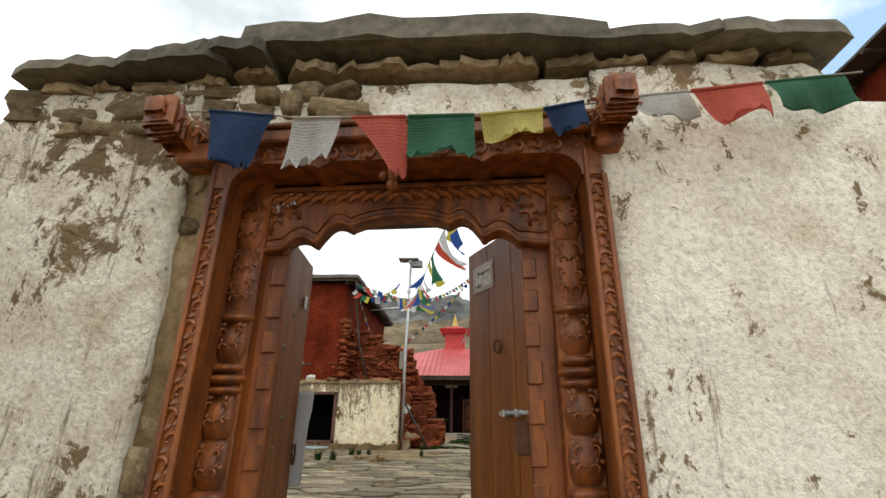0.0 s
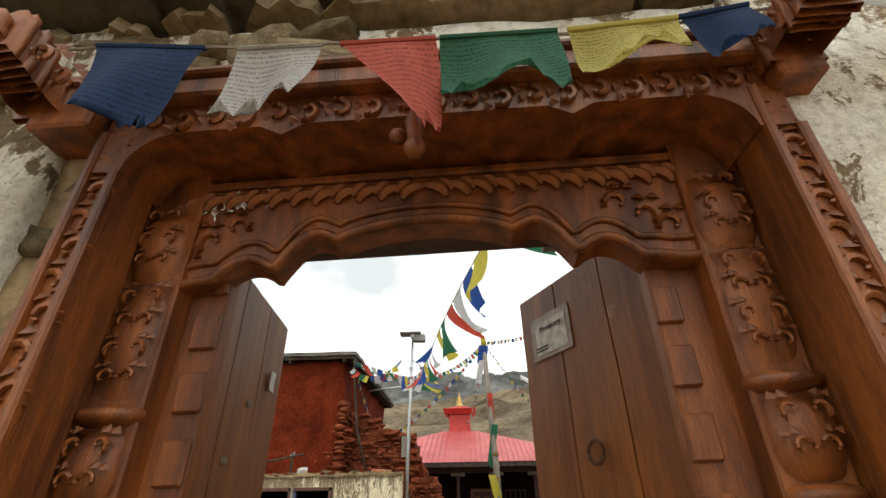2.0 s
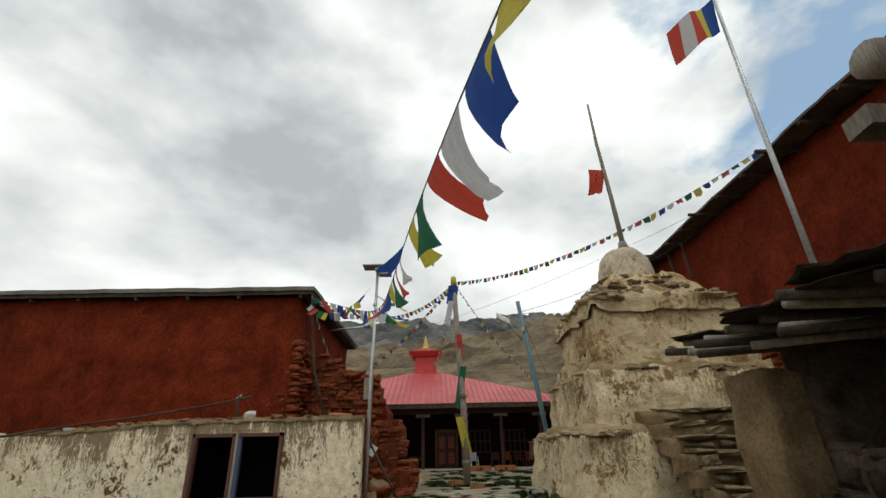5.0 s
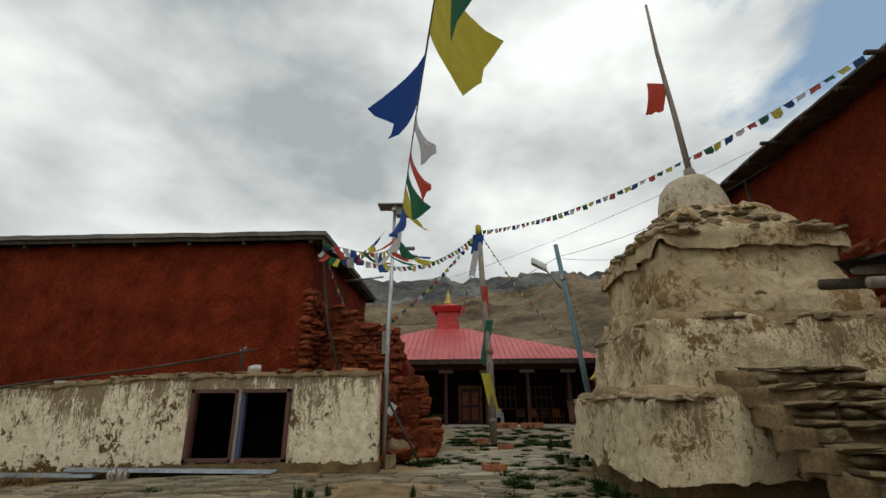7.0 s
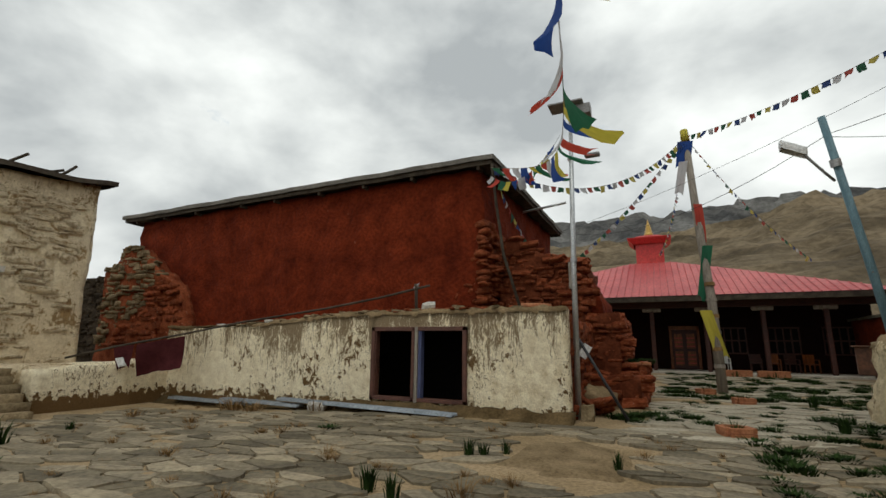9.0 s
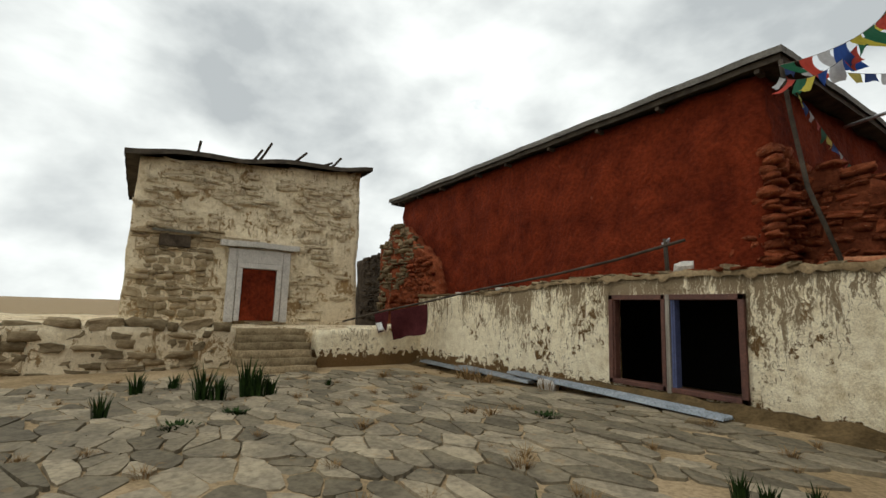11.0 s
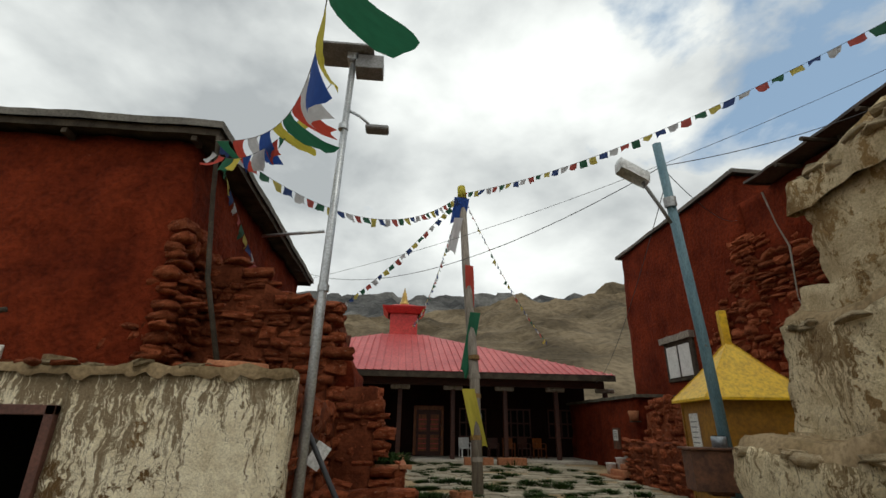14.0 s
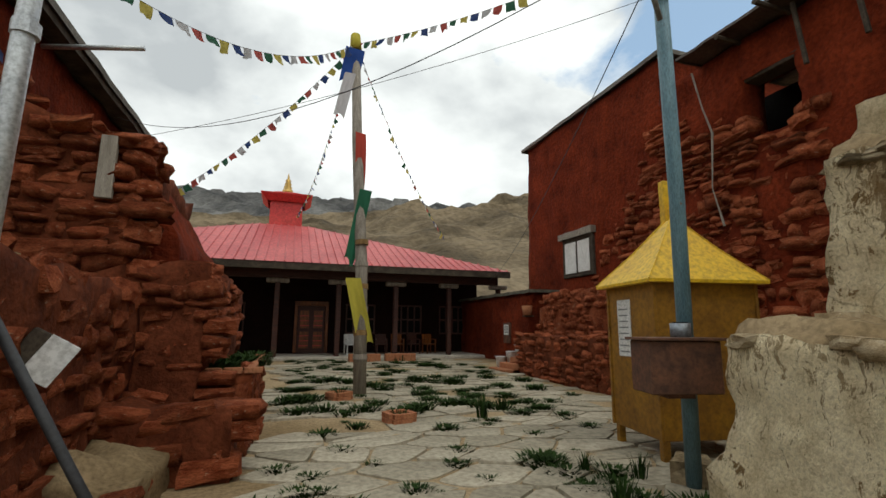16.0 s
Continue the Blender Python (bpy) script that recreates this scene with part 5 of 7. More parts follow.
# ---- red rubble end between lean-to and court ----
def red_rubble():
    b = thing("wall_ruin", (0, 0, 0), "tumbled red-washed stone wall with a ragged top", "wall", "", "structure")

    def rag(z, amp=0.16):
        return lambda x, y: z + amp * noise.noise(Vector((x * 2.1, y * 2.1, z)))

    upper = part("upper_wall", rough_block(-4.95, -2.55, 20.3, 23.6, -0.2, 3.95, 0.18, 0.09, 1.3, lambda x, y: 4.5 - 0.75 * smooth01((x + 4.8) / 2.0) + 0.16 * noise.noise(Vector((x * 2.1, y * 2.1, 4)))), M_REDCORE, b, "", True)
    shoulder = part("shoulder", rough_block(-3.3, -2.15, 20.9, 24.4, -0.2, 3.6, 0.16, 0.1, 1.2, lambda x, y: 3.65 - 0.9 * smooth01((x + 2.7) / 0.6) + 0.1 * noise.noise(Vector((x * 3, y * 3, 0)))), M_RED, b, "", True)
    mid = part("middle_block", rough_block(-3.2, -1.62, 20.25, 24.3, -0.2, 2.2, 0.15, 0.1, 1.4, rag(2.25)), M_REDCORE, b, "", True)
    base = part("lower_block", rough_block(-2.6, -1.14, 19.45, 20.6, -0.2, 0.75, 0.13, 0.09, 1.5, rag(0.72, 0.1)), M_REDCORE, b, "", True)
    foot = part("foot", rough_block(-2.7, -1.75, 18.4, 19.6, -0.2, 0.4, 0.13, 0.1, 1.6, rag(0.42, 0.2)), M_MUD, b, "", True)
    stone_courses(upper, M_REDSTONE, (-4.95, 20.3, 2.0), (1, 0, 0), (0, -1, 0), 2.4, 2.6, 31, (0.34, 0.14), 0.34, lambda u, v: v < 2.5 - 0.75 * smooth01((u - 0.15) / 2.0), 0.12)
    stone_courses(mid, M_REDSTONE, (-3.2, 20.25, 0.6), (1, 0, 0), (0, -1, 0), 1.55, 1.6, 32, (0.34, 0.16), 0.3, None, 0.09)
    stone_courses(mid, M_REDSTONE, (-1.62, 20.4, 1.1), (0, 1, 0), (1, 0, 0), 3.8, 1.1, 33, (0.32, 0.15), 0.28, None, 0.06)
    stone_courses(base, M_REDSTONE, (-2.6, 19.45, 0.0), (1, 0, 0), (0, -1, 0), 1.4, 0.68, 34, (0.42, 0.2), 0.3, None, 0.08)
    stone_courses(upper, M_REDSTONE, (-2.5, 20.3, 2.2), (0, 1, 0), (1, 0, 0), 1.2, 1.6, 35, (0.3, 0.14), 0.3, None, 0.08)
    r = random.Random(77)
    for k in range(26):
        x = r.uniform(-4.8, -2.4)
        p = (x, r.uniform(20.3, 21.2), 4.55 - 0.75 * smooth01((x + 4.8) / 2.0) + r.uniform(-0.1, 0.12))
        piece("stone", r.choice(stones(M_REDSTONE)), Matrix.LocRotScale(p, Euler((r.uniform(-0.3, 0.3), r.uniform(-0.3, 0.3), r.uniform(0, 6))), (r.uniform(0.25, 0.6), r.uniform(0.2, 0.45), r.uniform(0.1, 0.2))), upper)
    for k in range(30):
        p = (r.uniform(-2.7, -1.7), r.uniform(17.6, 19.5), r.uniform(0.02, 0.3))
        piece("stone", r.choice(stones(M_REDSTONE)), Matrix.LocRotScale(p, Euler((r.uniform(-0.4, 0.4), r.uniform(-0.4, 0.4), r.uniform(0, 6))), (r.uniform(0.15, 0.5), r.uniform(0.15, 0.4), r.uniform(0.08, 0.2))), foot)
    return b


red_rubble()
board = tagged(part("board", box(-2.87, -2.70, 20.12, 20.19, 3.0, 3.75, 0.006), M_TIMBER), "grey weathered board leaning in the rubble", "board")


def planter():
    t = thing("planter", (-1.45, 22.0, 0), "raised stone planter edged with orange bricks, full of herbs", "planter")
    body = part("body", rough_block(-0.38, 0.36, -1.55, 1.45, -0.1, 0.98, 0.12, 0.05, 1.6), M_REDSTONE, t, "", True)
    stone_courses(body, M_REDSTONE, (0.36, -1.55, 0.0), (0, 1, 0), (1, 0, 0), 3.0, 0.95, 41, (0.4, 0.2), 0.2, None, 0.02)
    me = meshes_of("brick", 1, lambda i: box(-0.11, 0.11, -0.05, 0.05, -0.035, 0.035, 0.006), M_BRICK)[0]
    for k in range(13):
        piece("brick", me, Matrix.LocRotScale((0.35, -1.45 + k * 0.235, 1.02), Euler((0, 0, radians(90 + (k * 37 % 7) - 3))), (1, 1, 1)), t)
    for k in range(4):
        piece("brick", me, Matrix.LocRotScale((-0.32 + k * 0.235, -1.53, 1.02), Euler((0, 0, 0.03 * k)), (1, 1, 1)), t)
    part("soil", rough_block(-0.3, 0.3, -1.45, 1.4, 0.9, 1.0, 0.2, 0.03, 3), M_EARTH, t)
    return t


planter()


# ---- weeds ----
def tuft_bm(r, blades, height, spread, lean=0.5, width=0.012):
    bm = bmesh.new()
    for k in range(blades):
        a = r.uniform(0, 2 * math.pi)
        d = Vector((math.cos(a), math.sin(a), 0))
        side = Vector((-d.y, d.x, 0)) * width * r.uniform(0.6, 1.5)
        o = d * spread * r.uniform(0, 1)
        h = height * r.uniform(0.45, 1.1)
        p1, p2 = o + d * h * lean * 0.25 + Vector((0, 0, h * 0.55)), o + d * h * lean * r.uniform(0.5, 1.1) + Vector((0, 0, h))
        v = [bm.verts.new(q) for q in (o - side, o + side, p1 + side * 0.9, p1 - side * 0.9, p2)]
        bm.faces.new((v[0], v[1], v[2], v[3]))
        bm.faces.new((v[3], v[2], v[4]))
    return bm


rw = random.Random(9)
TUFTS = meshes_of("weed_tuft", 6, lambda i: tuft_bm(rw, 150, 0.085, 0.24, 1.3, 0.014), M_GRASS)
TALL = meshes_of("weed_tall", 4, lambda i: tuft_bm(rw, 60, 0.42, 0.12, 0.35, 0.012), M_GRASS)
DRY = meshes_of("dry_weed", 3, lambda i: tuft_bm(rw, 70, 0.22, 0.20, 1.1, 0.006), M_DRYGRASS)


def weed(me, x, y, scale, name="weed", label="low green weed growing between the paving slabs", z=None):
    ob = new(name, me)
    ob.location = (x, y, (ground_z(x, y) if z is None else z) + 0.005)
    ob.rotation_euler = (0, 0, rw.uniform(0, 6.3))
    ob.scale = (scale, scale, scale * rw.uniform(0.8, 1.15))
    return tagged(ob, label, "weed", "weeds in the court")


for k in range(250):
    y = rw.uniform(16.5, 33)
    x = rw.uniform(-0.8, 5.9)
    if 3.3 < x < 5.4 and y < 20.2 or x > 2.2 and y < 17.2:
        continue
    weed(rw.choice(TUFTS), x, y, rw.uniform(0.35, 1.25) * (1.2 if y > 22 else 0.9))
for k in range(40):
    weed(rw.choice(TUFTS), rw.uniform(0.2, 2.2), rw.uniform(8, 17), rw.uniform(0.5, 1.2))
for x, y, s in ((-9.56, 9.9, 1.35), (-9.45, 10.1, 1.1), (-9.8, 10.6, 1.4), (-9.65, 10.75, 1.2), (-9.8, 11.0, 1.0), (-10.5, 12.3, 0.5), (-2.96, 13.0, 0.55), (-2.8, 13.1, 0.5), (-2.6, 13.4, 0.45), (-1.17, 13.16, 0.45), (-3.3, 11.2, 0.7), (-2.9, 11.0, 0.6), (1.9, 12.6, 0.9), (2.0, 11.5, 1.0), (1.9, 13.6, 0.8), (2.1, 17.6, 0.8), (2.6, 21.8, 0.9), (3.3, 22.5, 0.8), (-11.0, 9.0, 1.0), (-11.4, 9.6, 0.9), (-8.6, 8.6, 0.8), (2.9, 18.3, 0.6), (2.5, 18.7, 0.5)):
    weed(rw.choice(TALL), x, y, s, "weed", "tall green weed clump in the paving")
for x, y, s in ((-8.13, 10.15, 0.8), (-5.86, 13.8, 0.9), (-7.5, 9.4, 0.9), (-1.5, 17.6, 1.3), (-1.2, 18.0, 1.4), (-0.9, 18.4, 1.2), (-1.2, 17.2, 1.0)):
    weed(rw.choice(TUFTS), x, y, s)
for x, y, s in ((-10.2, 15.6, 1.5), (-9.4, 15.5, 1.3), (-7.9, 15.9, 1.4), (-7.6, 16.1, 1.0), (-8.99, 13.6, 0.8), (-6.3, 13.2, 0.7), (-11.4, 14.0, 0.9), (-2.4, 11.4, 0.8), (-1.8, 10.9, 0.8), (-12.2, 10.2, 0.9), (-6.4, 11.3, 0.6), (-4.4, 12.0, 0.6)):
    weed(rw.choice(DRY), x, y, s, "dry_weed", "dry straw-coloured weed on the paving")
for k in range(110):
    x, y = rw.uniform(-12.6, 0.8), rw.uniform(7.5, 15.9)
    weed(rw.choice(DRY), x, y, rw.uniform(0.18, 0.55), "dry_weed", "low dry weed in the joints of the paving")
for k in range(22):
    weed(rw.choice(TUFTS), -1.45 + rw.uniform(-0.28, 0.28), 22.0 + rw.uniform(-1.4, 1.35), rw.uniform(0.8, 1.6), "herb", "leafy herb in the raised planter", 0.98)


def feathery_bush():
    """A tall feathery shrub just inside the gate."""
    t = thing("shrub", (-2.3, 4.6, ground_z(-2.3, 4.6)), "tall feathery green shrub beside the gate wall", "shrub")
    r = random.Random(3)
    for s in range(3):
        top = Vector((r.uniform(-0.2, 0.25), r.uniform(-0.2, 0.2), 2.05 - 0.3 * s))
        pts = [Vector((0.04 * s, 0, 0)).lerp(top, q / 6) + Vector((0.03 * math.sin(q + s), 0.03 * math.cos(q * 1.3), 0)) for q in range(7)]
        part("stem", tube(pts, [0.014 - 0.0017 * q for q in range(7)], 5), M_BUSH, t)
        bm = bmesh.new()
        for q in range(150):
            f = r.uniform(0.3, 1.0)
            o = pts[min(5, int(f * 6))].lerp(pts[min(6, int(f * 6) + 1)], f * 6 % 1)
            a = r.uniform(0, 6.3)
            L = 0.30 * (1.15 - f) + 0.06
            d = Vector((math.cos(a), math.sin(a), r.uniform(0.2, 0.9))).normalized()
            for g in range(7):
                c = o + d * L * (g + 1) / 7 + Vector((0, 0, -0.04 * (g / 7) ** 2))
                e = Vector((r.uniform(-1, 1), r.uniform(-1, 1), r.uniform(-0.2, 0.8))).normalized() * 0.05
                w = e.cross(d).normalized() * 0.006
                v = [bm.verts.new(u) for u in (c - w, c + w, c + e)]
                bm.faces.new(v)
        part("leaves", bm, M_BUSH, t)["kind"] = "stuff"
    return t


feathery_bush()


# ---- stupa dressing: slate steps, loose stones, shed ----
M_STEPSLAB = varied("dusty_slab", (0.23, 0.165, 0.09), (0.42, 0.32, 0.19), 3, 20, 0.92, 0.7, 0.03, None, 0, 0.45)


def stupa_steps():
    t = thing("stone_steps", (4.35, 10.5, 0), "rough slate and stone steps up to the stupa", "steps")
    r = random.Random(15)
    for k in range(8):
        z = 0.02 + 0.235 * k
        y = -0.9 + 0.34 * k
        part("riser", rough_block(-0.55 - 0.04 * k, 0.95, y, y + 0.6, z - 0.1, z + 0.17, 0.1, 0.045, 2.2), M_MUD, t, "", True)
        x = -0.6
        while x < 0.9:
            w = r.uniform(0.25, 0.7)
            p = (x + w / 2, y + 0.12 + r.uniform(-0.07, 0.05), z + 0.19 + r.uniform(-0.01, 0.01))
            piece("slab", r.choice(stones(M_STEPSLAB)), Matrix.LocRotScale(p, Euler((r.uniform(-0.08, 0.08), r.uniform(-0.09, 0.09), r.uniform(-0.3, 0.3))), (w, r.uniform(0.35, 0.5), r.uniform(0.05, 0.09))), t)
            if r.random() < 0.7:
                q = (x + w / 2, y + 0.02 + r.uniform(-0.04, 0.03), z + 0.07)
                piece("stone", r.choice(stones(M_STONE)), Matrix.LocRotScale(q, Euler((r.uniform(-0.1, 0.1), r.uniform(-0.1, 0.1), r.uniform(-0.2, 0.2))), (w * r.uniform(0.5, 0.9), 0.3, r.uniform(0.1, 0.16))), t)
            x += w * 0.9
    return t


stupa_steps()
stupa_ob = bpy.data.objects["stupa"]
rs = random.Random(55)
M_CRUMB = varied("crumbled_limewashed_stone", (0.40, 0.29, 0.165), (0.64, 0.52, 0.35), 2.5, 20, 0.95, 0.7, 0.03, None, 0, 0.35)
for z, half, n, sz in ((1.50, 2.30, 60, 0.30), (2.70, 1.82, 46, 0.26), (4.30, 1.55, 60, 0.30), (4.40, 1.45, 50, 0.28), (4.55, 1.2, 34, 0.24), (4.72, 1.0, 26, 0.22)):
    for k in range(n):
        e = rs.randrange(4)
        u = rs.uniform(-half, half)
        o = half + rs.uniform(-0.12, 0.06)
        x, y = ((u, -o), (u, o), (-o, u), (o, u))[e]
        piece("stone", rs.choice(stones(M_CRUMB)), Matrix.LocRotScale((x, y, z + rs.uniform(-0.05, 0.05)), Euler((rs.uniform(-0.15, 0.15), rs.uniform(-0.15, 0.15), rs.uniform(0, 6.3))), (sz * rs.uniform(0.6, 1.5), sz * rs.uniform(0.6, 1.2), sz * rs.uniform(0.2, 0.38))), stupa_ob)
brick_white = tagged(part("stone_block", rough_block(2.72, 3.08, 16.0, 16.28, 1.53, 1.68, 0.08, 0.012, 4), M_CRUMB), "pale dressed block lying on the stupa ledge", "stone")


def shed():
    t = thing("shed", (4.2, 6.5, 0), "lean-to shed, deep shade put into its stone colour, roofed with slates on old logs", "shed")
    part("pillar", rough_block(-0.85, -0.25, 1.75, 2.5, -0.2, 2.0, 0.1, 0.06, 1.5), M_MUD, t, "crumbling mud-plastered wall end", True)
    # walls get dark stone so their colour holds the shed's deep shade
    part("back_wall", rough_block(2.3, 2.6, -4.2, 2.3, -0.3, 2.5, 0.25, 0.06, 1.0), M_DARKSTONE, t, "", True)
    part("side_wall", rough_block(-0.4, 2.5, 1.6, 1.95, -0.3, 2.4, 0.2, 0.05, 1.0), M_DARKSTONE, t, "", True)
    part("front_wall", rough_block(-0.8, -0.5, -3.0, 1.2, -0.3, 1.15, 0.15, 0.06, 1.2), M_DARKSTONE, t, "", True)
    r = random.Random(6)
    for k in range(13):
        y = -4.0 + k * 0.48
        part("log", tube([(-1.15 + r.uniform(-0.6, 0.1), y + r.uniform(0.0, 0.3), 2.27 + 0.01 * k), (0, y + 0.05, 2.38), (2.5, y + r.uniform(-0.1, 0.1), 2.55)], [0.05, 0.06, 0.06], 8), M_DARKTIMBER if k % 3 else M_TIMBER, t, "", True)
    for k in range(120):
        x, y = r.uniform(-1.3, 2.3), r.uniform(-4.2, 2.1)
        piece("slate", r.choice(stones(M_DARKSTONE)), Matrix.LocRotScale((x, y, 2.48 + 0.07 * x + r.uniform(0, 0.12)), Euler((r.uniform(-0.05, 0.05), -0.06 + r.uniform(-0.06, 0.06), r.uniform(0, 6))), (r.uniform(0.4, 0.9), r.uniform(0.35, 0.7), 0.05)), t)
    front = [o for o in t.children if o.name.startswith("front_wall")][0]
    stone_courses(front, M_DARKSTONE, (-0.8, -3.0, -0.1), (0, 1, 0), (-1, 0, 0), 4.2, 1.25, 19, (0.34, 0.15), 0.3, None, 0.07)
    for k in range(9):
        y = 0.5 + 0.19 * k
        part("log_end", tube([(-1.55 + r.uniform(-0.25, 0.35), y + r.uniform(0, 0.2), 2.18 + 0.06 * (k % 3)), (0.6, y - 0.1, 2.3)], [0.045, 0.05], 8), M_TIMBER if k % 2 else M_DARKTIMBER, t, "", True)
    part("sheet", box(-1.3, 0.9, -1.9, -0.9, 2.66, 2.675, 0.003), M_BLUEPOST, t, "faded blue sheet laid on the roof")
    part("roof_bed", rough_block(-1.0, 2.5, -4.3, 2.1, 2.40, 2.52, 0.3, 0.03, 1.2), M_DARKTIMBER, t)
    return t


shed()


beam_far = tagged(part("log", tube([(1.2, 4.15, 2.44), (1.9, 4.17, 2.47), (2.7, 4.2, 2.46), (3.7, 4.25, 2.56)], [0.068, 0.07, 0.068, 0.065], 10), M_TIMBER, None, "", True), "thick peeled log jutting from the shed roof", "log")
plank_far = tagged(part("beam", rough_block(1.3, 3.6, 4.3, 4.42, 2.29, 2.37, 0.12, 0.012, 3, None, 0.0, lambda p: (p.x, p.y, p.z + 0.02 * (p.x - 1.3))), M_TIMBER), "weathered squared beam jutting from the shed roof", "beam")


def striped_flag():
    t = thing("flag", (4.0, 7.8, 2.55), "small striped flag on a thin leaning pole", "flag")
    part("pole", tube([(0, 0, 0), (-0.05, 0, 2.6), (-0.08, -0.02, 4.9)], [0.035, 0.03, 0.022], 8), M_STEEL, t, "", True)
    cols = ["blue", "yellow", "red", "white", "red"]
    for k, c in enumerate(cols):
        bm = bmesh.new()
        rows = []
        for j in range(5):
            v = j / 4
            rows.append([bm.verts.new((-0.08 - 0.16 * (k + i / 2) , 0.08 * math.sin(3 * (k + i / 2) * 0.5 + v), 4.85 - 0.62 * v - 0.13 * (k + i / 2))) for i in range(3)])
        for a, b in zip(rows, rows[1:]):
            for i in range(2):
                bm.faces.new((a[i], a[i + 1], b[i + 1], b[i]))
        part("stripe", bm, CLOTH[c], t, "", True)
    return t


striped_flag()


# ---- ruin and walls on the right-hand side ----
def right_ruin():
    w = thing("wall_right", (0, 0, 0), "tall red-washed stone wall of a ruined house", "wall", "", "structure")
    fx = 9.45
    y_a, y_b, z_a, z_b = 20.5, 21.7, 5.95, 7.5
    segs = [(4.5, y_a, -0.2, 8.5), (y_b, 24.3, -0.2, 8.5), (y_a, y_b, -0.2, z_a), (y_a, y_b, z_b, 8.5)]
    walls = [part("wall", rough_block(fx, fx + 0.7, a, b, c, d, 0.25, 0.1, 0.8), M_RED, w, "", True) for a, b, c, d in segs]
    # shade seen through the opening is painted on this inner wall
    part("inner_wall", box(fx + 3.0, fx + 3.2, 4.5, 24, -0.2, 8.4), M_BLACKIN, w, "inner wall of the ruin, its shade painted near-black")
    part("lintel", box(fx + 0.02, fx + 0.5, y_a - 0.2, y_b + 0.2, z_b - 0.06, z_b + 0.1, 0.02), M_DARKTIMBER, w)

    def bare(u, v):
        return v < 4.9 + 0.9 * noise.noise(Vector((u * 0.6, v * 0.2, 3))) + (1.6 if u > 6.5 else 0)

    stone_courses(walls[0], M_REDSTONE, (fx, 13.5, 0.0), (0, 1, 0), (-1, 0, 0), 7.0, 7.0, 51, (0.58, 0.25), 0.55, lambda u, v: bare(u, v), 0.16)
    stone_courses(walls[1], M_REDSTONE, (fx, y_b, 0.0), (0, 1, 0), (-1, 0, 0), 2.7, 8.0, 52, (0.46, 0.2), 0.5, lambda u, v: v < 6.6 + u * 0.4, 0.16)
    stone_courses(walls[2], M_REDSTONE, (fx, y_a, 0.0), (0, 1, 0), (-1, 0, 0), 1.25, 5.9, 53, (0.55, 0.26), 0.5, None, 0.14)
    roof = part("tin_roof", rough_block(8.7, 13.5, 4.5, 22.9, 8.55, 8.62, 0.3, 0.05, 1.0), M_TINDARK, w, "warped rusty tin roof")
    for k in range(14):
        y = 6 + k * 1.2
        part("rafter", tube([(8.6 - 0.3 * (k % 3 == 0), y, 8.42), (11, y + 0.1, 8.5)], 0.06, 7), M_DARKTIMBER, w)
    for y in (19.0, 20.1):
        part("prop", tube([(9.2, y, 7.0), (9.15, y + 0.1, 8.45)], 0.05, 7), M_DARKTIMBER, w)
    part("cloth", tube([(9.2, 22.9, 8.3), (9.1, 22.6, 7.2), (9.15, 22.4, 6.4), (9.1, 22.5, 5.0), (9.15, 22.3, 4.0)], [0.03, 0.018, 0.03, 0.015, 0.03], 5), M_TIMBER, w, "grey rag rope hanging down the wall")
    return w


right_ruin()


def right_window():
    w = thing("window_2", (9.3, 28.5, 3.5), "small window with white panes under a worn wooden lintel", "window", "", "structure")
    part("surround", box(-0.06, 0.1, -0.95, 0.95, -0.1, 1.55, 0.02), M_DARKTIMBER, w)
    for y0, y1 in ((-0.75, -0.06), (0.06, 0.75)):
        part("pane", box(-0.09, -0.062, y0, y1, 0.05, 1.2, 0.005), M_PAPER, w, "white papered pane")
    part("lintel", rough_block(-0.2, 0.1, -1.05, 1.05, 1.35, 1.6, 0.15, 0.04, 2), M_TIMBER, w)
    return w


right_window()


def low_right():
    t = thing("wall_terrace", (0, 0, 0), "red stone retaining wall below the red house", "wall", "", "structure")
    a = part("retaining", rough_block(6.6, 9.4, 21.5, 28.2, -0.2, 1.3, 0.2, 0.07, 1.2), M_REDCORE, t, "", True)
    stone_courses(a, M_REDSTONE, (6.6, 21.5, 0.0), (0, 1, 0), (-1, 0, 0), 6.7, 1.3, 61, (0.36, 0.17), 0.3, None, 0.08)
    b = part("upper_wall", rough_block(7.8, 9.4, 23.0, 28.8, 1.2, 2.7, 0.2, 0.08, 1.2, lambda x, y: 2.7 - 0.15 * abs(y - 26) + 0.8 * smooth01((24.5 - y) / 2)), M_REDSTONE, t, "", True)
    stone_courses(b, M_REDSTONE, (7.8, 23.0, 1.25), (0, 1, 0), (-1, 0, 0), 5.6, 1.45, 62, (0.36, 0.17), 0.3, None, 0.08)
    part("low_wall", rough_block(7.75, 9.4, 29.4, 37.5, -0.1, 2.85, 0.25, 0.05, 0.9), M_RED, t, "plastered red wall", True)
    part("coping", rough_block(7.6, 9.4, 29.2, 37.6, 2.83, 2.95, 0.25, 0.03, 1.5), M_SLATE, t)
    return t


low_right()
steps2 = thing("steps", (6.5, 28.6, 0.05), "short flight of red brick steps", "steps")
for k in range(3):
    part("step", box(-0.45 + 0.3 * k, 1.2, -0.5, 0.75, -0.1, 0.16 + 0.18 * k, 0.02), M_BRICK, steps2)
sign = thing("notice", (7.68, 31.2, 1.25), "white notice on a small dark board on the red wall", "notice")
part("board", box(-0.03, 0.06, -0.28, 0.28, -0.3, 0.5, 0.008), M_RUST, sign)
part("sheet", box(-0.04, -0.032, -0.2, 0.2, 0.02, 0.42), M_PAPER, sign)
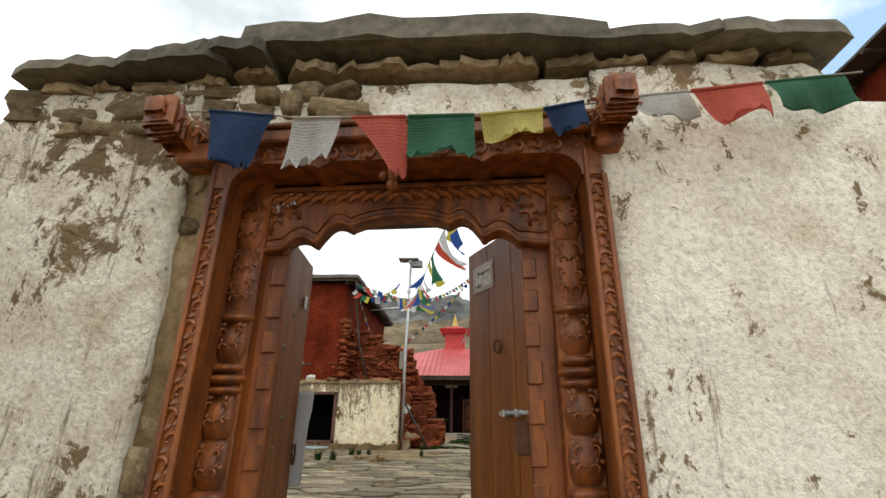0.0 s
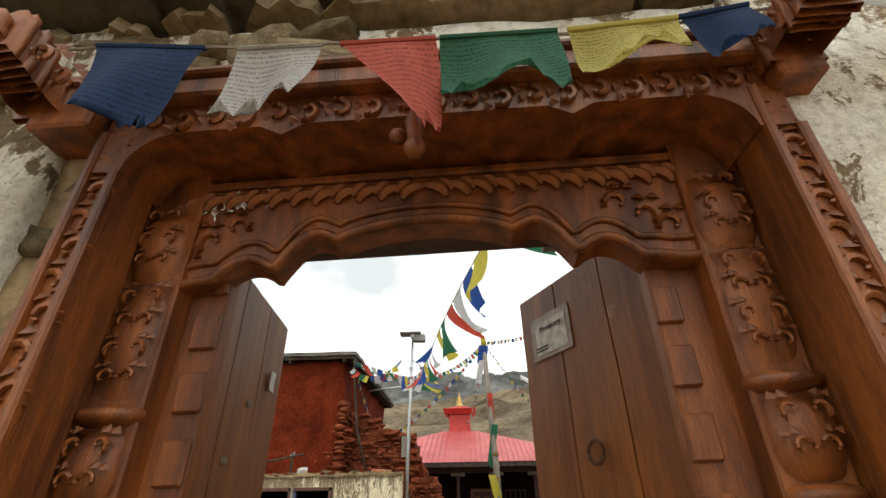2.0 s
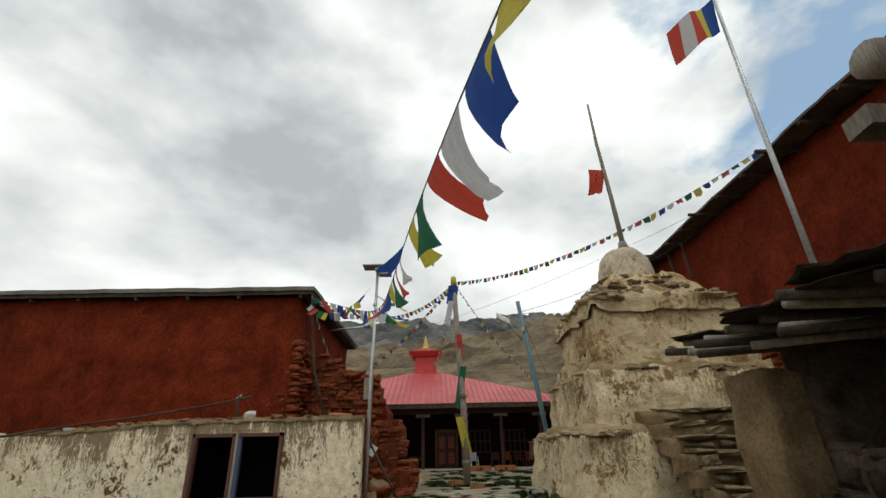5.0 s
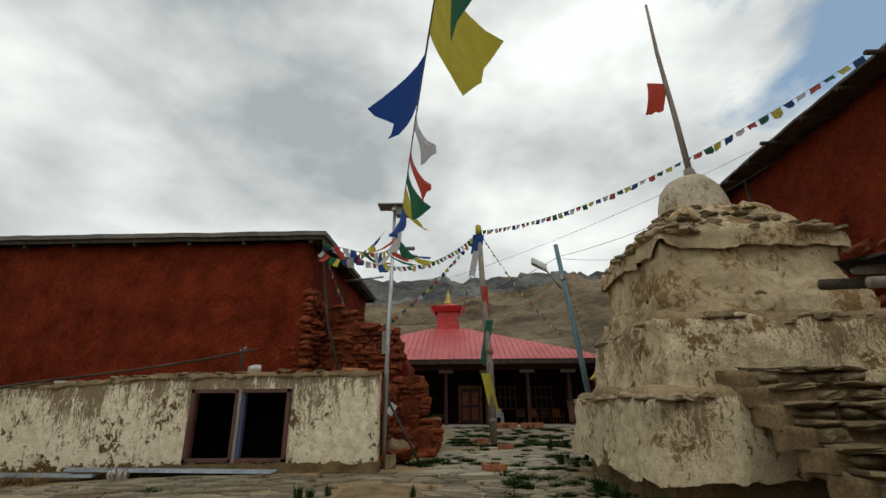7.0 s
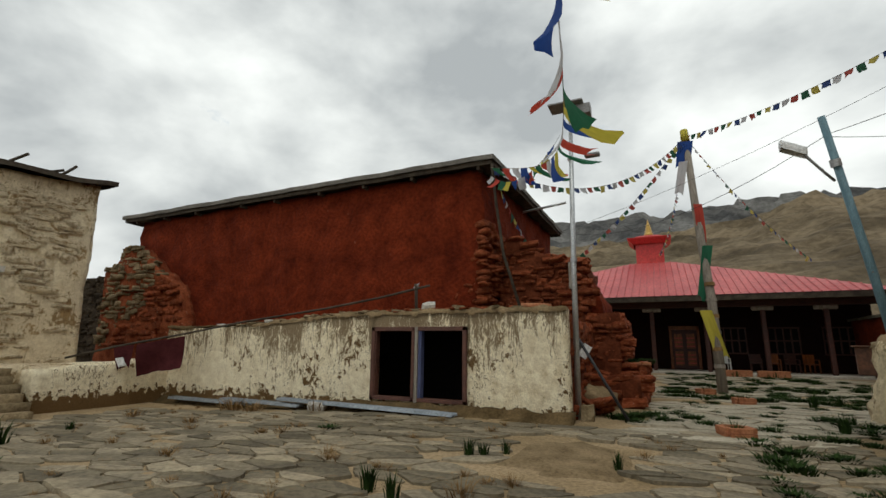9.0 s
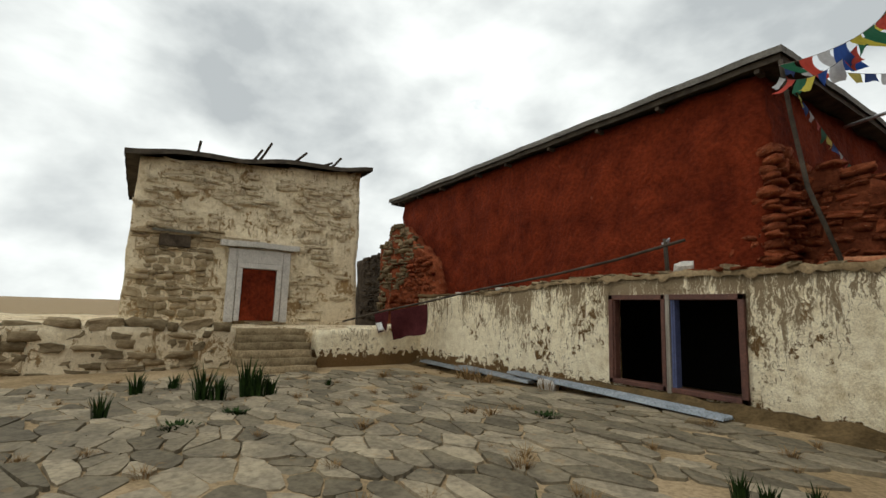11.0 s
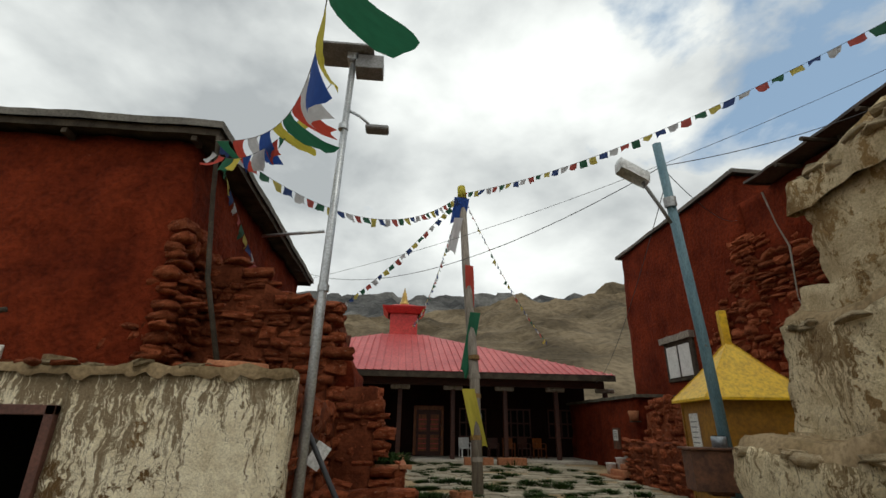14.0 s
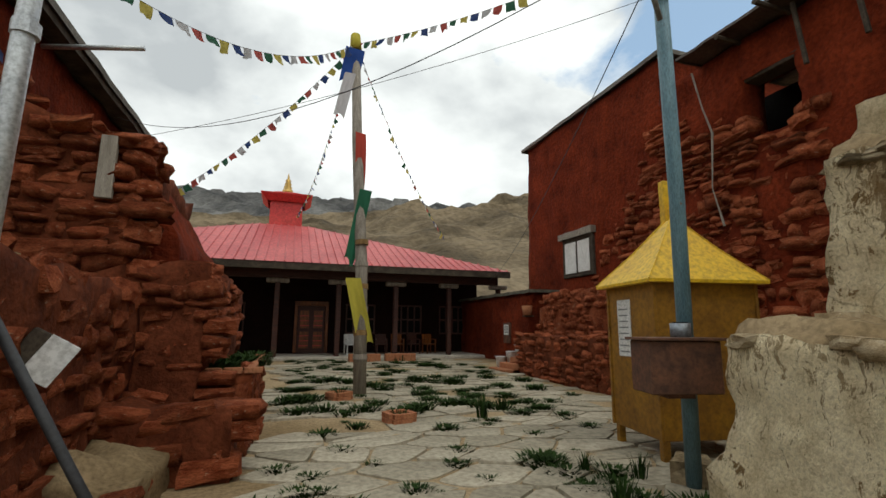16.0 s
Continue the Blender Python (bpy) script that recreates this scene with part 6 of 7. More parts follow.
for k in range(5):
    part("line", box(-0.043, -0.041, -0.15, 0.15, 0.10 + 0.06 * k, 0.12 + 0.06 * k), M_INK, sign)


def bucket(x, y, z, s):
    t = thing("bucket", (x, y, z), "white plastic bucket used as a flower pot", "bucket", "buckets by the steps")
    bm = bmesh.new()
    add_tube(bm, [(0, 0, 0), (0, 0, 0.30 * s), (0, 0, 0.31 * s)], [0.12 * s, 0.15 * s, 0.16 * s], 14)
    part("pail", bm, M_PLASTIC, t, "", True)
    part("rim", tube([(0.158 * s * math.cos(a), 0.158 * s * math.sin(a), 0.30 * s) for a in [2 * math.pi * k / 14 for k in range(15)]], 0.01, 5), M_PLASTIC, t)


bucket(6.45, 29.2, 0.20, 1.2)
bucket(6.75, 29.0, 0.38, 1.2)
bucket(7.05, 28.9, 0.57, 1.3)
pot_r = thing("flower_pot", (7.6, 29.35, 2.0), "orange flower pot on a wall bracket", "flower pot")
part("pot", tube([(0, 0, 0), (0, 0, 0.35)], [0.15, 0.2], 12), M_BRICK, pot_r, "", True)
part("bracket", box(-0.1, 0.25, -0.05, 0.2, -0.05, 0.0, 0.01), M_DARKTIMBER, pot_r)


def brick_pot(x, y, turn):
    t = thing("brick_planter", (x, y, ground_z(x, y) + 0.01), "small square planter of loose orange bricks", "planter", "brick planters")
    t.rotation_euler = (0, 0, turn)
    for k in range(4):
        a = k * math.pi / 2
        for h in range(2):
            b = part("brick", box(-0.22, 0.10, -0.05, 0.05, 0.0, 0.08, 0.006), M_BRICK, t)
            b.matrix_basis = Matrix.Rotation(a + 0.05 * h, 4, "Z") @ Matrix.Translation((0.04, -0.19, 0.085 * h))
    part("soil", box(-0.15, 0.15, -0.15, 0.15, 0.0, 0.12), M_EARTH, t)
    part("plant", tuft_bm(rw, 50, 0.25, 0.12, 0.8), M_GRASS, t)


brick_pot(0.35, 16.3, 0.3)
brick_pot(1.15, 21.9, 0.15)
brick_pot(0.45, 24.6, 0.5)
for x in (2.2, 3.6):
    tt = thing("trough", (x, 32.4, ground_z(x, 32.4)), "long orange flower trough before the hall", "planter", "troughs before the hall")
    part("trough_body", box(-0.6, 0.6, -0.18, 0.18, 0.0, 0.3, 0.02), M_BRICK, tt)
    part("plants", tuft_bm(rw, 70, 0.3, 0.45, 0.5), M_GRASS, tt)


# ---- things round the lean-to ----
def zinc_sheets():
    for k, (x0, x1, y, z, turn) in enumerate(((-8.9, -4.9, 16.12, -0.02, -2.0), (-9.1, -4.4, 15.92, -0.03, -2.5), (-13.2, -10.3, 16.2, -0.12, 1.0), (-11.0, -8.4, 16.0, -0.10, -1.0))):
        t = thing("zinc_sheet", ((x0 + x1) / 2, y, ground_z((x0 + x1) / 2, y) + 0.09 + 0.02 * k), "narrow ribbed zinc sheet lying along the wall foot", "metal sheet", "zinc sheets along the wall")
        t.rotation_euler = (0, radians(0.4), radians(turn))
        bm = bmesh.new()
        n, L = 12, (x1 - x0) / 2
        prof = [(-0.14 + 0.28 * q / n, 0.055 * (q % 3 == 1)) for q in range(n + 1)]
        a = [bm.verts.new((-L, py, pz)) for py, pz in prof]
        b = [bm.verts.new((L, py, pz)) for py, pz in prof]
        c = [bm.verts.new((-L, py, pz - 0.006)) for py, pz in prof]
        d = [bm.verts.new((L, py, pz - 0.006)) for py, pz in prof]
        for q in range(n):
            bm.faces.new((a[q], b[q], b[q + 1], a[q + 1]))
            bm.faces.new((c[q + 1], d[q + 1], d[q], c[q]))
            bm.faces.new((b[q], d[q], d[q + 1], b[q + 1]))
            bm.faces.new((a[q + 1], c[q + 1], c[q], a[q]))
        part("sheet", bm, M_SHEET, t)


zinc_sheets()


def loose_stone(x, y, z, sx, sy, sz, mat, label, turn=0.0, tilt=0.0):
    r = random.Random(int(x * 100 + y * 37))
    t = tagged(part("stone", stone_bm(r, sx, sy, sz, 0.3), mat), label, "stone")
    t.location, t.rotation_euler = (x, y, z + sz * 0.4), (tilt, 0, turn)


M_PALESTONE = varied("pale_stone", (0.50, 0.46, 0.40), (0.62, 0.58, 0.52), 4, 30, 0.9, 0.4, 0.01)
loose_stone(-7.85, 15.9, -0.05, 0.42, 0.3, 0.2, M_PALESTONE, "pale stone lying on the zinc sheets", 0.2)
loose_stone(-5.5, 16.75, 2.13, 0.30, 0.2, 0.28, M_PALESTONE, "pointed white stone on the lean-to roof edge", 0.4, 0.3)
loose_stone(-4.75, 16.8, 2.12, 0.3, 0.22, 0.2, M_STONE, "brown stone on the lean-to roof edge", 0.9)
loose_stone(-10.3, 16.7, 1.95, 0.3, 0.2, 0.12, M_PALESTONE, "flat pale stone on the lean-to roof edge", 0.2)
loose_stone(-11.0, 16.7, 1.9, 0.25, 0.2, 0.15, M_STONE, "brown stone on the lean-to roof edge", 1.2)
loose_stone(-12.2, 16.75, 1.85, 0.3, 0.2, 0.12, M_PALESTONE, "flat pale stone on the lean-to roof edge", 0.5)
loose_stone(-4.6, 15.4, -0.02, 0.3, 0.22, 0.1, M_STONE, "flat brown stone on the paving", 0.5)
loose_stone(-2.05, 16.9, 0.0, 0.24, 0.22, 0.34, M_STONE, "brown upright stone beside the lamp pole", 0.2)
loose_stone(3.35, 18.05, 0.0, 0.5, 0.4, 0.3, M_STONE, "brown boulder by the lamp post", 0.8)
tile = tagged(part("clay_pipe", tube([(-3.35, 17.0, 2.24), (-3.0, 17.02, 2.24), (-2.72, 17.03, 2.23)], [0.10, 0.095, 0.08], 10), M_BRICK, None, "", True), "orange clay pipe lying on the lean-to roof edge", "pipe")
wood_edge = tagged(part("batten", box(-5.0, -2.9, 16.98, 17.08, 2.13, 2.19, 0.01), M_DARKTIMBER), "dark timber batten along the lean-to roof", "batten")
# the washing pole
wp = thing("washing_line", (-6.0, 17.0, 2.1), "long pipe propped on a stake as a washing line", "washing line")
part("pipe", tube([(0.4, 0.0, 0.72), (-1.0, -0.05, 0.46), (-2.6, -0.15, 0.22), (-5.0, -0.62, -0.12), (-6.5, -1.25, -0.46), (-7.95, -2.15, -0.82), (-8.95, -2.75, -1.12)], 0.03, 7), M_DARKTIMBER, wp, "", True)
part("stake", tube([(0.05, 0.02, -0.05), (0.02, 0.0, 0.78)], 0.04, 7), M_DARKTIMBER, wp, "", True)
part("tie", tube([(-0.02, -0.03, 0.68), (0.1, 0.02, 0.78), (0.05, 0.05, 0.70)], 0.02, 5), CLOTH["white"], wp)
rm = random.Random(2)
wash_turn = Matrix.Rotation(math.atan2(0.9, 1.45), 4, "Z") @ Matrix.Rotation(radians(-11.5), 4, "Y")
wash = tagged(part("washing", flag_mesh(1.22, 0.85, rm, 0.06, 0, 0.06, 10, 8), M_PURPLE, None, "", True), "dark maroon cloth hung on the pipe to dry", "cloth")
wash.matrix_basis = Matrix.Translation((-13.45, 15.14, 1.35)) @ wash_turn
wash2 = tagged(part("washing", flag_mesh(0.5, 0.62, rm, 0.06, 0, 0.35, 8, 8), M_PURPLE, None, "", True), "short maroon cloth hung on the pipe to dry", "cloth")
wash2.matrix_basis = Matrix.Translation((-13.93, 14.84, 1.25)) @ wash_turn
sock = tagged(part("sock", flag_mesh(0.2, 0.3, rm, 0.1, 0, 0.3), M_PLASTIC, None, "", True), "small white cloth hung on the pipe", "cloth")
sock.matrix_basis = Matrix.Translation((-13.80, 14.83, 0.98)) @ wash_turn

# house corner: leaning dark pipe, roof stick
dp = tagged(part("pipe", tube([(-4.72, 19.08, 6.55), (-4.62, 19.12, 5.4), (-4.42, 19.1, 3.9), (-3.85, 18.95, 2.1)], 0.042, 8), M_DARKTIMBER, None, "", True), "dark drainpipe leaning against the house corner", "pipe")
stk = tagged(part("pipe", tube([(-4.9, 23.0, 6.2), (-3.3, 22.6, 6.25)], 0.045, 8), M_STEEL, None, "", True), "pale pipe sticking out of the house side", "pipe")
bp = tagged(part("pole", tube([(-2.33, 17.25, 1.78), (-1.78, 17.22, 0.80), (-1.32, 17.2, 0.0)], 0.03, 8), M_CABLE, None, "", True), "black pole leaning against the wall end", "pole")
card = thing("crate", (-2.27, 18.0, 1.36), "white and black box fixed to the rubble wall end", "box")
card.rotation_euler = (0.0, radians(32), radians(20))
part("body", box(-0.16, 0.12, -0.12, 0.12, -0.15, 0.13, 0.01), M_DARKTIMBER, card)
part("bracket", box(-0.3, -0.1, -0.03, 0.03, -0.05, 0.0, 0.004), M_DARKTIMBER, card)
part("side", box(-0.05, 0.14, -0.14, -0.122, -0.16, 0.14, 0.004), M_PLASTIC, card, "white face")

# ---- lamps ----
part("panel", box(-0.34, 0.42, -0.24, 0.24, 6.78, 6.82, 0.005), M_LAMP, solar, "solar panel")
part("panel_bracket", box(0.04, 0.2, -0.1, 0.1, 6.66, 6.79, 0.005), M_STEEL, solar)
part("battery_box", box(0.16, 0.56, -0.1, 0.18, 6.52, 6.76, 0.01), M_LAMP, solar)
part("arm", tube([(0.08, 0.0, 5.85), (0.30, -0.02, 5.72), (0.42, -0.03, 5.60)], 0.02, 7), M_STEEL, solar, "", True)
part("lamp_head", box(0.38, 0.70, -0.1, 0.08, 5.50, 5.57, 0.02), M_LAMP, solar, "flat grey lamp head")
for z in (3.2, 5.5):
    part("clamp", tube([(0.014 * z, 0.0, z), (0.014 * z, 0.0, z + 0.08)], 0.07, 10), M_STEEL, solar)
part("arm", tube([(-0.85, -0.86, 4.35), (-1.0, -0.95, 4.5), (-1.28, -1.05, 4.85)], 0.025, 7), M_LAMP, lamp, "", True)
part("lamp_head", rough_block(-1.62, -1.25, -1.2, -1.0, 4.80, 4.95, 0.07, 0.012, 4, None, 0.0, lambda p: (p.x, p.y, p.z - 0.9 * (p.x + 1.3) * 0.6)), M_PLASTIC, lamp, "pale plastic lamp head", True)
part("clamp", tube([(-0.78, -0.82, 4.62), (-0.80, -0.84, 4.75)], 0.085, 10), M_STEEL, lamp)


def coin_box():
    t = thing("iron_box", (2.75, 17.55, 1.0), "rusty sheet-iron box fixed to the lamp post", "box")
    t.rotation_euler = (0, 0, radians(-14))
    part("body", box(-0.36, 0.30, -0.22, 0.16, 0.0, 0.46, 0.01), M_RUST, t)
    part("lid", box(-0.40, 0.34, -0.27, 0.18, 0.465, 0.49, 0.004), M_RUST, t, "rusty overhanging lid")
    part("foot_plate", box(-0.15, 0.1, -0.1, 0.1, -0.05, 0.0, 0.004), M_RUST, t)
    part("tin", tube([(0.06, 0.0, 0.49), (0.06, 0.0, 0.62)], 0.09, 12), M_SHEET, t, "small tin standing on the lid", True)
    # solid near-black cap, the tin's inner shade put in as colour
    part("tin_mouth", tube([(0.06, -0.0, 0.615), (0.06, 0.0, 0.63)], 0.07, 12), M_BLACKIN, t)
    part("strap", box(0.02, 0.12, 0.14, 0.30, 0.15, 0.3, 0.004), M_RUST, t)
    return t


coin_box()
yb = bpy.data.objects["yellow_shrine"]
part("notice_sheet", box(-0.715, -0.702, -0.02, 0.30, 1.20, 1.95), M_PAPER, yb, "white paper notice")
for k in range(8):
    part("notice_line", box(-0.718, -0.7155, 0.03, 0.26, 1.25 + 0.08 * k, 1.27 + 0.08 * k), M_LAMP, yb)
part("flue", box(0.06, 0.19, 0.22, 0.34, 2.7, 3.72, 0.01), M_YELLOW, yb, "yellow post behind the roof")

# ---- cloth on the tall pole and the stupa stick ----
def rag(owner_name, x, y, z, w, h, col, seed, turn, swing=0.2, label=""):
    r = random.Random(seed)
    t = tagged(part("cloth_flag", flag_mesh(w, h, r, swing, 0, 0.12, 6, 10), CLOTH[col], None, "", True), label or "%s cloth tied to the pole" % col, "flag")
    t.matrix_basis = Matrix.Translation((x, y, z)) @ Matrix.Rotation(radians(turn), 4, "Z")


rag("p", 0.42, 26.2, 9.3, 0.55, 1.0, "blue", 1, 10, 0.3, "dark blue cloth tied to the pole head")
rag("p", 0.40, 26.0, 8.4, 0.3, 1.3, "white", 2, 0, 0.1, "grey-white cloth hanging down the pole")
rag("p", 0.72, 25.7, 6.6, 0.3, 1.6, "red", 3, 20, 0.1)
rag("p", 0.85, 25.5, 5.0, 0.34, 2.0, "green", 4, 15, 0.1)
rag("p", 0.55, 25.2, 2.7, 0.36, 1.7, "yellow", 5, -15, 0.12, "yellow cloth tied low on the pole")
rag("p", 4.15, 14.25, 8.6, 0.5, 0.75, "red", 6, 5, 0.3, "faded red cloth tied to the stupa stick")
part("binding", tube([(0.72 - 0.98, 26.4 - 25.2, 9.35), (0.70 - 0.98, 26.5 - 25.2, 9.85)], [0.17, 0.14], 9), CLOTH["yellow"], pole, "pale cloth bound round the pole head", True)
part("binding", tube([(0, 0, -0.05), (-0.03, 0, 0.25)], [0.16, 0.1], 9), M_TIMBER, stick, "rags bound round the stick foot", True)
for k in range(6):
    z = 0.8 + k * 0.55
    part("wrap", tube([(-0.03 * z / 3, 0.2 * z / 3, z), (-0.035 * z / 3, 0.2 * z / 3 + 0.01, z + 0.12)], 0.175 - 0.002 * k, 10), M_DRYGRASS if k % 2 else M_TIMBER, pole)

# ---- cables ----
def cable(a, b, sag, label):
    c = thing("cable", a, label, "cable")
    part("wire", tube([Vector(p) - Vector(a) for p in sagging(a, b, sag, 20)], 0.0065, 5), M_CABLE, c)


cable((-4.7, 26.0, 6.3), (2.35, 17.0, 5.2), 0.9, "black cable sagging across the court to the lamp post")
cable((2.35, 17.0, 5.2), (9.3, 17.0, 8.3), 0.35, "black cable from the lamp post to the ruin")
cable((2.35, 17.0, 5.15), (9.3, 24.2, 8.0), 0.3, "black cable from the lamp post to the red house")
cable((-4.7, 27.5, 6.4), (9.3, 18.5, 9.2), 0.5, "thin black wire high over the court")
cable((2.4, 17.05, 5.0), (8.0, 33.6, 3.7), 0.5, "thin cable from the lamp post to the hall")

# ---- cream house details ----
ch = thing("door_3", (-16.45, 12.0, 0.92), "red plank door in a whitewashed surround", "door", "", "structure")
part("leaf", box(-0.02, 0.06, -0.52, 0.48, 0.0, 1.58, 0.008), M_RED, ch, "dark red planks")
for k in range(4):
    part("plank", box(0.06, 0.075, -0.51 + 0.25 * k, -0.275 + 0.25 * k, 0.0, 1.58, 0.004), M_RED, ch)
M_CHALK = varied("chalky_frame", (0.50, 0.46, 0.41), (0.62, 0.58, 0.52), 3, 30, 0.9, 0.4, 0.01)
part("frame_side", box(0.0, 0.12, -0.68, -0.53, -0.02, 1.75, 0.01), M_CHALK, ch)
part("frame_side", box(0.0, 0.12, 0.49, 0.64, -0.02, 1.75, 0.01), M_CHALK, ch)
part("frame_top", box(0.0, 0.13, -0.69, 0.65, 1.60, 1.76, 0.01), M_CHALK, ch)
part("surround", box(-0.02, 0.09, -0.95, -0.70, -0.05, 2.2, 0.012), M_CHALK, ch)
part("surround", box(-0.02, 0.09, 0.66, 0.9, -0.05, 2.2, 0.02), M_CHALK, ch)
part("surround", box(-0.02, 0.094, -0.698, 0.658, 1.765, 2.2, 0.012), M_CHALK, ch)
part("cornice", rough_block(-0.02, 0.22, -1.2, 1.15, 2.25, 2.42, 0.12, 0.03, 2), M_CHALK, ch)
wn2 = thing("window_3", (-16.45, 9.6, 3.1), "blocked small window with a slate lintel", "window", "", "structure")
part("lintel", rough_block(-0.05, 0.14, -0.6, 0.6, 0.3, 0.38, 0.1, 0.02, 3), M_SLATE, wn2)
# no recess here: a solid dark block paints the hollow's shade
part("hollow", box(-0.05, 0.06, -0.4, 0.4, -0.1, 0.3, 0.02), M_DARKSTONE, wn2)
house = bpy.data.objects["cream_house"]
hw = [o for o in house.children if o.name.startswith("wall")][0]
def worn_low(u, v):
    return u < 2.6 + 0.5 * noise.noise(Vector((u, v, 1))) and v < 2.9 + 0.4 * noise.noise(Vector((u * 1.4, 0, 3)))


def at_door(u, v):
    return 2.2 < u < 4.6 and v < 3.2


M_DUSTSTONE = varied("dusty_cream_stone", (0.36, 0.26, 0.145), (0.58, 0.46, 0.29), 2.5, 18, 0.95, 0.8, 0.03, None, 0, 0.4)
stone_courses(hw, M_DUSTSTONE, (0.0, -3.5, -0.1), (0, 1, 0), (1, 0, 0), 6.6, 3.2, 71, (0.34, 0.15), 0.18, lambda u, v: 0.2 < u and worn_low(u, v) and not at_door(u, v), 0.05)
stone_courses(hw, M_MONK, (0.0, -3.5, -0.1), (0, 1, 0), (1, 0, 0), 6.7, 4.7, 73, (0.5, 0.17), 0.16, lambda u, v: 0.25 < u < 6.25 and not worn_low(u, v) and not at_door(u, v) and noise.noise(Vector((u * 1.3, v * 1.3, 4))) > -0.1, 0.035)
part("string_course", rough_block(-0.05, 0.12, -3.5, -0.1, 2.5, 2.58, 0.12, 0.02, 2.2), M_CRUMB, house, "pale timber band along the wall")
for k, (y, lean, rise, fwd) in enumerate(((9.95, 0.05, 0.50, 0.25), (11.55, 0.22, 0.42, 0.35), (11.75, 0.28, 0.66, 0.5), (12.75, 0.42, 0.46, 0.55), (13.6, 0.5, 0.22, 0.4), (14.15, 0.25, 0.40, 0.4))):
    z = 5.6 + 0.108 * (y - 8.25)
    tagged(part("stick", tube([(-16.9, y - 0.1, z - 0.05), (-16.6, y + lean * 0.4, z + rise * 0.45), (-16.6 + fwd * 0.5, y + lean, z + rise)], 0.04, 6), M_DARKTIMBER), "dark stick poking out of the flat roof", "stick", "roof sticks")
ter = bpy.data.objects["terrace"]
stone_courses(ter, M_STONE, (-14.6, 2.2, -0.3), (0, 1, 0), (1, 0, 0), 8.6, 1.1, 72, (0.5, 0.18), 0.3, None, 0.06)
cs = thing("stone_steps", (-13.55, 12.0, -0.3), "worn stone steps up to the terrace", "steps")
for k in range(6):
    part("step", rough_block(-1.15, 0.35 - 0.27 * k, -0.95 + 0.02 * k, 0.95 + 0.05 * (k % 2), 0.18 * k - 0.1, 0.18 * k + 0.18, 0.15, 0.02, 2), M_STEPSLAB, cs, "", True)
lw = tagged(part("wall_low", rough_block(-15.4, -14.0, 13.2, 17.0, -0.5, 0.75, 0.15, 0.04, 1.3, lambda x, y: 0.72 + 0.06 * (y - 13) + 0.05 * noise.noise(Vector((x, y * 2, 0)))), M_WHITE, None, "", True), "low whitewashed wall joining terrace and lean-to", "wall", "", "structure")
dr = thing("wall_rubble", (0, 0, 0), "dark dry-stone wall between the two houses", "wall", "", "structure")
dcore = part("core", rough_block(-26.5, -20.5, 19.4, 20.0, -0.3, 4.0, 0.25, 0.08, 1.0, lambda x, y: 4.1 + 0.15 * noise.noise(Vector((x, 0, 0)))), M_DARKSTONE, dr, "", True)
stone_courses(dcore, M_DARKSTONE, (-25.5, 19.4, 0.8), (1, 0, 0), (0, -1, 0), 5.2, 3.4, 81, (0.42, 0.2), 0.3, None, 0.1)
heap = part("heap", rough_block(-21.9, -16.9, 18.75, 19.45, -0.3, 4.6, 0.22, 0.12, 1.1, lambda x, y: 5.3 - 1.7 * smooth01((x + 20.4) / 3.2) - 1.3 * smooth01((x + 17.5) / 0.6) - 0.8 * smooth01((-20.7 - x) / 0.9) + 0.2 * noise.noise(Vector((x * 1.7, y, 2)))), M_REDSTONE, dr, "", True)


def in_heap(u, v):
    return v + 1.2 < 5.3 - 1.7 * smooth01((u - 1.5) / 3.2) - 1.3 * smooth01((u - 4.4) / 0.6) - 0.8 * smooth01((1.2 - u) / 0.9)


def reddened(u, v):
    return v < 0.9 * u - 0.6 + 0.9 * noise.noise(Vector((u, v, 2)))


stone_courses(heap, M_REDSTONE, (-21.9, 18.75, 1.2), (1, 0, 0), (0, -1, 0), 5.0, 4.2, 82, (0.45, 0.19), 0.34, lambda u, v: in_heap(u, v) and reddened(u, v), 0.14)
stone_courses(heap, M_STONE, (-21.9, 18.75, 1.2), (1, 0, 0), (0, -1, 0), 5.0, 4.2, 83, (0.42, 0.17), 0.34, lambda u, v: in_heap(u, v) and not reddened(u, v), 0.14)

# ---- hall details ----
hl = thing("door_4", (0.35, 36.5, 0.36), "painted wooden double door with lattice panels", "door", "", "structure")
part("leaf", box(-0.6, 0.6, -0.06, 0.02, 0.0, 2.1, 0.01), M_WOODD, hl)
part("frame", box(-0.75, -0.62, -0.12, 0.05, 0.0, 2.3, 0.01), M_WOOD, hl)
part("frame", box(0.62, 0.75, -0.12, 0.05, 0.0, 2.3, 0.01), M_WOOD, hl)
part("frame", box(-0.75, 0.75, -0.12, 0.05, 2.12, 2.32, 0.01), M_WOOD, hl)
for x in (-0.3, 0.3):
    for z0, z1 in ((0.2, 0.95), (1.1, 1.9)):
        part("panel", box(x - 0.2, x + 0.2, -0.075, -0.058, z0, z1, 0.006), M_WOOD, hl, "gilded lattice panel")
        for q in range(3):
            part("lattice", box(x - 0.2, x + 0.2, -0.085, -0.077, z0 + 0.1 + q * 0.22, z0 + 0.14 + q * 0.22), M_REDPAINT, hl)
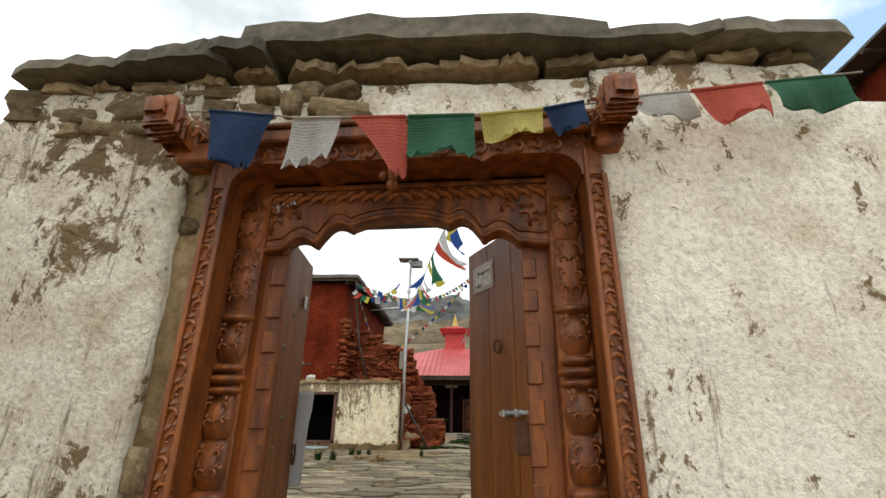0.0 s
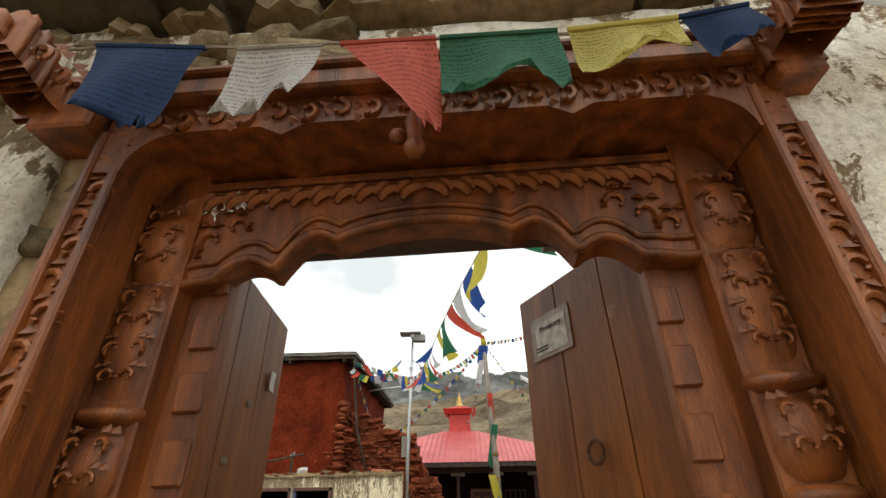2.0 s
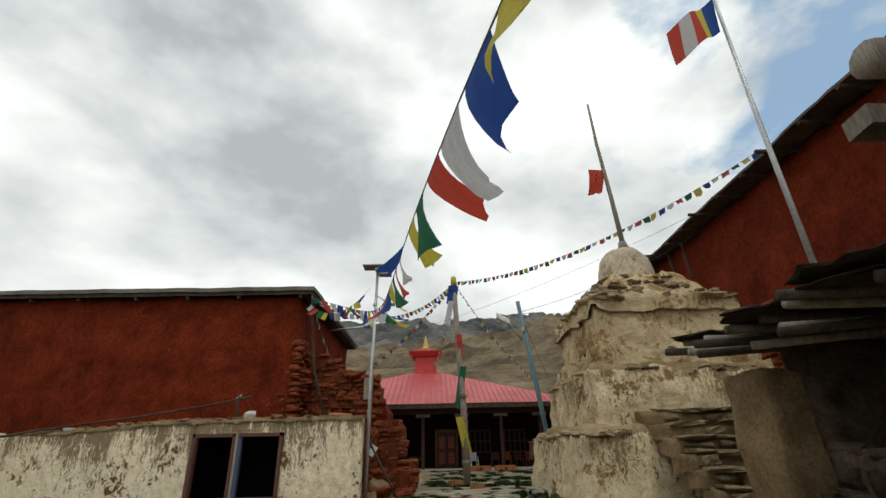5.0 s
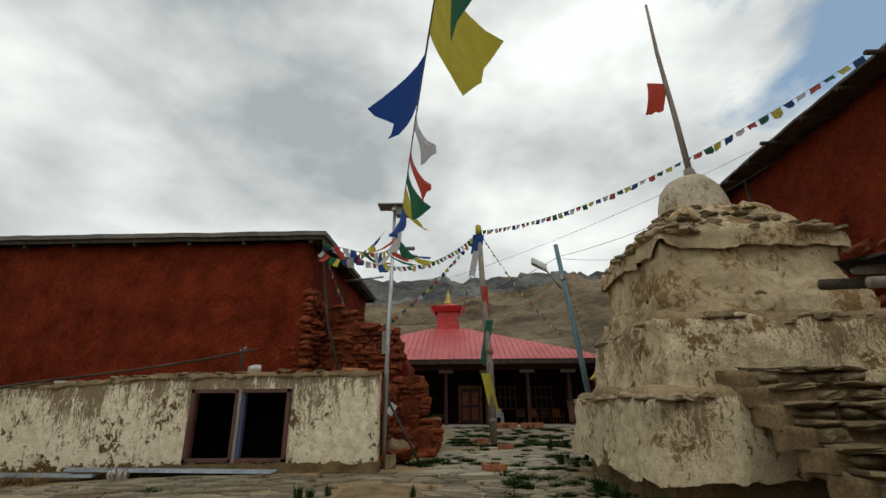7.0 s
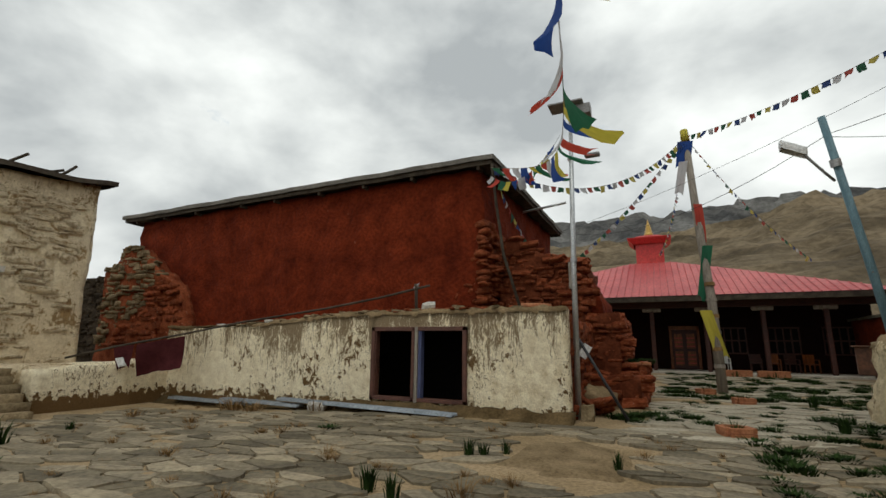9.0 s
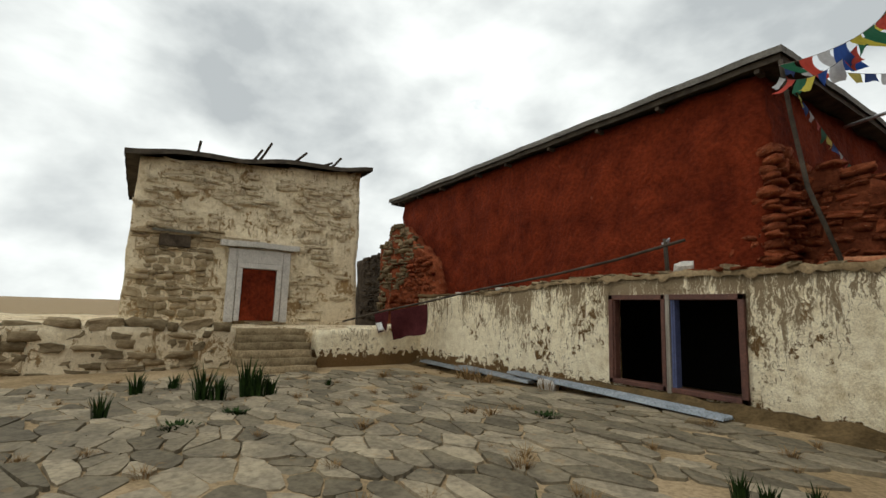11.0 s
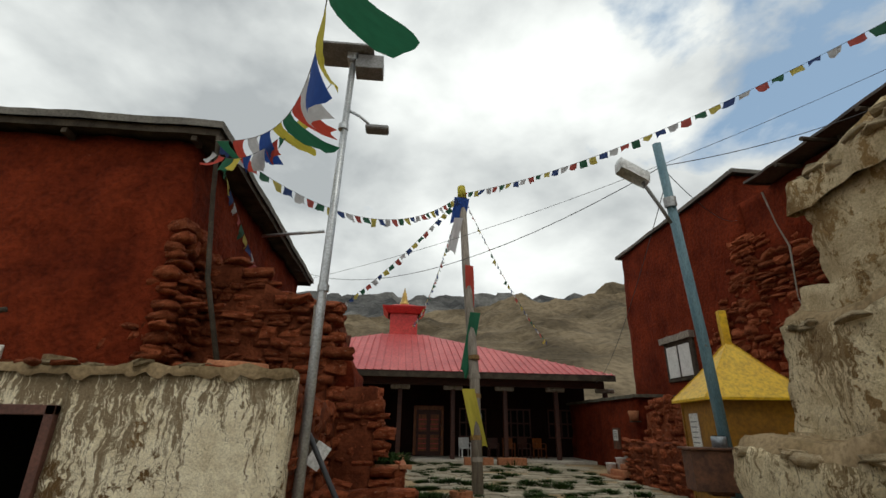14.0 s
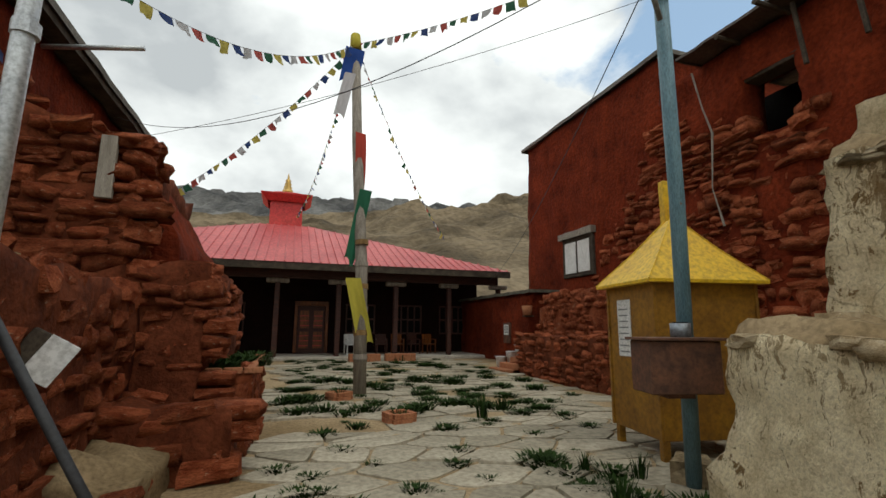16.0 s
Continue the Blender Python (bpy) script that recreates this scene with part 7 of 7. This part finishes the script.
for k, x in enumerate((2.6, 4.9, 7.2, -3.2)):
    w = thing("window_%d" % (4 + k), (x, 36.5, 1.2), "red lattice window in the hall wall", "window", "", "structure")
    # black sheet on the solid wall: painted shade behind the lattice
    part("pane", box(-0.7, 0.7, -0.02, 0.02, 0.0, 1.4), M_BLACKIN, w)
    for q in range(5):
        part("bar", box(-0.7 + 0.33 * q, -0.63 + 0.33 * q, -0.06, 0.0, 0.0, 1.4, 0.006), M_WOODD, w)
    for q in range(3):
        part("bar", box(-0.7, 0.7, -0.065, -0.005, 0.0 + 0.66 * q, 0.08 + 0.66 * q, 0.006), M_WOODD, w)


def chair(x, y, mat, label, turn):
    t = thing("chair", (x, y, 0.345), label, "chair", "chairs on the veranda")
    t.rotation_euler = (0, 0, turn)
    part("seat", box(-0.24, 0.24, -0.22, 0.22, 0.40, 0.44, 0.015), mat, t)
    part("backrest", rough_block(-0.25, 0.25, 0.20, 0.24, 0.44, 0.88, 0.08, 0.006, 4), mat, t)
    for sx in (-0.22, 0.22):
        part("armrest", box(sx - 0.03, sx + 0.03, -0.2, 0.22, 0.63, 0.66, 0.01), mat, t)
        for sy in (-0.2, 0.2):
            part("leg", box(sx - 0.025, sx + 0.025, sy - 0.025, sy + 0.025, 0.0, 0.42 if sy > 0 else 0.64, 0.006), mat, t)


chair(2.0, 35.0, M_PLASTIC, "white plastic armchair on the veranda", 0.2)
for k in range(4):
    chair(3.4 + 0.75 * k, 35.3, M_WOOD if k % 2 else M_WOODD, "wooden armchair on the veranda", 0.1 * k)

# ---- extra things inside the gate ----
conc = tagged(part("mud_patch", rough_block(-2.6, -1.0, 12.3, 14.8, -0.1, 0.05, 0.2, 0.05, 1.1, lambda x, y: 0.05 - 0.12 * smooth01((((x + 1.8) / 0.85) ** 2 + ((y - 13.55) / 1.3) ** 2 - 0.5 + 0.8 * noise.noise(Vector((x * 1.7, y * 1.7, 2)))) / 0.6)), M_MUD, None, "", True), "worn mound of dry mud in the paving", "ground", "", "structure")


# ---- paving ----
def paved(x, y):
    if y < 2.4 or y > 33.3:
        return False
    if x > 1.9 and y < 17.3 or x > 6.3 or x < -12.9:
        return False
    if y > 15.9 and x < -0.95:
        return False
    if x < -3.0 and y < 5.0:
        return False
    if -2.7 < x < -0.9 and 12.2 < y < 14.9:
        return False
    if y > 20 and noise.noise(Vector((x * 0.8, y * 0.8, 7))) > 0.42:
        return False
    return True


def cut(poly, px, py, nx, ny):
    """The part of a convex outline behind the line through (px, py) with normal (nx, ny)."""
    out = []
    for k in range(len(poly)):
        (ax, ay), (bx, by) = poly[k], poly[(k + 1) % len(poly)]
        da, db = (ax - px) * nx + (ay - py) * ny, (bx - px) * nx + (by - py) * ny
        if da <= 0:
            out.append((ax, ay))
        if da * db < 0:
            f = da / (da - db)
            out.append((ax + (bx - ax) * f, ay + (by - ay) * f))
    return out


def crazy_paving(x0, x1, y0, y1, size, loose, gap, r):
    """Outlines of irregular slabs that fit one another, with their middles."""
    nx_, ny_ = int((x1 - x0) / size), int((y1 - y0) / (size * 0.8))
    drop = [[r.random() < 0.16 for j in range(ny_)] for i in range(nx_)]
    seeds = {}
    for i in range(nx_):
        for j in range(ny_):
            if drop[i][j]:
                continue
            seeds[i, j] = (x0 + (i + 0.5 + 0.5 * (j % 2) + r.uniform(-loose, loose)) * size, y0 + (j + 0.5 + r.uniform(-loose, loose)) * size * 0.8)
    for (i, j), (sx, sy) in seeds.items():
        poly = [(sx - size, sy - size), (sx + size, sy - size), (sx + size, sy + size), (sx - size, sy + size)]
        for di in (-2, -1, 0, 1, 2):
            for dj in (-2, -1, 0, 1, 2):
                q = seeds.get((i + di, j + dj))
                if q and (di or dj):
                    dx, dy = q[0] - sx, q[1] - sy
                    d = math.hypot(dx, dy)
                    g = gap * r.uniform(0.4, 1.5)
                    poly = cut(poly, sx + dx * 0.5 - dx / d * g, sy + dy * 0.5 - dy / d * g, dx / d, dy / d)
                    if len(poly) < 3:
                        break
            if len(poly) < 3:
                break
        if len(poly) >= 3:
            yield sx, sy, poly


def worn_ring(poly, r, rough):
    """Breaks the straight sides and clips the corners of an outline."""
    ring = []
    for k in range(len(poly)):
        (ax, ay), (bx, by) = poly[k], poly[(k + 1) % len(poly)]
        d = math.hypot(bx - ax, by - ay)
        if d < 0.03:
            continue
        for f in ((0.12, 0.5, 0.88) if d > 0.16 else (0.3, 0.7)):
            ring.append((ax + (bx - ax) * f + r.uniform(-rough, rough), ay + (by - ay) * f + r.uniform(-rough, rough)))
    return ring


def slabs():
    r = random.Random(101)
    near = thing("pavement", (0, 0, 0), "irregular grey slate paving with worn, gapped joints", "pavement", "", "structure")
    verts, faces, kinds = [], [], []
    count = 0
    fields = [(-13.2, 2.4, 2.2, 16.2, 0.31, 0.62, 0.011, 0.012, 0, 1.75), (-1.4, 6.8, 16.1, 33.6, 0.50, 0.62, 0.010, 0.012, 1, 1.7)]
    for x0, x1, y0, y1, size, loose, gap, rough, kind, long in fields:
        for cx, cy, poly in crazy_paving(x0 / long - 2, x1 / long + 2, y0, y1, size, loose, gap, r):
            # longer along the wall than across, and a little askew
            cx, cy, poly = cx * long, cy + 0.09 * cx * long * (1 - kind), [(px * long, py + 0.09 * px * long * (1 - kind)) for px, py in poly]
            if not paved(cx, cy) or r.random() < 0.03:
                continue
            ring = worn_ring(poly, r, rough)
            if len(ring) < 4:
                continue
            z = ground_z(cx, cy) + 0.03 + r.uniform(-0.012, 0.010)
            tx, ty = r.uniform(-0.02, 0.02), r.uniform(-0.02, 0.02)
            top = [(px + (cx - px) * 0.03, py + (cy - py) * 0.03, z + tx * (px - cx) + ty * (py - cy)) for px, py in ring]
            low = [(px, py, z - 0.06) for px, py in ring]
            k = len(ring)
            fs = [tuple(range(k))] + [(q, k + q, k + (q + 1) % k, (q + 1) % k) for q in range(k)]
            if count < 300 and -4.2 < cx < 2.4 and 11.0 < cy < 21.5:
                me = bpy.data.meshes.new("slab")
                me.from_pydata([(a - cx, b - cy, c - z) for a, b, c in top + low], [], fs)
                me.materials.append(M_PAVE_PALE if kind else M_PAVE)
                piece("slab", me, Matrix.Translation((cx, cy, z)), near)
                count += 1
            else:
                o = len(verts)
                verts.extend(top + low)
                faces.extend(tuple(o + q for q in f) for f in fs)
                kinds.extend([kind] * len(fs))
    me = bpy.data.meshes.new("slabs")
    me.from_pydata(verts, [], faces)
    me.materials.append(M_PAVE)
    me.materials.append(M_PAVE_PALE)
    me.polygons.foreach_set("material_index", kinds)
    rest = new("slabs", me)
    rest.parent = near
    rest["kind"] = "stuff"


slabs()


# ---- loose stones on the lean-to's head ----
def leanto_stones():
    r = random.Random(77)
    for k in range(60):
        x = r.uniform(-11.5, -2.75)
        at = (x, WH_Y + r.uniform(0.02, 0.16), leanto_top(x, WH_Y) + 0.035)
        ob = new("loose_stone", r.choice(stones(M_STONE if k % 3 else M_REDSTONE)))
        ob.matrix_basis = Matrix.LocRotScale(at, Euler((r.uniform(-0.1, 0.1), r.uniform(-0.1, 0.1), r.uniform(0, 6.3))), Vector((r.uniform(0.10, 0.34), r.uniform(0.10, 0.22), r.uniform(0.04, 0.10))))
        tagged(ob, "loose flat stone lying on the mud coping", "stone", "loose stones on the lean-to")


leanto_stones()
